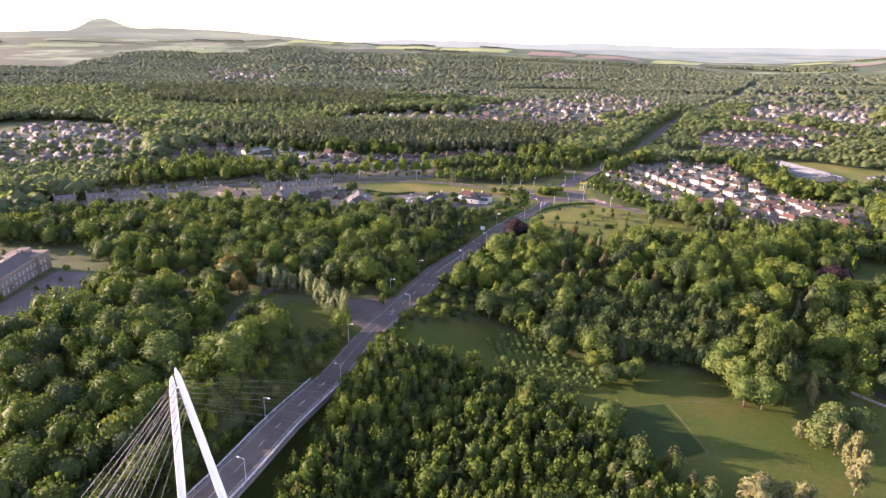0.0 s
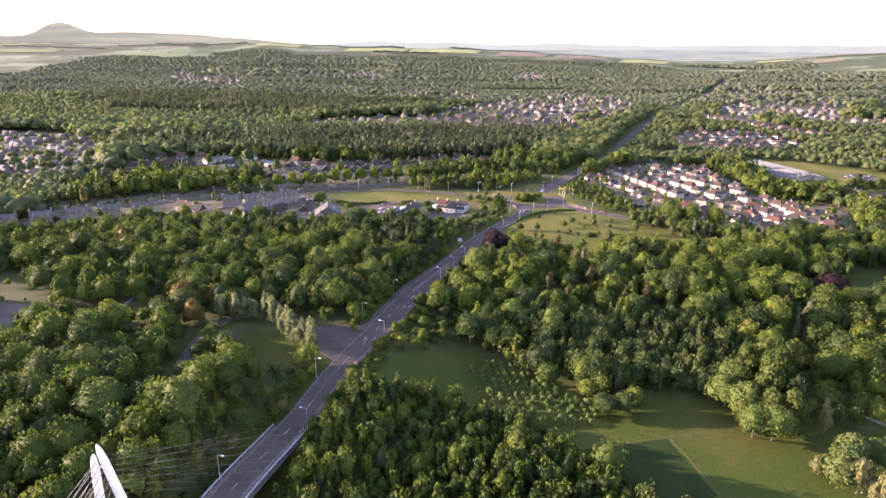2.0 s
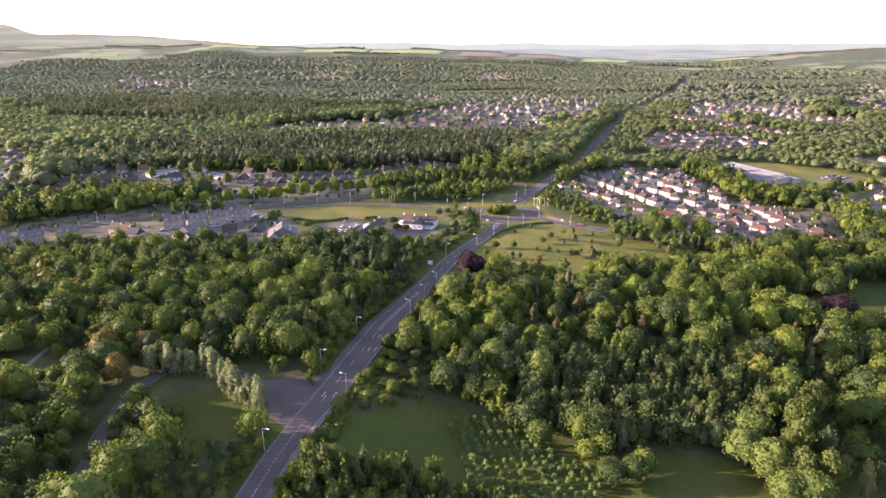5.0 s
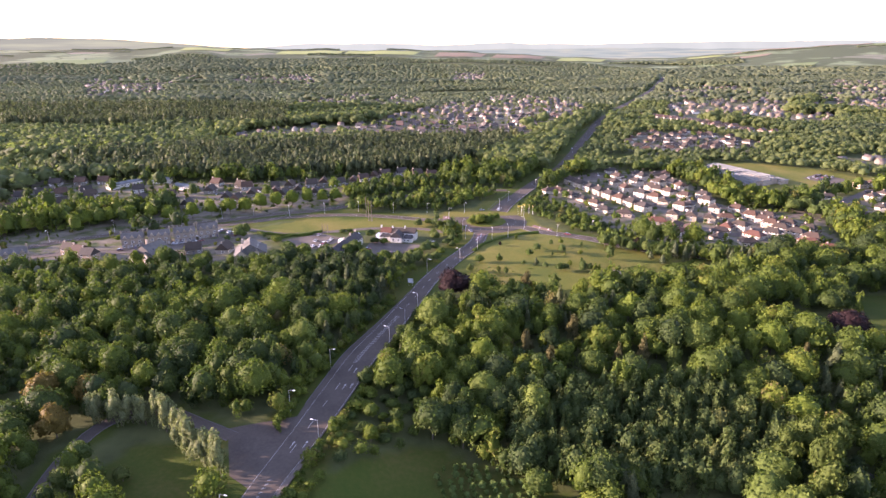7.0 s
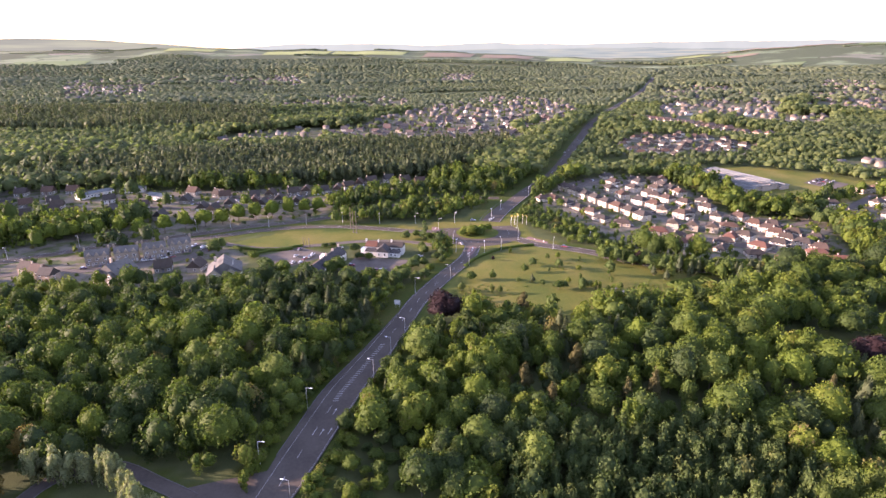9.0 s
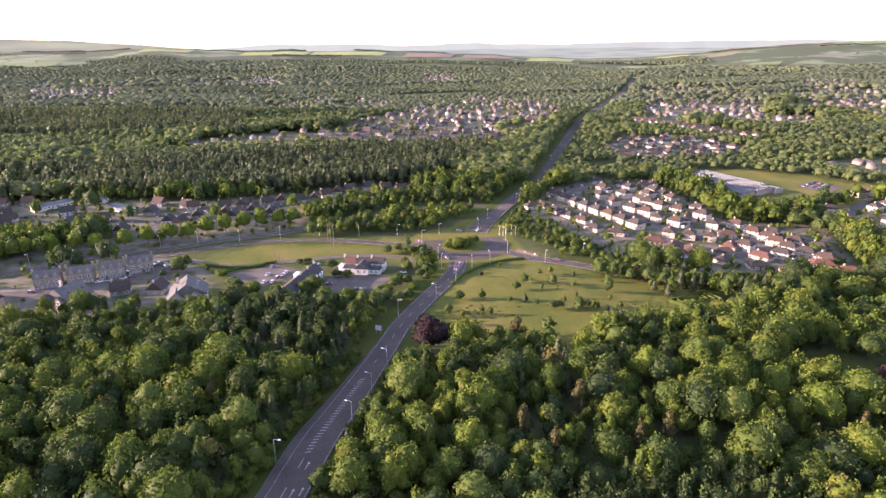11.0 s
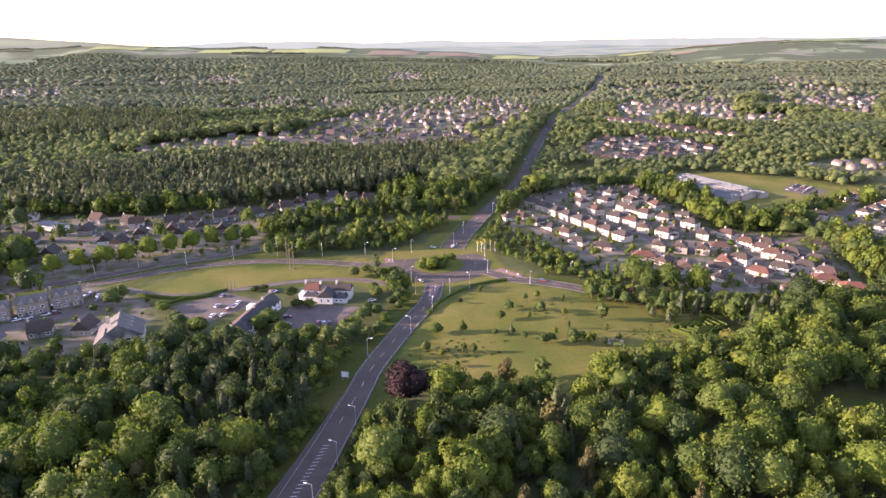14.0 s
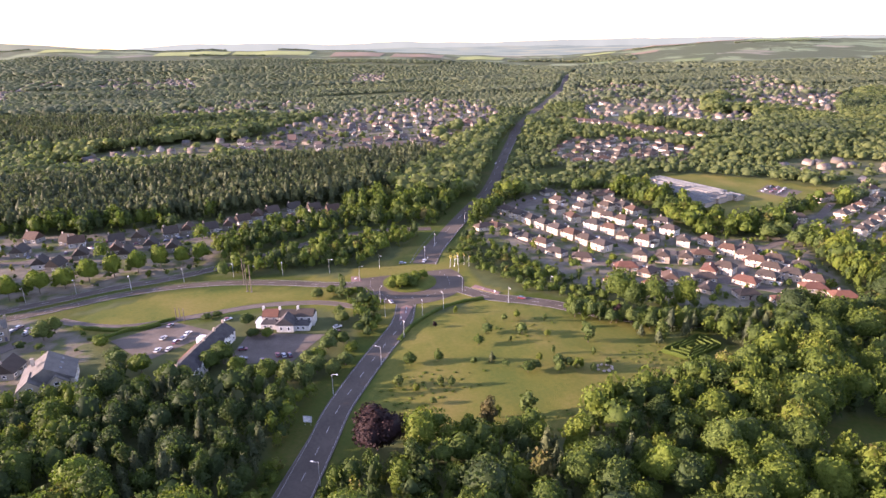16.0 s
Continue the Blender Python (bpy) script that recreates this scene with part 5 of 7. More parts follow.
def terrace():
    """A short terrace with three front gables."""
    t = thing("terrace", "grey-beige harled terrace with three small front gables", "terrace", group="terraces")
    bm = bmesh.new()
    box(bm, -6.7, 6.7, -4, 4, -2, 6.6)
    part("wall", bm, M_GREYHARL, t)
    bm = bmesh.new()
    hip_roof(bm, 13.4, 8, 6.6, 3.2, 0)
    roof = part("roof", bm, M_ROOFPALE, t)
    for s in (-1, 1):
        bm = bmesh.new()
        box(bm, s * 6.7 - 0.5, s * 6.7 + 0.5, -0.4, 0.4, 7.0, 11.4)
        part("chimney", bm, M_GREYHARL, roof)
        bm = bmesh.new()
        x = s * 6.58
        vs = [(x - 0.1, -3.95, 6.6), (x - 0.1, 3.95, 6.6), (x - 0.1, 0, 9.7)]
        f0 = [bm.verts.new(v) for v in vs]
        f1 = [bm.verts.new((v[0] + 0.2, v[1], v[2])) for v in vs]
        bm.faces.new(f0[::-1]), bm.faces.new(f1)
        for i in range(3):
            bm.faces.new((f0[i], f0[(i + 1) % 3], f1[(i + 1) % 3], f1[i]))
        part("gable", bm, M_GREYHARL, t)
    for x in (-4.3, 0, 4.3):
        bm = bmesh.new()
        a = [bm.verts.new(v) for v in ((x - 1.7, -4.3, 5.4), (x + 1.7, -4.3, 5.4), (x + 1.7, -4.3, 6.5), (x, -4.3, 8.5), (x - 1.7, -4.3, 6.5))]
        b = [bm.verts.new(v) for v in ((x - 1.7, -2.0, 5.4), (x + 1.7, -2.0, 5.4), (x + 1.7, -2.0, 6.5), (x, -0.8, 8.5), (x - 1.7, -2.0, 6.5))]
        bm.faces.new(a[::-1]), bm.faces.new(b)
        for i in range(5):
            bm.faces.new((a[i], a[(i + 1) % 5], b[(i + 1) % 5], b[i]))
        bmesh.ops.recalc_face_normals(bm, faces=bm.faces)
        part("front_gable", bm, M_GREYHARL, t)
        put("window", WINDOW, t, x, -4.02, 3.5, 0)
        put("window", WINDOW, t, x - 1.2, -4.02, 0.95, 0)
        bm = bmesh.new()
        box(bm, x + 0.8, x + 1.75, -4.08, -4.004, 0, 2.05)
        part("door", bm, M_DOOR, t)
    return t


place_all(terrace, [(-163, 499, 15), (-147.5, 503.5, 15), (-132.5, 509, 17), (-119, 516, 18), (-224, 474, 25), (-243, 465, 25), (-262, 456, 25), (-282, 446, 27), (-301, 436, 27), (-320, 424, 30)])


def manor():
    """A large house with a steep pink tiled slope, slate behind and a gabled front."""
    t = thing("villa", "large harled villa with steep tiled roof and front gables", "house")
    bm = bmesh.new()
    box(bm, -7, 7, -6.5, 6.5, -2, 4.6)
    for y in (-6.3, 6.3):
        vs = [(-6.9, y - 0.15, 4.6), (6.9, y - 0.15, 4.6), (0, y - 0.15, 9.7)]
        f0 = [bm.verts.new(v) for v in vs]
        f1 = [bm.verts.new((v[0], v[1] + 0.3, v[2])) for v in vs]
        bm.faces.new(f0), bm.faces.new(f1[::-1])
        for i in range(3):
            bm.faces.new((f0[i], f0[(i + 1) % 3], f1[(i + 1) % 3], f1[i]))
    part("wall", bm, M_HARL, t)
    bm = bmesh.new()
    hip_roof(bm, 13, 14, 4.6, 5.4, 0)
    roof = part("roof", bm, M_ROOFPALE, t)
    roof.rotation_euler = (0, 0, math.pi / 2)
    for y in (-3, 1, 4):
        bm = bmesh.new()
        box(bm, -0.5, 0.5, -0.4, 0.4, 0, 0.1)
        sk = part("skylight", bm, M_GLASS, t)
        sk.location, sk.rotation_euler = (3.7, y, 7.35), (0, radians(37), 0)
    for x, y, w in ((-4.2, -8.2, 3.4), (2.8, -7.6, 3.0)):
        bm = bmesh.new()
        a = [(x - w, 4.0), (x + w, 4.0), (x, 4.0 + w * 0.95)]
        box(bm, x - w, x + w, y - 0.6, -6.3, -2, 4.0)
        f0 = [bm.verts.new((px, y - 0.6, pz)) for px, pz in a]
        f1 = [bm.verts.new((px, -3.0, pz)) for px, pz in a]
        bm.faces.new(f0), bm.faces.new(f1[::-1])
        part("wing_wall", bm, M_HARL, t)
        bm = bmesh.new()
        for s in (-1, 1):
            q = [(x + s * (w + 0.35), 3.75), (x, 4.12 + w * 0.95)]
            top = [bm.verts.new((px, py, pz + e)) for e in (0, 0.22) for px, pz in q for py in (y - 0.9, -2.2)]
            for f in ((0, 1, 3, 2), (4, 6, 7, 5), (0, 2, 6, 4), (1, 5, 7, 3), (0, 4, 5, 1), (2, 3, 7, 6)):
                bm.faces.new([top[i] for i in f])
        bmesh.ops.recalc_face_normals(bm, faces=bm.faces)
        part("wing_roof", bm, M_ROOFPALE, t)
        put("window", WINDOW, t, x, y - 0.615, 1.0, 0)
        put("window", WINDOW, t, x, y - 0.615, 3.6, 0)
    for y in (-3.5, 0, 3.5):
        for s in (-1, 1):
            put("window", WINDOW, t, s * 7.012, y, 1.2, 90 * s)
    bm = bmesh.new()
    box(bm, -0.5, 0.5, 3, 4, 8.5, 11.2)
    part("chimney", bm, M_STONE, roof)
    return t


manor().matrix_world = pose(-140, 469, gz(-140, 469) + 0.1, rz=-28) @ Matrix.Diagonal((1.2, 1.15, 1.15, 1.0))
manor().matrix_world = pose(-79.5, 465, gz(-79.5, 465) + 0.1, rz=10) @ Matrix.Diagonal((1.3, 1.2, 1.15, 1.0))
PINK = lambda: house("tall pink sandstone house with steep crow-stepped gables", 9.0, 7.6, 4.6, 3.8, 0, M_PINK, M_TILE, 2, group="pink sandstone houses")
place_all(PINK, [(-197, 486, -22), (-188.5, 480, -22), (-180, 473, -20)])
place_all(GABLE, [(-99, 479, 80), (-119, 481, 12)])


def inn():
    """A long white range with a slate roof, a lower lean-to along the yard."""
    t = thing("inn", "long white rendered inn with a dark slate roof", "inn")
    L, d = 41.0, 10.0
    bm = bmesh.new()
    box(bm, -L / 2, L / 2, -d / 2, d / 2, -1.5, 4.8)
    for s in (-1, 1):
        x = s * (L / 2 - 0.15)
        tri = [(-d / 2 + 0.02, 4.8), (d / 2 - 0.02, 4.8), (0, 8.3)]
        f0 = [bm.verts.new((x - 0.14, a, b)) for a, b in tri]
        f1 = [bm.verts.new((x + 0.14, a, b)) for a, b in tri]
        bm.faces.new(f0[::-1]), bm.faces.new(f1)
        for i in range(3):
            bm.faces.new((f0[i], f0[(i + 1) % 3], f1[(i + 1) % 3], f1[i]))
    part("wall", bm, M_LIMEWASH, t, "white rendered wall")
    bm = bmesh.new()
    hip_roof(bm, L, d, 4.8, 3.7, 0, 0.4)
    roof = part("roof", bm, M_SLATE, t)
    bm = bmesh.new()
    box(bm, -L / 2 + 2, L / 2 - 6, d / 2, d / 2 + 3.2, -1.5, 2.6)
    part("lean_to", bm, M_STONE, t, "buff stone lean-to")
    bm = bmesh.new()
    vs = [bm.verts.new(v) for v in ((-L / 2 + 1.7, d / 2 + 0.05, 4.35), (L / 2 - 5.7, d / 2 + 0.05, 4.35), (L / 2 - 5.7, d / 2 + 3.6, 2.55), (-L / 2 + 1.7, d / 2 + 3.6, 2.55))]
    lo = [bm.verts.new(v.co - Vector((0, 0, 0.2))) for v in vs]
    bm.faces.new(vs), bm.faces.new(lo[::-1])
    for i in range(4):
        bm.faces.new((lo[i], lo[(i + 1) % 4], vs[(i + 1) % 4], vs[i]))
    bmesh.ops.recalc_face_normals(bm, faces=bm.faces)
    part("lean_to_roof", bm, M_REDTILE, t, "worn red tiles")
    for i in range(11):
        x = -L / 2 + 2.2 + i * 3.65
        put("window", WINDOW, t, x, -d / 2 - 0.012, 0.95, 0)
        put("window", WINDOW, t, x, -d / 2 - 0.012, 3.1, 0)
    for x in (9, -11):
        bm = bmesh.new()
        a = [bm.verts.new(v) for v in ((x - 2.4, -d / 2 - 1.2, -1.5), (x + 2.4, -d / 2 - 1.2, -1.5), (x + 2.4, -d / 2 - 1.2, 4.4), (x, -d / 2 - 1.2, 6.6), (x - 2.4, -d / 2 - 1.2, 4.4))]
        b = [bm.verts.new((v.co.x, 0 if i in (3,) else -2.5, v.co.z)) for i, v in enumerate(a)]
        bm.faces.new(a), bm.faces.new(b[::-1])
        for i in range(5):
            f = bm.faces.new((a[i], a[(i + 1) % 5], b[(i + 1) % 5], b[i]))
            f.material_index = 1 if i in (2, 3) else 0
        bmesh.ops.recalc_face_normals(bm, faces=bm.faces)
        part("cross_gable", bm, (M_LIMEWASH, M_SLATE), t)
        put("window", TALL_WINDOW, t, x, -d / 2 - 1.212, 1.0, 0)
        put("window", WINDOW, t, x, -d / 2 - 1.212, 3.6, 0)
    for x in (-L / 2 + 0.6, 2, L / 2 - 9, L / 2 - 0.6):
        bm = bmesh.new()
        box(bm, x - 0.55, x + 0.55, -0.45, 0.45, 7.6, 9.8)
        tube(bm, (x, 0, 9.8), (x, 0, 10.2), 0.16, n=6)
        part("chimney", bm, M_STONE, roof)
    bm = bmesh.new()
    box(bm, L / 2 - 12, L / 2 - 8, d / 2 - 0.5, d / 2 + 2.5, 2.5, 5.6)
    part("dormer", bm, M_FRAME, roof, "white boxed dormer")
    t.matrix_world = pose(-22.3, 468.5, gz(-22.3, 468.5), rz=68)
    return t


inn()


def white_house():
    """A white farmhouse group: a back range of three roofs, a front gable and low wings."""
    t = thing("farmhouse", "white rendered farmhouse with red and slate roofs", "house")
    for x0, x1, mat, e, r in ((-12.5, -4.6, M_REDTILE, 4.6, 2.9), (-4.5, 4.2, M_TILE, 4.5, 2.7), (4.3, 12.5, M_TILE, 4.9, 2.8)):
        w, c = x1 - x0, (x0 + x1) / 2
        bm = bmesh.new()
        box(bm, x0, x1, 1.0, 7.6, -1, e)
        for s in (-1, 1):
            x = c + s * (w / 2 - 0.12)
            tri = [(1.02, e), (7.58, e), (4.3, e + r * 0.95)]
            f0 = [bm.verts.new((x - 0.1, a, b)) for a, b in tri]
            f1 = [bm.verts.new((x + 0.1, a, b)) for a, b in tri]
            bm.faces.new(f0[::-1]), bm.faces.new(f1)
            for i in range(3):
                bm.faces.new((f0[i], f0[(i + 1) % 3], f1[(i + 1) % 3], f1[i]))
        part("wall", bm, M_LIMEWASH, t, "white rendered wall")
        bm = bmesh.new()
        hip_roof(bm, w - 0.3, 6.6, e, r, 0, 0.3)
        rf = part("roof", bm, mat, t)
        rf.location = (c, 4.3, 0)
        bm = bmesh.new()
        box(bm, x0 - 0.3, x0 + 0.6, 3.8, 4.8, e + 1.6, e + r + 1.3)
        part("chimney", bm, M_LIMEWASH, t)
        for k in (0.3, 0.72):
            put("window", WINDOW, t, x0 + w * k, 0.988, 2.9, 0)
    # front gabled wing, slate
    bm = bmesh.new()
    box(bm, -3.6, 4.4, -6.0, 0.98, -1, 3.6)
    f0 = [bm.verts.new(v) for v in ((-3.6, -6, 3.6), (4.4, -6, 3.6), (0.4, -6, 7.2))]
    f1 = [bm.verts.new(v) for v in ((-3.6, 1, 3.6), (4.4, 1, 3.6), (0.4, 1, 7.2))]
    bm.faces.new(f0), bm.faces.new(f1[::-1])
    part("front_wing", bm, M_LIMEWASH, t, "white rendered gable front")
    bm = bmesh.new()
    hip_roof(bm, 7.2, 8.0, 3.6, 3.9, 0, 0.45)
    rf = part("front_roof", bm, M_SLATE, t)
    rf.location, rf.rotation_euler = (0.4, -2.4, 0), (0, 0, math.pi / 2)
    put("window", TALL_WINDOW, t, -1.4, -6.012, 0.8, 0)
    put("window", TALL_WINDOW, t, 2.2, -6.012, 0.8, 0)
    put("window", WINDOW, t, 0.4, -6.012, 3.9, 0)
    # low wings
    for x0, x1, y0, mat in ((4.5, 11.5, -4.4, M_SLATE), (-12.0, -3.7, -3.2, M_SLATE)):
        bm = bmesh.new()
        box(bm, x0, x1, y0, 0.97, -1, 2.7)
        part("low_wing", bm, M_LIMEWASH, t, "white low wing")
        bm = bmesh.new()
        hip_roof(bm, x1 - x0 - 0.4, 1 - y0 - 0.5, 2.7, 1.9, 1.8, 0.2)
        rf = part("low_roof", bm, mat, t)
        rf.location = ((x0 + x1) / 2, (y0 + 0.8) / 2, 0)
        for k in (0.25, 0.6):
            put("window", WINDOW, t, x0 + (x1 - x0) * k, y0 - 0.012, 0.8, 0)
    bm = bmesh.new()
    box(bm, -14.6, -12.1, -2.0, 4.0, -1, 3.0)
    prism(bm, [(-14.9, -2.2), (-12.06, -2.2), (-12.06, 4.2), (-14.9, 4.2)], 3.0, 3.2)
    part("side_porch", bm, M_FRAME, t)
    t.matrix_world = pose(13.5, 491.5, gz(13, 492) + 0.1, rz=-17)
    return t


white_house()


def school():
    """A flat-roofed school of low blocks with stepped pale roofs."""
    t = thing("school", "low school building with broad pale flat roofs", "school")
    z0 = 0.0
    for x0, x1, y0, y1, h in ((-46, 30, 14, 25, 3.4), (-40, 44, 3.6, 13.6, 4.4), (-30, 46, -7, 3.2, 3.6), (-44, -32, -18, 1, 3.0), (-26, -5, -19, -7.4, 3.1), (0, 44, -17.4, -7.4, 3.3), (6, 20, -31, -17.8, 2.9), (27, 48, -28, -17.8, 3.0), (34, 48, 14.4, 24, 2.9)):
        bm = bmesh.new()
        box(bm, x0, x1, y0, y1, -3, h - 0.3)
        part("block_wall", bm, M_STONE, t)
        bm = bmesh.new()
        prism(bm, [(x0 - 0.5, y0 - 0.5), (x1 + 0.5, y0 - 0.5), (x1 + 0.5, y1 + 0.5), (x0 - 0.5, y1 + 0.5)], h - 0.29, h + 0.1)
        for v in (0.3, 0.72):
            yy = y0 + v * (y1 - y0)
            box(bm, x0 + 1.5, x1 - 1.5, yy - 0.7, yy + 0.7, h + 0.1, h + 0.8)
        part("flat_roof", bm, M_FLATROOF, t)
        n = int((x1 - x0) / 3)
        for i in range(n):
            put("window", WINDOW, t, x0 + (i + 0.5) * (x1 - x0) / n, y0 - 0.012, 0.9, 0)
        n = int((y1 - y0) / 4)
        for i in range(n):
            put("window", WINDOW, t, x0 - 0.012, y0 + (i + 0.5) * (y1 - y0) / n, 0.9, -90)
    t.matrix_world = pose(371, 683, gz(371, 683) + 0.3, rz=-76)
    return t


school()


def hall():
    """A long two-storey stone hall with rows of tall windows."""
    t = thing("stone_hall", "long two-storey stone building with rows of windows", "building")
    L, d = 64.0, 16.0
    bm = bmesh.new()
    box(bm, -L / 2, L / 2, -d / 2, d / 2, -2, 9.0)
    box(bm, L / 2 - 9, L / 2 + 3, -d / 2 - 1.5, d / 2 + 1.5, -2, 10.4)
    box(bm, L / 2 - 6, L / 2 - 1, -2.5, 2.5, 10.4, 13.2)
    box(bm, -L / 2, L / 2, -d / 2 - 0.25, d / 2 + 0.25, 9.0, 9.6)
    part("wall", bm, M_SANDSTONE, t)
    bm = bmesh.new()
    hip_roof(bm, L - 1, d - 1.5, 9.6, 3.2, 5, 0.0)
    roof = part("roof", bm, M_ROOFGREY, t)
    for x in (-20, -4, 12, 24):
        bm = bmesh.new()
        box(bm, x - 0.9, x + 0.9, -0.5, 0.5, 11, 14.2)
        part("chimney", bm, M_STONE, roof)
    for i in range(17):
        x = -L / 2 + 2 + i * 3.7
        for z in (1.2, 5.2):
            put("window", TALL_WINDOW, t, x, -d / 2 - (1.512 if x > L / 2 - 9 else 0.012), z, 0)
    for y in (-6, -2, 2, 6):
        for z in (1.2, 5.2):
            put("window", TALL_WINDOW, t, L / 2 + 3.012, y, z, 90)
    t.matrix_world = pose(-234, 277, gz(-234, 277) + 0.1, rz=98)
    return t


hall()


def low_block(w, d, h):
    """A long low building under a shallow pale roof."""
    t = thing("low_building", "long low building with a shallow pale grey roof", "building", group="low buildings below the plantation")
    bm = bmesh.new()
    box(bm, -w / 2, w / 2, -d / 2, d / 2, -3, h)
    part("wall", bm, M_LIMEWASH, t)
    bm = bmesh.new()
    hip_roof(bm, w, d, h, 1.5, 0, 0.5)
    part("roof", bm, M_FLATROOF, t)
    for i in range(int(w / 3)):
        put("window", WINDOW, t, -w / 2 + 1.5 + 3 * i, -d / 2 - 0.012, 1.2, 0)
    return t


for bx_, by_, bw_, turn_ in ((-236, 678, 30, 48), (-206, 690, 17, 5), (-176, 660, 22, -38)):
    low_block(bw_, 9.0, 3.6).matrix_world = pose(bx_, by_, gz(bx_, by_) + 0.2, rz=turn_)
    HOUSE_SPOTS.append((bx_, by_))


# ---- houses farther off ----
def far_house(label, w, d, e, r, wall_mat, roof_mat, hip=0.0):
    t = thing("house", label, "house", group="houses of the far estates")
    bm = bmesh.new()
    box(bm, -w / 2, w / 2, -d / 2, d / 2, -3, e)
    if not hip:
        for s in (-1, 1):
            x = s * (w / 2 - 0.15)
            tri = [(-d / 2 + 0.02, e), (d / 2 - 0.02, e), (0, e + r * 0.96)]
            f0 = [bm.verts.new((x - 0.14, a, b)) for a, b in tri]
            f1 = [bm.verts.new((x + 0.14, a, b)) for a, b in tri]
            bm.faces.new(f0[::-1]), bm.faces.new(f1)
            for i in range(3):
                bm.faces.new((f0[i], f0[(i + 1) % 3], f1[(i + 1) % 3], f1[i]))
    part("wall", bm, wall_mat, t)
    bm = bmesh.new()
    hip_roof(bm, w, d, e, r, hip)
    part("roof", bm, roof_mat, t)
    for x in (-w * 0.25, w * 0.25):
        put("window", WINDOW, t, x, -d / 2 - 0.012, 2.2, 0)
    return t


def in_outline(poly, step, seed, share=1.0):
    r = random.Random(seed)
    xs, ys = [p[0] for p in poly], [p[1] for p in poly]
    out = []
    y = min(ys)
    while y < max(ys):
        x = min(xs)
        while x < max(xs):
            px, py = x + r.uniform(-0.36, 0.36) * step, y + r.uniform(-0.3, 0.3) * step
            if r.random() < share and bool(inside(np.array([px]), np.array([py]), poly)[0]) and float(off_line(np.array([px]), np.array([py]), NORTH_ROAD)[0]) > 30:
                out.append((px, py, 22 * math.sin(px * 0.012 + py * 0.017) + r.choice((0, 0, 90)) + r.uniform(-6, 6)))
            x += step
        y += step * 1.15
    return out


FAR_GREY = lambda: far_house("pale harled house with a grey gabled roof", 10.5, 9.4, 3.3, 3.4, M_HARL_FAR, M_SLATE)
FAR_WHITE = lambda: far_house("pale harled house with a brown gabled roof", 11, 9.4, 3.6, 3.3, M_HARL_FAR, M_ROOFGREY)
FAR_CREAM = lambda: far_house("cream harled house with a brown gabled roof", 11, 9.4, 3.8, 3.3, M_HARL, M_ROOFGREY)
FAR_RED = lambda: far_house("harled house with a red-brown hipped roof", 12.0, 9.5, 3.0, 3.0, M_HARL_FAR, M_TILE, 3.6)
FAR_BROWN = lambda: far_house("harled house with a brown gabled roof", 10.0, 9.2, 3.1, 3.3, M_HARL_FAR, M_ROOFGREY)
spots_a = in_outline(FARHOUSES_A, 20, 1, 0.66)
near_a = [p for p in spots_a if p[1] < 1130]
place_all(FAR_WHITE, near_a[0::10])
place_all(FAR_CREAM, near_a[5::10])
place_all(FAR_GREY, near_a[1::5] + near_a[2::5])
place_all(FAR_RED, in_outline(FARHOUSES_B, 19, 2))
place_all(FAR_BROWN, near_a[3::5] + near_a[4::5])
place_all(FAR_CREAM, [(428, 1068, -35), (440, 1078, -30)] + row((452, 1079), (498, 1005), 8, 50) + row((511, 968), (531, 952), 2, 60) + row((536, 919), (562, 903), 3, 60))
place_all(FAR_RED, row((505, 1000), (512, 950), 5, 70) + row((524, 985), (534, 930), 4, 70))


def far_estates():
    """The many small houses towards the hills, joined."""
    spots = [p for p in spots_a if p[1] >= 1130] + in_outline(FARHOUSES_C, 28, 3, 0.8) + in_outline(FARHOUSES_F, 18, 6, 0.62) + in_outline(FARHOUSES_H, 24, 8, 0.7)
    for k, poly in enumerate(FAR_TOWNS):
        spots += in_outline(poly, 23, 20 + k, 0.66)
    w, d, e, r = 4.9, 4.0, 3.4, 2.8
    base = np.array([(-w, -d, -4), (w, -d, -4), (w, d, -4), (-w, d, -4), (-w, -d, e), (w, -d, e), (w, d, e), (-w, d, e), (-w, 0, e + r), (w, 0, e + r)])
    quads_w = np.array([(0, 1, 5, 4), (2, 3, 7, 6), (1, 2, 6, 5), (3, 0, 4, 7)])
    tris_w = np.array([(5, 6, 9), (7, 4, 8)])
    quads_r = np.array([(4, 5, 9, 8), (6, 7, 8, 9)])
    V, QW, TW, QR = [], [], [], []
    for i, (x, y, a) in enumerate(spots):
        c, s = math.cos(radians(a)), math.sin(radians(a))
        k = 0.85 + 0.3 * ((i * 37) % 10) / 10
        v = base * np.array([k, 1, 1])
        V.append(np.stack([v[:, 0] * c - v[:, 1] * s + x, v[:, 0] * s + v[:, 1] * c + y, v[:, 2] + gz(x, y)], 1))
        QW.append(quads_w + 10 * i), TW.append(tris_w + 10 * i), QR.append(quads_r + 10 * i)
    faces = [np.concatenate(QW), np.concatenate(TW), np.concatenate(QR)]
    me = from_arrays("far_houses", np.concatenate(V), faces, M_FARWALL)
    me.materials.append(M_FARROOF)
    me.polygons.foreach_set("material_index", np.concatenate([np.zeros(len(faces[0]) + len(faces[1]), np.int32), np.ones(len(faces[2]), np.int32)]))
    tagged(new("far_houses", me), "many small pale houses with brown roofs far off", "houses", kind="stuff")


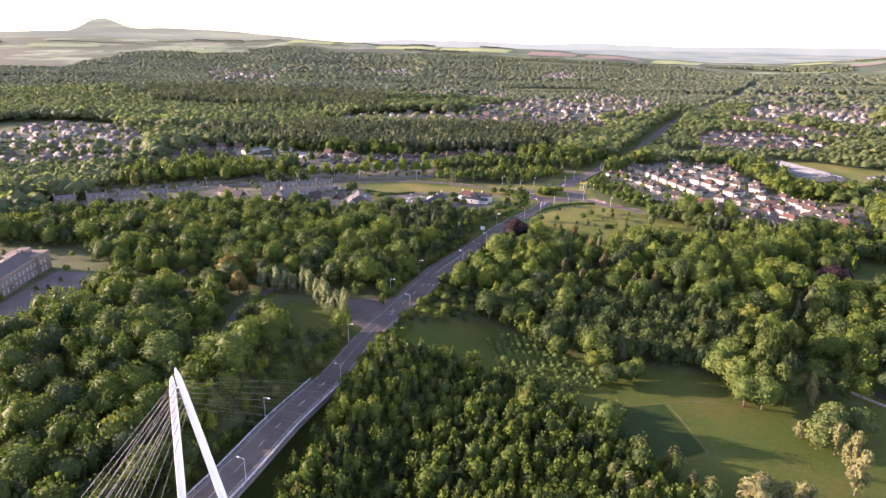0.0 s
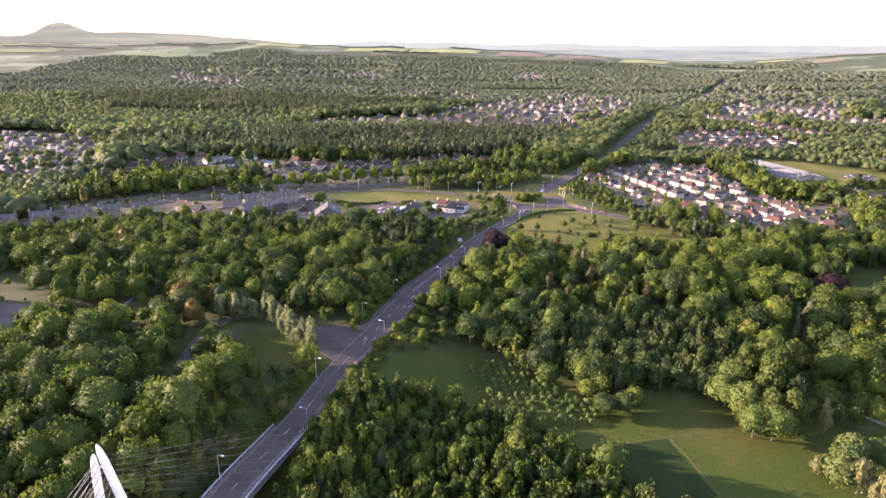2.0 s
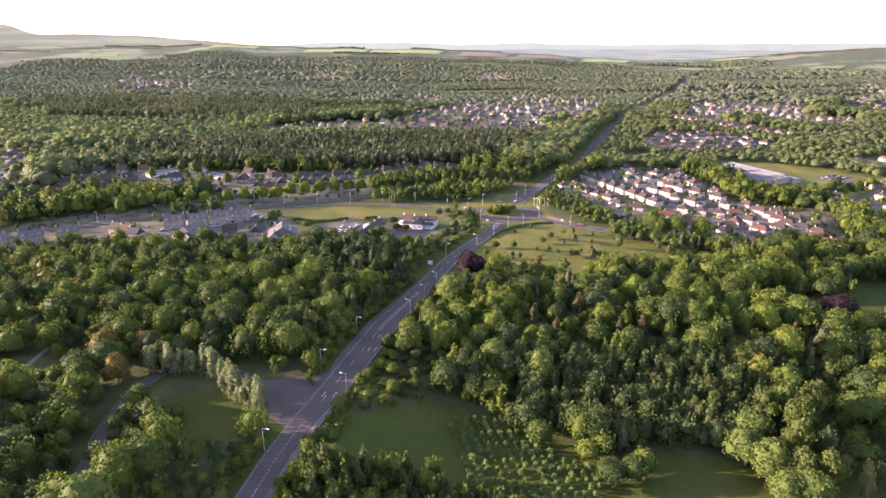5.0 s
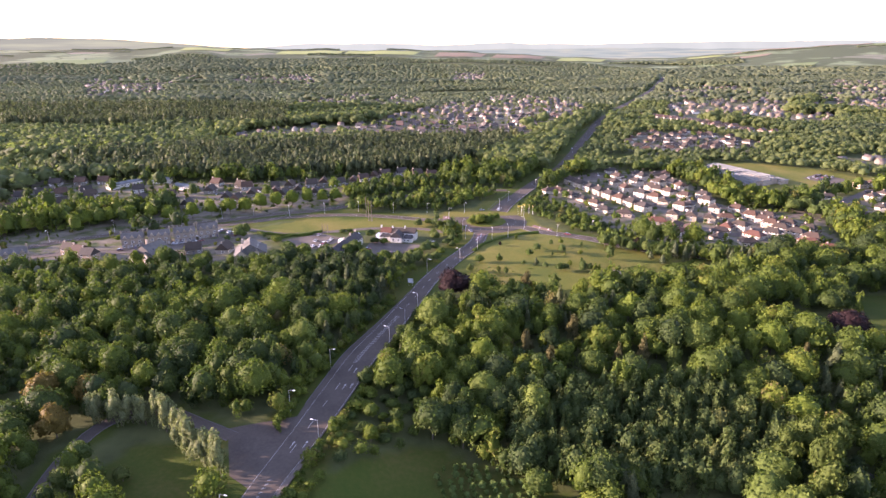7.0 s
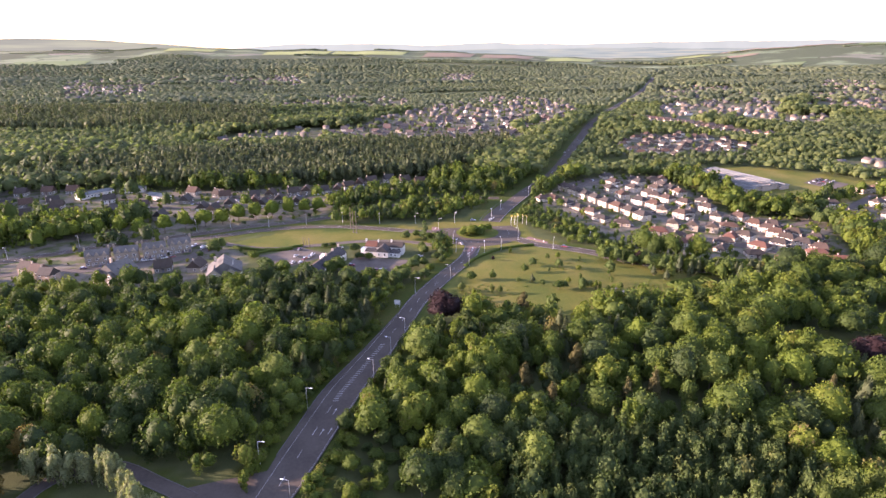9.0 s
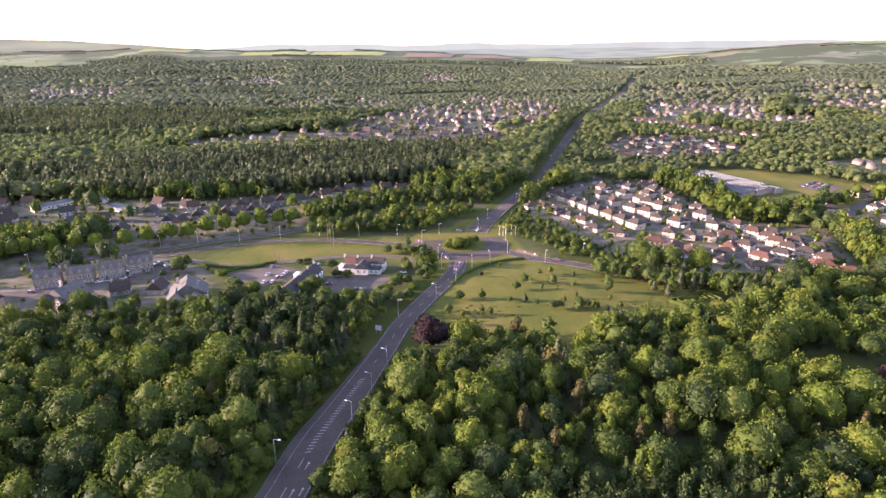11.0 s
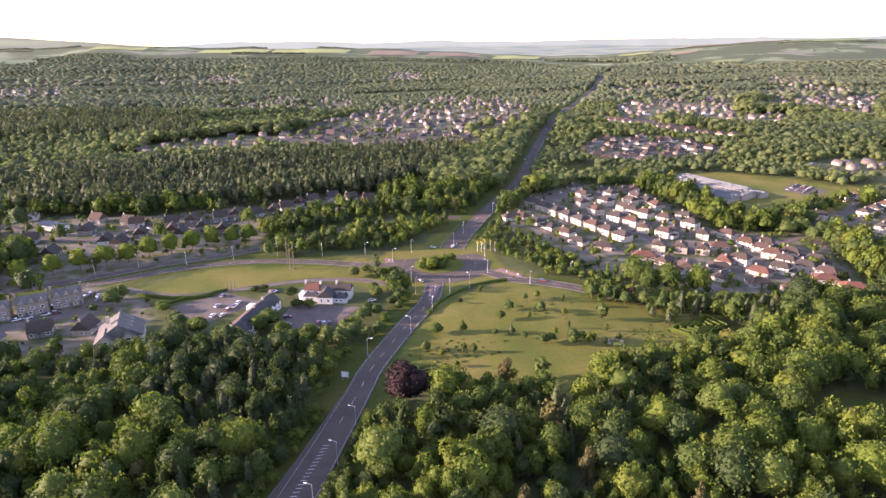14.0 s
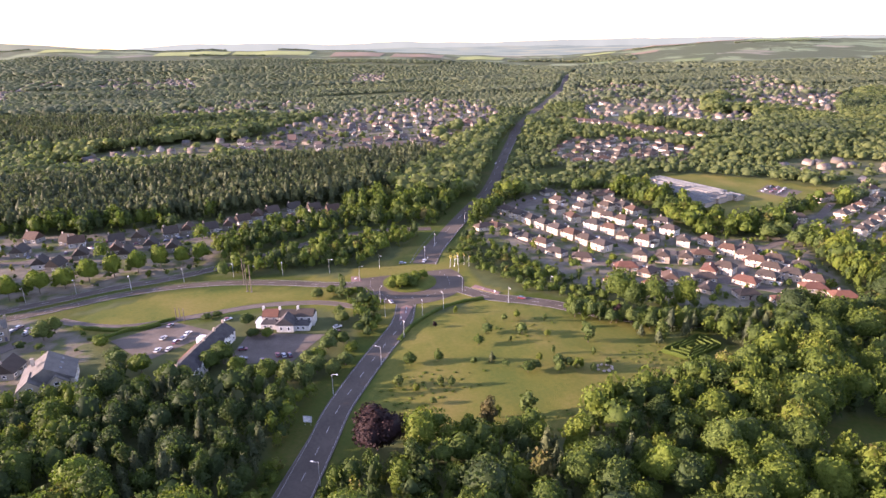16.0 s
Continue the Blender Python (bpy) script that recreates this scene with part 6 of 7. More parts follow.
def island_colours(name, stops, rough=0.85):
    def build(nt, bsdf):
        g = nt.nodes.new("ShaderNodeNewGeometry")
        link(nt, ramp(nt, g.outputs["Random Per Island"], stops), bsdf.inputs["Base Color"])
        bsdf.inputs["Roughness"].default_value = rough
    return material(name, build)


M_FARWALL = island_colours("far harled walls", [(0.0, (0.072, 0.056, 0.038)), (0.6, (0.105, 0.084, 0.058)), (0.88, (0.18, 0.155, 0.115)), (1.0, (0.50, 0.46, 0.38))])
M_FARROOF = island_colours("far tiled roofs", [(0.0, (0.052, 0.052, 0.050)), (0.5, (0.066, 0.058, 0.052)), (1.0, (0.092, 0.064, 0.050))])
far_estates()


# ---- cars ----
def car():
    t = thing("car", "parked car with painted body and dark windows", "car", group="parked cars")
    bm = bmesh.new()
    prof = [(-2.1, 0.35), (-2.12, 0.72), (-1.95, 0.88), (1.0, 0.92), (1.95, 0.76), (2.1, 0.62), (2.08, 0.35)]
    l = [bm.verts.new((x, -0.86, z)) for x, z in prof]
    r = [bm.verts.new((x, 0.86, z)) for x, z in prof]
    bm.faces.new(l), bm.faces.new(r[::-1])
    for i in range(len(prof)):
        j = (i + 1) % len(prof)
        bm.faces.new((l[j], l[i], r[i], r[j]))
    bmesh.ops.recalc_face_normals(bm, faces=bm.faces)
    bmesh.ops.bevel(bm, geom=list(bm.edges), offset=0.06, segments=1, affect="EDGES")
    body = part("body", bm, M_CARPAINT, t)
    bm = bmesh.new()
    a = [bm.verts.new(v) for v in ((-1.9, -0.78, 0.89), (0.95, -0.78, 0.92), (0.95, 0.78, 0.92), (-1.9, 0.78, 0.89))]
    b = [bm.verts.new(v) for v in ((-1.45, -0.62, 1.40), (0.15, -0.62, 1.42), (0.15, 0.62, 1.42), (-1.45, 0.62, 1.40))]
    for i in range(4):
        bm.faces.new((a[i], a[(i + 1) % 4], b[(i + 1) % 4], b[i]))
    bm.faces.new(a[::-1])
    part("glazing", bm, M_GLASS, t)
    bm = bmesh.new()
    prism(bm, [(-1.48, -0.64), (0.18, -0.64), (0.18, 0.64), (-1.48, 0.64)], 1.405, 1.47)
    part("car_roof", bm, M_CARPAINT, t)
    wheel = bmesh.new()
    tube(wheel, (0, -0.1, 0), (0, 0.1, 0), 0.32, n=12)
    me = as_mesh("wheel", wheel, M_RUBBER)
    for x in (-1.3, 1.3):
        for y in (-0.8, 0.8):
            put("wheel", me, t, x, y, 0.32, 0)
    return t


car_spots = [(-41.3, 508.4, 70), (-42.4, 495, 65), (-36.3, 489.3, 65), (-33.5, 492.5, 65), (-32, 496.8, 65), (-38.2, 482.6, 65), (-42.9, 483, 65), (-14.7, 507.5, 30), (-6.2, 464, 0), (-6.5, 473, 0), (2.1, 460, 100), (8.4, 463.2, 100), (11, 462, 100), (13.5, 461.4, 100), (35.2, 478.9, 10), (36.5, 483.4, 10), (-0.7, 488.5, 70), (-113.4, 524, 60), (-111.9, 528, 60), (-106.5, 524, 60), (-105.7, 519, 60), (-102.8, 521, 60), (-100.2, 516, 60), (-150, 509, 10), (-138, 511, 10), (-128, 515, 15), (-162, 506, 5)]
r_car = random.Random(12)
for k in range(26):
    u, v = r_car.randrange(9) / 9, r_car.randrange(3) / 3
    car_spots.append((441 + 26 * u + 8 * v, 660 + 15 * u - 18 * v + 3 * u * v, 65))
for k in range(20):
    p = ESTATE_ROAD_B[k % 12]
    car_spots.append((p[0] + r_car.uniform(-6, 6), p[1] + r_car.uniform(-6, 6), r_car.uniform(0, 180)))
for a_, b_, n_ in (((-150, 636), (-75, 645), 7), ((-66, 646), (-24, 660), 6), ((-18, 662), (26, 690), 6), ((-170, 490), (-146, 496), 4), ((-140, 499), (-118, 506), 4), ((-112, 640), (-98, 662), 3)):
    for k in range(n_):
        w_ = (k + r_car.uniform(0.1, 0.7)) / n_
        car_spots.append((a_[0] + (b_[0] - a_[0]) * w_, a_[1] + (b_[1] - a_[1]) * w_, math.degrees(math.atan2(b_[1] - a_[1], b_[0] - a_[0])) + r_car.choice((0, 0, 90))))
for line_ in (ESTATE_ROAD, ESTATE_ROAD_C):
    for p, q in zip(line_[1:-1], line_[2:]):
        w_ = r_car.uniform(0.2, 0.8)
        car_spots.append((p[0] + (q[0] - p[0]) * w_ + 3.4, p[1] + (q[1] - p[1]) * w_ + 1.5, math.degrees(math.atan2(q[1] - p[1], q[0] - p[0]))))
place_all(car, car_spots)
road_cars = [(66.5, 505, 100), (134, 490.5, -35), (84, 559.5, -5), (97.5, 559, 60), (345, 1026, 62), (286, 902, 62), (244, 829, 62), (-5.5, 579.8, 0)]
place_all(car, road_cars)

# ---- planting that stands alone ----
CROWNS = {}


def lone(name, label, category, shape, mat, x, y, h, w, group="", cards=420, size=0.05, sub=3):
    """A single tree or bush with trunk and crown."""
    key = (shape, mat.name, cards, (int(x * 3) + int(y * 5)) % 3)
    if key not in CROWNS:
        v, tris, qs, shade = crown_mesh(shape, cards, size, sub, 500 + 11 * len(CROWNS))
        bm = bmesh.new()
        trunk_mesh(bm, random.Random(len(CROWNS)))
        CROWNS[key] = (from_arrays("crown", v, tris + qs, mat, np.clip(0.5 + shade, 0, 1)), as_mesh("trunk", bm, M_BARK))
    crown, trunk = CROWNS[key]
    t = thing(name, label, category, group=group)
    t.matrix_world = Matrix.LocRotScale((x, y, gz(x, y)), Euler((0, 0, (x * 1.7 + y) % 6.28)), (w, w, h))
    new("trunk", trunk).parent = t
    new("crown", crown).parent = t
    return t
def planted(name, shapes, cards, size, sub, count, mat, x, y, h, w, tint, inner=0.90, ruffle=0.6):
    """Joined trees: count crown shapes spread over the places, as one mesh."""
    V, T, Q, C = [], [], [], []
    base = 0
    which = rng.integers(0, count, len(x))
    turn = rng.uniform(0, 2 * np.pi, len(x))
    z = ground_z(x, y)
    for k in range(count):
        m = which == k
        if not m.any():
            continue
        v, tris, qs, shade = crown_mesh(shapes[k % len(shapes)], cards, size, sub, 100 + k, inner, ruffle)
        n = m.sum()
        ct, st = np.cos(turn[m])[:, None], np.sin(turn[m])[:, None]
        px = (v[None, :, 0] * ct - v[None, :, 1] * st) * w[m][:, None] + x[m][:, None]
        py = (v[None, :, 0] * st + v[None, :, 1] * ct) * w[m][:, None] + y[m][:, None]
        pz = v[None, :, 2] * h[m][:, None] + z[m][:, None]
        V.append(np.stack([px, py, pz], -1).reshape(-1, 3))
        step = (np.arange(n) * len(v))[:, None, None] + base
        T += [(t[None] + step).reshape(-1, 3) for t in tris]
        Q += [(q[None] + step).reshape(-1, 4) for q in qs]
        C.append((tint[m][:, None] + shade[None]).ravel())
        base += n * len(v)
    faces = ([np.concatenate(T)] if T else []) + ([np.concatenate(Q)] if Q else [])
    return new(name, from_arrays(name, np.concatenate(V), faces, mat, np.concatenate(C), smooth=False))


def scatter(x0, x1, y0, y1, step):
    gx, gy = np.meshgrid(np.arange(x0, x1, step), np.arange(y0, y1, step))
    gx = gx + (np.arange(gx.shape[0]) % 2)[:, None] * step / 2
    x = (gx + rng.uniform(-0.38, 0.38, gx.shape) * step).ravel()
    y = (gy + rng.uniform(-0.38, 0.38, gx.shape) * step).ravel()
    seen = (y > 114) & (x > -0.82 * y - 20) & (x < np.maximum(0.76 * y + 30, 1.33 * (y - 215) + 30))
    return x[seen], y[seen]


def soft_noise(x, y, s, seed):
    a = np.sin(x * s + seed) + np.sin(y * s * 1.3 + seed * 2.1) + np.sin((x + y) * s * 0.7 + seed * 0.7) + np.sin((x - 1.6 * y) * s * 0.55 + seed * 3.3)
    return a / 4


POPLARS = [(-108, 293), (-76, 293), (-58, 277), (-40, 257), (-50, 248), (-88, 258), (-108, 280)]
MOUTH = [(-55, 285), (-49, 254), (-38, 242), (-25, 290)]
OPEN = (MOUTH, POPLARS, PARK, HEATH, VERGE, PUBLAND, SIDELAWN, GLADE, MAZE, ESTATE, ESTATE_EAST, SCHOOL, TERRACES, HALL, WESTLAWN, FARHOUSES_B, WHITE_ROW, ROAD_LAWN)


def wooded(x, y):
    free = np.ones(len(x), bool)
    for poly in OPEN:
        free &= ~inside(x, y, poly)
    free &= ~(inside(x, y, WESTHOUSES) & ~inside(x, y, WESTBELT) & (rng.uniform(size=len(x)) > 0.06))
    village = inside(x, y, WESTHOUSES)
    for hx, hy in HOUSE_SPOTS:
        free &= ~(village & (np.hypot(x - hx, y - hy) < 9.5))
    for line, w in ROADS:
        free &= off_line(x, y, line) > w * 0.5 + 4.0
    free &= np.hypot(x - RING[0], y - RING[1]) > 36
    free &= ~((off_line(x, y, MAIN_ROAD) < 10.5) & (y < 212))
    free &= ~((off_line(x, y, MAIN_ROAD) < 13) & (y > 375) & (y < 470) & (x < np.interp(y, AXIS[:, 1], AXIS[:, 0])))
    # open verges round the junction
    free &= ~inside(x, y, [(-110, 528), (-110, 570), (-51, 584), (-22, 578), (-20, 560), (3, 564), (58, 563), (83, 580), (100, 600), (112, 560), (140, 505), (120, 480), (60, 480), (48, 520), (-10, 545), (-60, 540)])
    for poly, share in ((FARHOUSES_A, 0.27), (FARHOUSES_C, 0.3), (FARHOUSES_F, 0.30), (FARHOUSES_H, 0.3)) + tuple((q, 0.24) for q in FAR_TOWNS):
        free &= ~(inside(x, y, poly) & (rng.uniform(size=len(x)) > share))
    return free


def grown(x, y, base, spread_, hue=0.36):
    """Heights, widths and hues of trees at these places."""
    n = len(x)
    patch_ = soft_noise(x, y, 0.035, 1.0)
    h = base * (1 + 0.16 * patch_ + rng.normal(0, spread_, n))
    h = np.clip(h, base * 0.48, base * 1.55)
    tint = 0.42 + 0.14 * soft_noise(x, y, 0.05, 4.0) + rng.uniform(-hue, hue, n) + (0.36 - hue) * soft_noise(x, y, 0.011, 6.0) + np.where(rng.uniform(size=n) > 0.91, 0.32, 0)
    return h, np.clip(tint, 0.02, 0.97)


def drifts(x, y):
    """Hues that change by stands of trees rather than from tree to tree."""
    return np.clip(0.46 + 0.34 * soft_noise(x, y, 0.019, 4.0) + 0.18 * soft_noise(x, y, 0.055, 2.0) + rng.uniform(-0.1, 0.1, len(x)), 0.02, 0.97)


def stands(x, y):
    """Taller belts of trees running across the land."""
    n = soft_noise(x * 0.22, y, 0.024, 3.0)
    return 1 + 0.55 * ease(0.12, 0.3, n) - 0.2 * ease(-0.1, -0.4, n)


def woods():
    # nearest woods, with the full count of leaf clumps
    x, y = scatter(-300, 480, 112, 700, 5.7)
    ok = wooded(x, y) & ~inside(x, y, CONIFERS) & ~(inside(x, y, COPSE) & (rng.uniform(size=len(x)) > 0.45)) & ~inside(x, y, LARCHES)
    x, y = x[ok], y[ok]
    h, tint = grown(x, y, 11.8, 0.28)
    copse = inside(x, y, COPSE)
    h = np.where(copse, h * 0.72, h)
    h = np.where(inside(x, y, [(-99, 205), (-40, 205), (-40, 246), (-99, 246)]), h * 0.74, h)
    h = np.where(inside(x, y, [(-45, 222), (-25, 222), (0, 255), (26, 300), (-16, 300), (-48, 246)]), h * 0.40, h)
    h = np.where(inside(x, y, [(-160, 278), (-104, 288), (-104, 322), (-160, 320)]), h * 0.68, h)
    h = np.where(inside(x, y, [(158, 396), (206, 400), (206, 418), (164, 419)]), h * 0.5, h)
    h = np.where((off_line(x, y, SIDE_ROAD) < 13) & (y < 280), h * 0.72, h)
    h = np.where(inside(x, y, [(-210, 250), (-118, 250), (-118, 292), (-210, 292)]), h * 0.6, h)
    h = np.where((x < -70) & (y < 300), h * 1.18, h)
    tint = np.where(copse & (rng.uniform(size=len(x)) > 0.96), 0.97, tint)
    edge = np.minimum(off_line(x, y, MAIN_ROAD), np.hypot(x - 82, y - 530) - 22)
    h = h * (0.55 + 0.45 * ease(8, 24, edge))
    h = np.where((x < -70) & (y > 415) & (y < 465), h * 0.78, h)
    h = np.where(inside(x, y, [(-30, 555), (135, 555), (150, 640), (60, 690), (-30, 660)]), h * 0.72, h)
    h = np.where(inside(x, y, [(100, 570), (112, 535), (150, 480), (235, 432), (262, 440), (200, 490), (176, 532), (150, 612), (128, 610)]), h * 0.46, h)
    away = np.ones(len(x), bool)
    for cx, cy, rad in ((39.5, 387, 11), (213, 322, 11), (-172, 276, 7), (-110, 284, 7), (-122, 302, 8), (-110, 206, 10), (-84, 205, 10)) + tuple((px, py, 6.5) for px, py in RUSTS + LIMES):
        away &= np.hypot(x - cx, y - cy) > rad
    x, y, h, tint, edge, copse = x[away], y[away], h[away], tint[away], edge[away], copse[away]
    # the tallest crowns, with gaps left for them
    bx, by = scatter(-300, 480, 112, 480, 13.5)
    ok = wooded(bx, by) & ~inside(bx, by, COPSE) & ~inside(bx, by, LARCHES) & (off_line(bx, by, MAIN_ROAD) > 20) & (off_line(bx, by, SIDE_ROAD) > 12) & ~inside(bx, by, [(150, 385), (215, 393), (222, 424), (160, 424)]) & (rng.uniform(size=len(bx)) < 0.62)
    for cx, cy, rad in ((39.5, 387, 14), (213, 322, 14)) + tuple((px, py, 9) for px, py in RUSTS + LIMES):
        ok &= np.hypot(bx - cx, by - cy) > rad
    bx, by = bx[ok], by[ok]
    bh = rng.uniform(12.0, 17.5, len(bx)) * np.where((by > 395) & (bx < 40), 0.84, 1.0)
    bw = bh * rng.uniform(0.72, 1.05, len(bx))
    btint = np.clip(0.42 + rng.normal(0, 0.19, len(bx)), 0.05, 0.80) * np.where(inside(bx, by, DARKWOOD), 0.45, 1.0)
    tagged(planted("tall_trees", ("round", "round", "round", "tall"), 860, 0.036, 2, 10, M_LEAF, bx, by, bh, bw, btint, 0.88, 0.75),
           "tall broadleaf trees with domed crowns above the wood", "wood", kind="stuff")
    clear = np.ones(len(x), bool)
    for cx, cy, cw in zip(bx, by, bw):
        clear &= np.hypot(x - cx, y - cy) > 0.36 * cw
    h = np.where(y < 480, h * 0.86, h)
    x, y, h, tint, edge, copse = x[clear], y[clear], h[clear], tint[clear], edge[clear], copse[clear]
    near = y < 470
    shade = inside(x, y, DARKWOOD)
    tint = np.where(shade, tint * 0.45, tint)
    pine = near & (rng.uniform(size=len(x)) > 0.45) & ((soft_noise(x, y, 0.06, 9.0) > 0.36) & (x > -60) | shade)
    single = near & (x > -10) & (x < 150) & (y > 270) & (y < 352) & ~pine
    few = np.flatnonzero(single)[:280]
    single = np.zeros(len(x), bool)
    single[few] = True
    w = np.maximum(h * rng.uniform(0.54, 0.92, len(x)) * np.where(copse, 0.9, 1.0), np.where(copse, 4.5, 5.6))
    close = near & (y < 360)
    for sel, name, cards, size, sub in ((close & ~pine & ~single, "broadleaf_wood", 250, 0.048, 1), (near & ~close & ~pine & ~single, "broadleaf_wood", 170, 0.058, 1), (~near, "broadleaf_wood", 80, 0.09, 1)):
        tagged(planted(name, ("round", "tall", "round", "tall", "round"), cards, size, sub, 15, M_LEAF, x[sel], y[sel], h[sel], w[sel], tint[sel]),
               "dense green broadleaf wood in summer leaf", "wood", kind="stuff")
    tagged(planted("conifer_copse", ("cone",), 260, 0.05, 2, 5, M_NEEDLE, x[pine], y[pine], h[pine] * 1.05, h[pine] * rng.uniform(0.5, 0.65, pine.sum()), tint[pine]),
           "dark spruces standing among the broadleaf trees", "wood", kind="stuff")
    # close-set young trees between road and park, and larches behind the park
    cx, cy = scatter(-60, 90, 112, 240, 3.9)
    ok = wooded(cx, cy) & inside(cx, cy, COPSE)
    cx, cy = cx[ok], cy[ok]
    ch = rng.uniform(6.0, 12.0, len(cx))
    tagged(planted("young_wood", ("tall", "round", "tall", "cone"), 130, 0.07, 1, 12, M_LEAF, cx, cy, ch, ch * rng.uniform(0.48, 0.76, len(cx)), np.clip(rng.normal(0.44, 0.19, len(cx)), 0.02, 0.97)),
           "close-set young mixed trees with pointed tops", "wood", kind="stuff")
    cx, cy = scatter(30, 160, 230, 300, 4.2)
    ok = wooded(cx, cy) & inside(cx, cy, LARCHES)
    cx, cy = cx[ok], cy[ok]
    ch = rng.uniform(8.5, 14.0, len(cx))
    tagged(planted("larch_wood", ("tall", "cone", "tall", "round"), 210, 0.055, 1, 8, M_LARCH, cx, cy, ch, ch * rng.uniform(0.48, 0.78, len(cx)), np.clip(rng.normal(0.45, 0.25, len(cx)), 0.02, 0.97)),
           "light green larches with slender pointed tops", "wood", kind="stuff")
    # single trees of the nearest wood
    kinds = []
    for k in range(8):
        v, tris, qs, shade = crown_mesh(("round", "round", "tall", "round")[k % 4], 520, 0.045, 3, 300 + k)
        kinds.append(from_arrays("crown", v, tris + qs, M_LEAF_ONE, np.clip(0.5 + shade, 0, 1)))
    bm = bmesh.new()
    trunk_mesh(bm, random.Random(3))
    trunk = as_mesh("trunk", bm, M_BARK)
    for i in np.flatnonzero(single):
        t = thing("tree", "broadleaf tree with a full green summer crown", "tree", group="trees of the wood")
        t.matrix_world = Matrix.LocRotScale((x[i], y[i], gz(x[i], y[i])), Euler((0, 0, rng.uniform(0, 6.28))), (w[i], w[i], h[i]))
        new("trunk", trunk).parent = t
        new("crown", kinds[int(rng.integers(0, 8))]).parent = t
    # middle distance
    x, y = scatter(-1000, 1400, 700, 1250, 9.2)
    ok = wooded(x, y) & ~inside(x, y, CONIFERS) & ~inside(x, y, DARK_BELT) & ~inside(x, y, [(-345, 690), (112, 690), (112, 762), (-345, 750)])
    ok &= soft_noise(x, y, 0.012, 5.0) > -0.62
    x2, y2 = scatter(480, 760, 380, 700, 8.0)
    x3, y3 = scatter(-620, -300, 360, 700, 8.0)
    x4, y4 = scatter(-345, -235, 700, 845, 10.0)
    x, y = np.concatenate([x[ok], x2, x3, x4]), np.concatenate([y[ok], y2, y3, y4])
    ok = wooded(x, y)
    x, y = x[ok], y[ok]
    h, tint = grown(x, y, 10.0, 0.10)[0] * stands(x, y), drifts(x, y)
    low = inside(x, y, FARHOUSES_A) | inside(x, y, FARHOUSES_F) | inside(x, y, FARHOUSES_C) | inside(x, y, FARHOUSES_H)
    for poly in FAR_TOWNS:
        low |= inside(x, y, poly)
    h = np.where(low, h * 0.6, h)
    h = np.where(inside(x, y, BELT_WOOD), 14.5 + rng.uniform(-2.5, 2.5, len(x)), h)
    tagged(planted("broadleaf_wood", ("round", "tall", "round"), 20, 0.14, 1, 9, M_LEAF_MID_HAZE, x, y, h, h * rng.uniform(0.9, 1.45, len(x)), tint, 1.0, 0.35),
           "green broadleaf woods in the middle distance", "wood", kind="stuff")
    # plantations of dark conifers
    x, y = scatter(-700, 200, 688, 1330, 7.4)
    ok = (inside(x, y, CONIFERS) | inside(x, y, DARK_BELT)) & wooded(x, y) & ~((x < -235) & (y < 900) & (rng.uniform(size=len(x)) > 0.35))
    x, y = x[ok], y[ok]
    h, tint = grown(x, y, 17.5, 0.09, 0.16)
    tagged(planted("conifer_plantation", ("tall", "tall", "cone"), 44, 0.095, 1, 6, M_NEEDLE, x, y, h, h * rng.uniform(0.6, 0.9, len(x)), tint, 0.94, 0.35),
           "dark plantation of tall conifers", "wood", kind="stuff")
    # far woods
    x, y = scatter(-1700, 2300, 1250, 2100, 12.0)
    ok = wooded(x, y) & (farmland(x, y) < -0.01) & (soft_noise(x * 0.4, y, 0.016, 3.0) > -0.66)
    x, y = x[ok], y[ok]
    h, tint = grown(x, y, 8.5, 0.07)[0] * stands(x, y), drifts(x, y)
    tagged(planted("far_wood", ("round", "tall"), 4, 0.2, 1, 8, M_LEAF_FAR_HAZE, x, y, h, h * rng.uniform(1.3, 1.9, len(x)), tint, 1.0, 0.3),
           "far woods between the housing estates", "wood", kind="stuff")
    x, y = scatter(-3000, 4600, 2100, 3900, 22)
    belt = soft_noise(x, y, 0.0042, 7.0) + 0.5 * soft_noise(x, y, 0.011, 1.0)
    past = farmland(x, y)
    ok = wooded(x, y) & np.where(past < 0, soft_noise(x * 0.4, y, 0.009, 3.0) > -0.62, belt > 0.52 + 0.6 * np.clip(past, 0, 0.4))
    x, y = x[ok], y[ok]
    # shelter belts along the ridge
    rows_ = [(-0.215, -0.055, 0.955), (-0.215, -0.055, 0.962), (0.02, 0.13, 0.975), (0.02, 0.16, 0.968), (-0.44, -0.30, 0.93), (-0.5, -0.36, 0.88), (-0.68, -0.60, 0.84), (-0.60, -0.52, 0.82), (-0.1, 0.0, 0.82), (0.6, 0.75, 0.9), (0.8, 1.0, 0.86)]
    for u0, u1, v in rows_:
        pts = [far_point(u, v) for u in np.arange(u0, u1, 0.0028)]
        x, y = np.concatenate([x, [p[0] for p in pts]]), np.concatenate([y, [p[1] for p in pts]])
    h, tint = grown(x, y, 9.0, 0.08)[0] * stands(x * 0.5, y * 0.5), drifts(x * 0.5, y * 0.5)
    tagged(planted("far_wood", ("round",), 0, 0.2, 1, 6, M_LEAF_FAR_HAZE, x, y, h, h * rng.uniform(1.7, 2.8, len(x)), tint, 1.0),
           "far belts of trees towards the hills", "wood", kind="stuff")


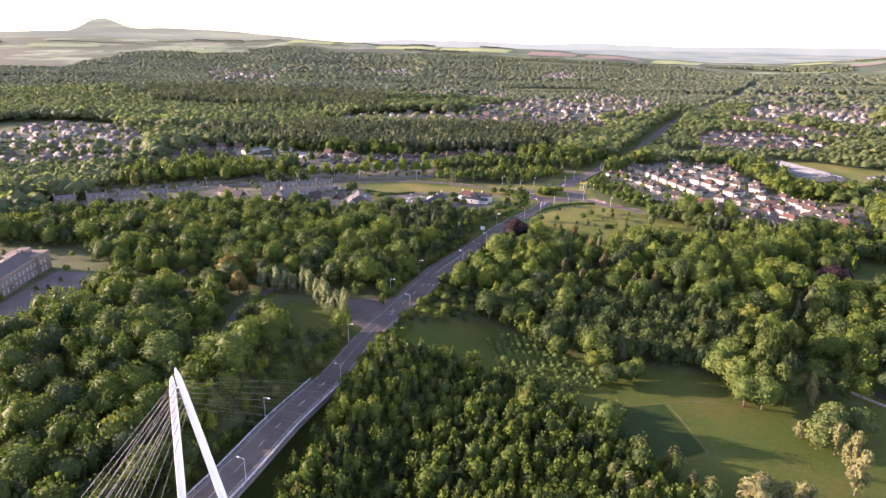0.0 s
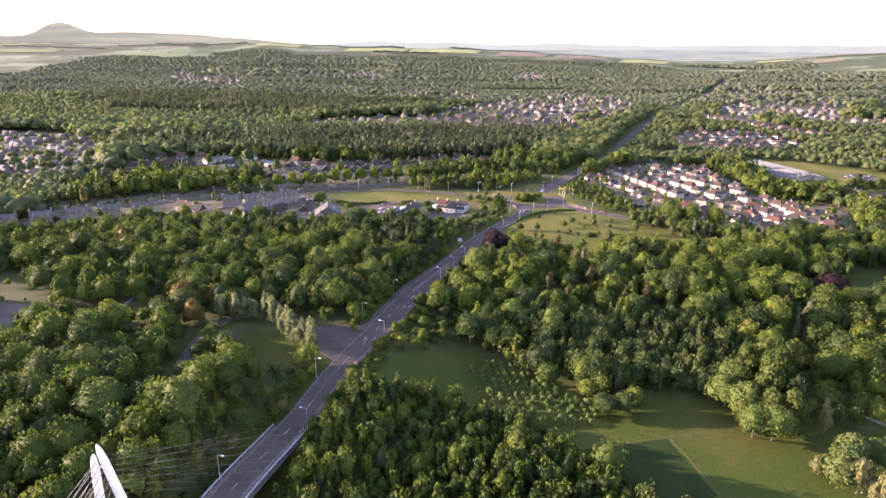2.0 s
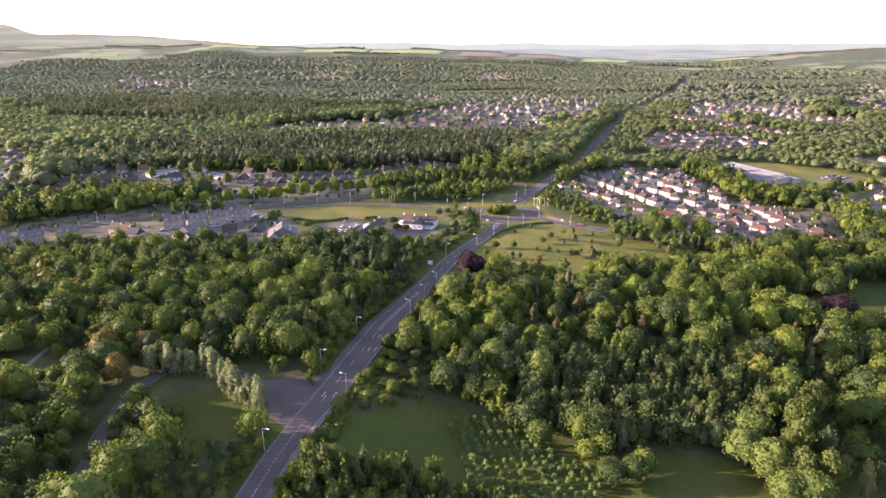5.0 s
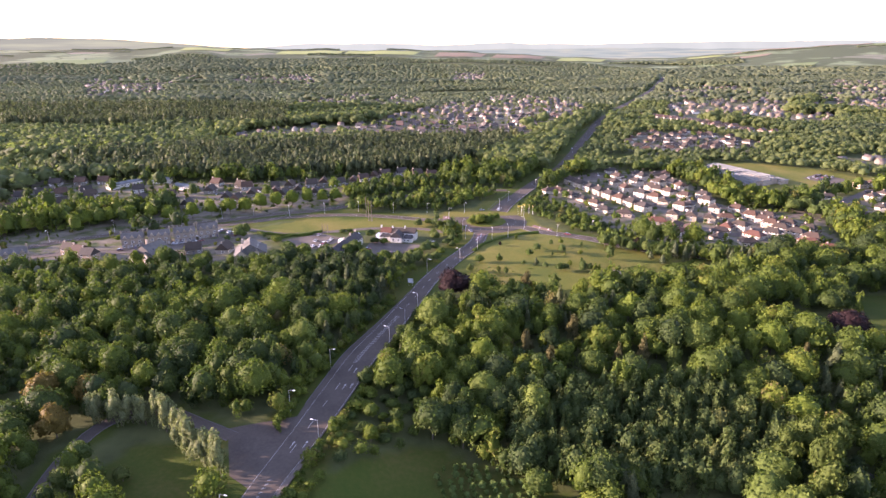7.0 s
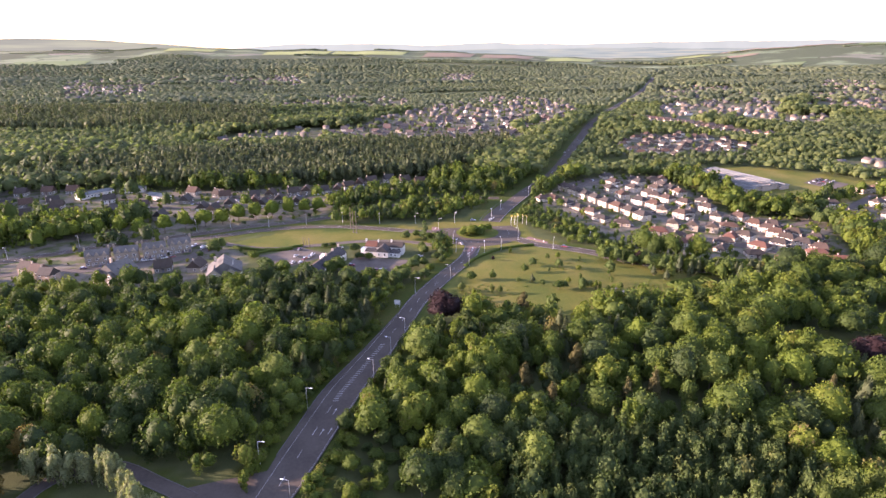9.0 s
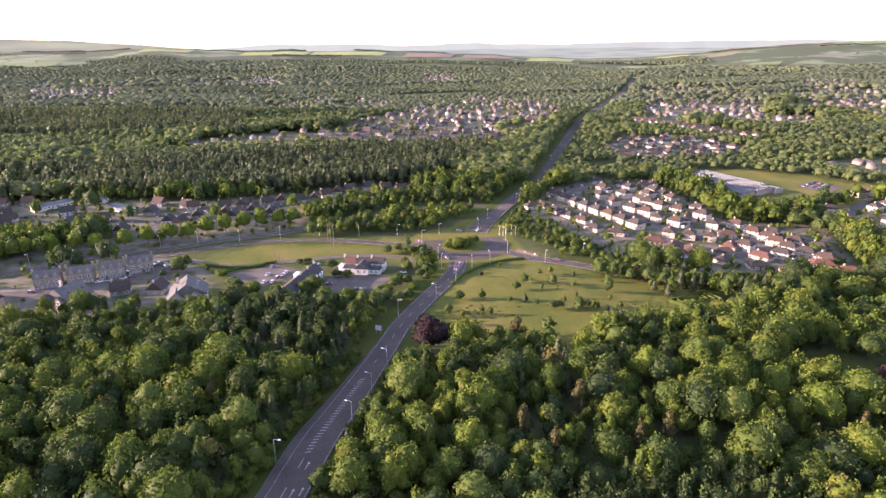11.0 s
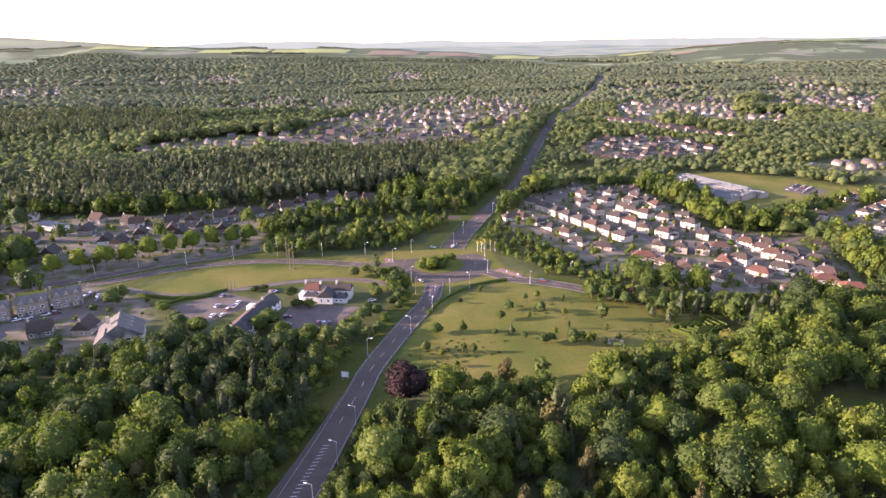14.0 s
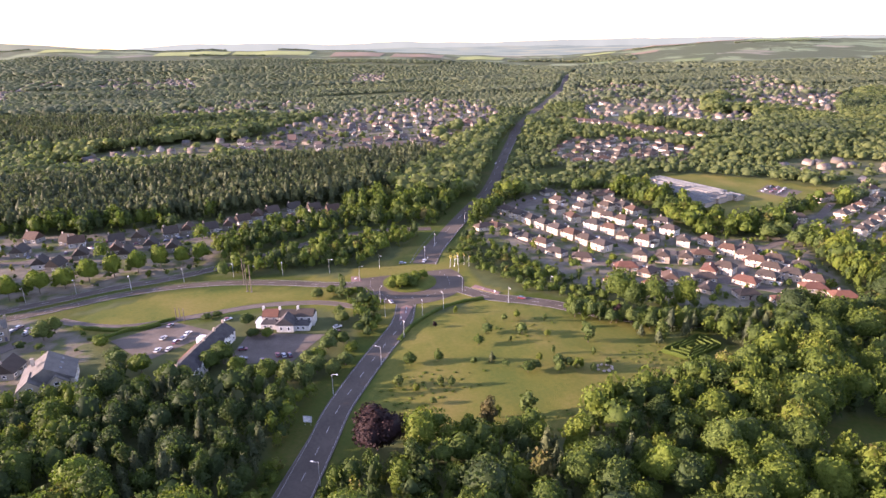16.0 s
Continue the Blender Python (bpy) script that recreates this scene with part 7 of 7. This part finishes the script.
def undergrowth():
    """Scrub along the road edges and bushes in the gardens, joined."""
    xs, ys = [], []
    for y in np.arange(204, 385, 1.7):
        for side in (-1, 1):
            p, _ = at_road(float(y), side * (half_width(y) + rng.uniform(2.4, 6.0)))
            xs.append(p.x), ys.append(p.y)
    x, y = np.array(xs), np.array(ys)
    ok = (off_line(x, y, SIDE_ROAD) > 5.5) & ~inside(x, y, [(-54, 250), (-36, 246), (-28, 276), (-54, 282)])
    x, y = x[ok], y[ok]
    h = rng.uniform(2.0, 5.2, len(x))
    tagged(planted("roadside_scrub", ("round", "tall"), 130, 0.085, 1, 6, M_LEAF, x, y, h, h * rng.uniform(0.8, 1.2, len(x)), rng.uniform(0.3, 0.95, len(x))),
           "leafy scrub crowding the edges of the road", "scrub", kind="stuff")
    X, Y = [], []
    for poly, step in ((ESTATE, 9.0), (ESTATE_EAST, 11.0), (WESTHOUSES, 9.0), (TERRACES, 10.0), (FARHOUSES_B, 13.0), (WHITE_ROW, 15.0), (FARHOUSES_A, 15.0), (FARHOUSES_F, 11.0), (HALL, 14.0)):
        px, py = [q[0] for q in poly], [q[1] for q in poly]
        x, y = scatter(min(px), max(px), min(py), max(py), step)
        ok = inside(x, y, poly) & (rng.uniform(size=len(x)) > 0.25)
        for line in (ESTATE_ROAD, ESTATE_ROAD_B, ESTATE_ROAD_C, WEST_ROAD, TERRACE_ROAD, LEFT_NORTH, LEFT_SOUTH):
            ok &= off_line(x, y, line) > 5.5
        for hx, hy in HOUSE_SPOTS:
            ok &= np.hypot(x - hx, y - hy) > 7.0
        X.append(x[ok]), Y.append(y[ok])
    x, y = np.concatenate(X), np.concatenate(Y)
    h = rng.uniform(1.4, 5.0, len(x)) * np.where(rng.uniform(size=len(x)) > 0.9, 1.7, 1.0)
    tagged(planted("garden_bushes", ("round", "tall"), 40, 0.14, 1, 6, M_LEAF, x, y, h, h * rng.uniform(0.8, 1.3, len(x)), rng.uniform(0.1, 0.95, len(x))),
           "bushes and small trees in the gardens between houses", "bushes", kind="stuff")


woods()
undergrowth()

# ---- lone trees ----
r_tree = random.Random(21)
for x, y, h, w in ((39.5, 387, 15.5, 17), (213, 322, 13, 17), (-172, 276, 6.5, 13)):
    lone("copper_beech", "spreading copper beech with dark red leaves", "tree", "round", M_COPPER, x, y, h, w, cards=1100, size=0.034)
for x, y, h, w in ((-110, 283, 12, 10), (-123, 303, 14, 12), (-107, 303, 12, 10)):
    lone("rust_tree", "orange-brown tree in young spring leaf", "tree", "round", M_RUST, x, y, h, w, "rust trees", 620, 0.042)
for x, y, h, w in ((-110, 206, 17, 17), (-84, 205, 18, 18), (-131, 232, 15, 16), (-140, 215, 15, 15)):
    lone("lime_tree", "large lime tree with a bright green crown", "tree", "round", M_LIME, x, y, h, w, "lime trees", 900, 0.034)
for x, y in RUSTS:
    lone("rust_conifer", "brownish conifer with thin ragged crown", "tree", "cone" if x > 90 else "tall", M_RUSTNEEDLE, x, y, r_tree.uniform(12, 15), r_tree.uniform(7.5, 9), "brown conifers", 620, 0.04)
for i, (x, y) in enumerate(LIMES):
    lone("lime_tree", "bright green lime tree standing out of the wood", "tree", "round", M_AVENUE if i % 2 else M_LIME, x, y, r_tree.uniform(13, 16.5), r_tree.uniform(12, 15), "lime trees of the wood", 900, 0.034)
for i in range(21):
    x, y = (-101 + 2.75 * i, 290.5 - 0.3 * i) if i < 9 else (-76.5 + 2.5 * (i - 9), 284.5 - 2.6 * (i - 9))
    x, y = x + r_tree.uniform(-0.9, 0.9), y + r_tree.uniform(-1.4, 1.4)
    lone("poplar", "pale silvery poplar in a curving row", "tree", "tall", M_PALE, x, y, r_tree.uniform(9.0, 13.5) + (2.5 if i > 8 else 0), r_tree.uniform(5.8, 9.0), "row of poplars", 420, 0.045)
for x, y, h, w in ((-90, 255, 8, 8), (-80, 244, 7, 7), (-86, 239, 6.5, 5), (-94, 245, 6, 6), (-79, 258, 5, 5), (-95, 267, 9, 8), (-95, 256, 7.5, 7), (-95, 234, 8, 7)):
    lone("lawn_tree", "small bushy tree beside an oval lawn", "tree", "round", M_YOUNG, x, y, h, w, "trees of the oval lawn", 520, 0.046)
for x, y, h, w in ((50, 247.5, 9.5, 9), (64, 238.5, 8, 8.5), (80, 245, 10, 9)):
    lone("park_tree", "round green tree before the larches", "tree", "round", M_LEAF_ONE, x, y, h, w, "wood edge trees", 620, 0.042)
for x, y, h, w in ((68, 226, 8.5, 10), (75, 227, 9, 9), (80, 230, 9.5, 8)):
    lone("park_tree", "round dense green tree alone on the park lawn", "tree", "round", M_LEAF_ONE, x, y, h, w, "park clump", 620, 0.042)
for x, y, h, w in ((120, 224, 15, 14), (126, 218, 17, 14), (130, 226, 22, 14), (136, 236, 24, 14), (144, 242, 22, 14), (117, 232, 14, 14), (150, 250, 20, 13), (131, 246, 20, 14), (139, 250, 21, 14), (123, 240, 16, 13), (118, 212, 13, 12), (124, 210, 15, 13), (133, 214, 18, 13)):
    lone("park_tree", "tall light green tree in the park clump", "tree", "tall" if h > 16 else "round", M_FEATHER if h > 16 else M_LIME, x, y, h, w, "tall park clump", 800, 0.036)
for x, y, h, w in ((143, 212, 16, 6.5), (134, 188, 11, 12), (139, 190, 12, 12), (142, 196, 12, 11), (130, 192, 8, 8), (137, 183, 14, 8), (135, 172, 17, 9), (132, 163, 17, 9), (152, 195, 11, 11)):
    lone("park_tree", "light green tree at the edge of the park", "tree", "tall" if w < 10 else "round", M_YOUNG if w > 10 else M_TAN, x, y, h, w, "park edge trees", 520, 0.044)
for x, y, h, w in ((96, 153, 15, 16), (84, 158, 9, 8), (104, 152, 12, 9), (58, 155, 11, 8), (80, 161, 8, 7), (54, 160, 10, 7), (63, 151, 11, 8), (112, 156, 10, 9)):
    lone("tan_tree", "tree with pale tan spring leaves by the park", "tree", "tall", M_TAN, x, y, h, w, "tan trees", 520, 0.044)
# avenue along the curving road
for i, (x, y) in enumerate(((-142, 561), (-129, 566), (-116, 571), (-105, 576), (-94, 581), (-82, 586), (-70, 590), (-58, 593), (-46, 595), (-35, 600), (-158, 558), (-172, 560), (-186, 558), (-200, 556), (-214, 552))):
    lone("avenue_tree", "round light green avenue tree beside the road", "tree", "round", M_AVENUE, x, y, r_tree.uniform(12.5, 15.5), r_tree.uniform(9.0, 11.0), "avenue trees", 520, 0.046)
# trees on the roundabout and by the inn
for x, y, h, w in ((76, 522, 8, 8), (72.5, 527, 6, 7), (79, 525, 7, 7), (85, 528, 6.5, 7), (90, 532, 6, 6), (70.5, 523, 5, 6), (82, 522, 6, 7), (79, 530, 5, 6), (86, 535, 4.5, 5)):
    lone("island_tree", "small bushy tree on the roundabout island", "tree", "round", M_LEAF_ONE, x, y, h, w, "island trees", 340, 0.06)
INN_NORTH = ((30, 522, 6, 7), (38, 526, 5, 6), (42, 523, 5, 7), (46, 519, 5, 6), (50, 522, 4, 5), (52, 515, 7, 4), (46, 508, 4, 5), (39, 496, 6, 6), (39, 487, 7, 7), (46, 476, 5, 6), (-2, 484, 5, 6), (4, 483, 4.5, 6), (-5, 499, 6, 7), (-14, 463, 10, 10), (-19, 459, 9, 9), (-46, 464, 9, 9), (-57, 474, 7, 8), (-60, 480, 6, 7), (21, 453, 6, 7), (11, 447, 6, 7), (25, 454, 6, 7), (30, 462, 7, 8))
INN_SOUTH = ((33, 470, 6, 7), (-3, 446, 6, 7), (-96, 510, 10, 8), (-93, 516, 9, 7), (-25, 512, 3, 5), (-20, 513, 3, 5), (-70, 500, 4, 6), (-68, 494, 5, 6), (36, 447, 6, 7), (30, 440, 7, 7), (24, 444, 8, 8), (18, 438, 9, 9), (40, 458, 5, 6), (37, 466, 6, 6), (12, 440, 9, 9), (4, 444, 9, 9), (-34, 452, 9, 9), (-28, 448, 9, 9), (-8, 454, 7, 8), (-55, 462, 8, 8), (62, 440, 5, 6))
for x, y, h, w in INN_NORTH + INN_SOUTH:
    lone("garden_tree", "leafy garden tree beside the inn and farmhouse", "tree", "round", M_YOUNG if int(x) % 3 == 0 else M_LEAF_ONE, x, y, h, w, "trees round the inn", 380, 0.055)
# young trees on the open grass
for i, (x, y) in enumerate(((94.8, 482), (114.6, 466), (102.7, 457), (95, 447), (110, 446), (88, 432), (96, 432), (100, 425.5), (124, 431), (115, 426), (119, 415), (125, 418.5), (127, 415.6), (144, 437), (111, 420), (74, 438), (70, 419), (74, 417.5), (107, 419), (133, 412), (179, 432), (168, 453), (81, 470), (95, 391.5), (84, 393), (141, 414.7), (172, 442), (122, 468), (134, 462), (150, 452), (128, 446), (118, 452), (140, 425), (60, 418), (54, 424), (64, 408), (130, 417), (121, 420))):
    big = i in (13, 20, 21, 23)
    mat = M_COPPER if i in (22, 21) else (M_YOUNG if i % 3 else M_LEAF_ONE)
    h = 9.5 if big else r_tree.uniform(3.0, 6.0)
    lone("young_tree", "young tree planted on the open grass", "tree", "tall" if big or i % 4 == 0 else "round", mat, x, y, h, h * r_tree.uniform(0.6, 0.95), "young trees", 180, 0.085, 2)
# belt between the road and the open grass
for i in range(30):
    k = i / 29
    x, y = 150 + 82 * k, 470 - 62 * k + 30 * k * k
    x, y = x + r_tree.uniform(-1.5, 1.5), y + (i % 2) * 3.5 - 2
    lone("belt_tree", "leafy green tree in a belt beside the road", "tree", "round" if i % 3 else "tall", (M_LIME, M_LEAF_ONE, M_YOUNG)[i % 3], x, y, r_tree.uniform(6.5, 10.0), r_tree.uniform(6, 8.5), "belt beside the road", 380, 0.055)
for i in range(22):
    k = i / 21
    x, y = np.interp(k, (0, 0.2, 0.35, 0.5, 0.75, 1), (150, 166, 178, 190, 214, 242)), np.interp(k, (0, 0.2, 0.35, 0.5, 0.75, 1), (463, 454, 446, 441, 436, 438))
    lone("belt_tree", "leafy green tree at the edge of the open grass", "tree", "tall" if i % 2 else "round", (M_YOUNG, M_LEAF_ONE)[i % 2], float(x) + r_tree.uniform(-1, 1), float(y) + r_tree.uniform(-2, 1), r_tree.uniform(7.5, 10.5), r_tree.uniform(6, 8.5), "belt beside the road", 380, 0.055)
for x, y, h, w in ((175, 429, 6.5, 5.5), (171, 437, 6.0, 5.0), (95.5, 431, 5.5, 3.6)):
    lone("yew", "dark conical yew on the open grass", "tree", "cone", M_NEEDLE_ONE, x, y, h, w, "yews", 420, 0.05)
stone_bm = bmesh.new()
bmesh.ops.create_icosphere(stone_bm, subdivisions=2, radius=1.0)
r_stone = random.Random(5)
for v in stone_bm.verts:
    v.co *= 1 + 0.28 * noise.noise(v.co * 1.7)
stone_me = as_mesh("boulder", stone_bm, M_STONE)
for k in range(9):
    a_ = k * 0.70 + r_stone.uniform(-0.12, 0.12)
    bx_, by_ = 139 + 3.4 * math.cos(a_), 414 + 2.6 * math.sin(a_)
    ob = tagged(new("boulder", stone_me), "pale buff boulder in a small ring on the grass", "boulder", group="ring of boulders")
    ob.matrix_world = Matrix.LocRotScale((bx_, by_, gz(bx_, by_) + 0.25), Euler((0, 0, r_stone.uniform(0, 6))), (r_stone.uniform(0.6, 1.0), r_stone.uniform(0.5, 0.8), r_stone.uniform(0.45, 0.7)))
# trees between the estates
for i, (x, y) in enumerate(((318, 660), (322, 648), (326, 636), (320, 672), (330, 624), (316, 684), (312, 696), (334, 612), (328, 600), (322, 612), (338, 596), (316, 620), (345, 575), (352, 560), (360, 568), (340, 566), (356, 548), (366, 540), (372, 530), (380, 566), (345, 548), (360, 520), (368, 508), (352, 532), (378, 498), (274, 700), (284, 706), (296, 712), (308, 722), (318, 733))):
    lone("estate_tree", "bright green tree between the gardens", "tree", "round", M_YOUNG, x, y, r_tree.uniform(10, 14), r_tree.uniform(10, 13), "trees among the gardens", 300, 0.062)


def orchard():
    """Rows of knee-high saplings in the park grass, joined."""
    xs, ys = [], []
    for i in range(17):
        for j in range(16):
            x, y = 14 + 3.3 * i + 0.5 * j, 264 - 3.1 * j + 0.2 * i
            ok = bool(inside(np.array([x]), np.array([y]), [(18, 262), (44, 263), (52, 240), (66, 232), (63, 219), (40, 215), (20, 229)])[0])
            if ok and r_tree.random() > 0.12:
                xs.append(x + r_tree.uniform(-0.5, 0.5)), ys.append(y + r_tree.uniform(-0.5, 0.5))
    xs, ys = np.array(xs), np.array(ys)
    h = rng.uniform(1.8, 3.4, len(xs))
    planted_ob = planted("saplings", ("round", "tall"), 70, 0.12, 1, 4, M_SAPLING, xs, ys, h, h * rng.uniform(0.7, 1.0, len(xs)), rng.uniform(0.5, 0.95, len(xs)))
    tagged(planted_ob, "rows of young saplings in the park grass", "saplings", kind="stuff")


orchard()


def hedge(pts, w, h, label):
    line = glide(pts, 1.6)
    r = random.Random(len(pts))
    bm = bmesh.new()
    rows = []
    for i, q in enumerate(line):
        d = (line[min(i + 1, len(line) - 1)] - line[max(i - 1, 0)]).normalized()
        s = Vector((d.y, -d.x, 0))
        z = gz(q.x, q.y)
        k = 1 + r.uniform(-0.15, 0.15)
        rows.append([bm.verts.new((*(q + s * o * w * k).xy, z + u * h * k)) for o, u in ((-0.5, -0.1), (-0.55, 0.6), (-0.3, 1.0), (0.3, 0.98), (0.55, 0.6), (0.5, -0.1))])
    for a, b in zip(rows, rows[1:]):
        for j in range(5):
            bm.faces.new((a[j], a[j + 1], b[j + 1], b[j]))
    bm.faces.new(rows[0]), bm.faces.new(rows[-1][::-1])
    bmesh.ops.recalc_face_normals(bm, faces=bm.faces)
    me = as_mesh("hedge", bm, M_LEAF)
    me.attributes.new("tint", "FLOAT", "POINT").data.foreach_set("value", np.full(len(me.vertices), 0.45, np.float32))
    tagged(new("hedge", me), label, "hedge")


hedge([(62, 462), (70, 474), (80, 483), (92, 491), (104, 494.5), (114, 495)], 1.6, 1.5, "low clipped hedge along the edge of the grass")
hedge([(-86, 520), (-70, 512), (-56, 509), (-46, 511)], 1.5, 1.8, "dark hedge between lane and car park")
hedge([(-70, 503), (-62, 508), (-46, 514), (-40, 516)], 1.3, 1.5, "clipped hedge round the car park")
MAZE_CORNERS = [Vector(q) for q in ((171, 421), (178.5, 411.5), (201, 419.5), (197.5, 430.5))]
MAZE_MID = sum(MAZE_CORNERS, Vector((0, 0))) / 4
for k, size in enumerate((1.0, 0.74, 0.48, 0.22)):
    ring_ = [MAZE_MID + (q - MAZE_MID) * size for q in MAZE_CORNERS]
    for a, b in zip(ring_, ring_[1:] + ring_[:1]):
        hedge([a.lerp(b, 0.04 * k + 0.02)[:], a.lerp(b, 0.5)[:], a.lerp(b, 0.93)[:]], 0.8, 1.9, "dark clipped hedge of a square maze")


def heath_tufts():
    """Coarse grass clumps and low scrub on the open grass, joined."""
    x, y = scatter(34, 190, 374, 492, 3.4)
    ok = inside(x, y, HEATH) & (soft_noise(x, y, 0.11, 2.0) + rng.normal(0, 0.25, len(x)) > 0.5)
    x, y = x[ok], y[ok]
    h = rng.uniform(0.15, 0.45, len(x))
    tagged(planted("grass_tufts", ("round",), 24, 0.2, 1, 5, M_LEAF, x, y, h, rng.uniform(0.9, 2.2, len(x)), rng.uniform(0.5, 0.9, len(x))), "coarse grass tufts on the open ground", "grass", kind="stuff")


heath_tufts()
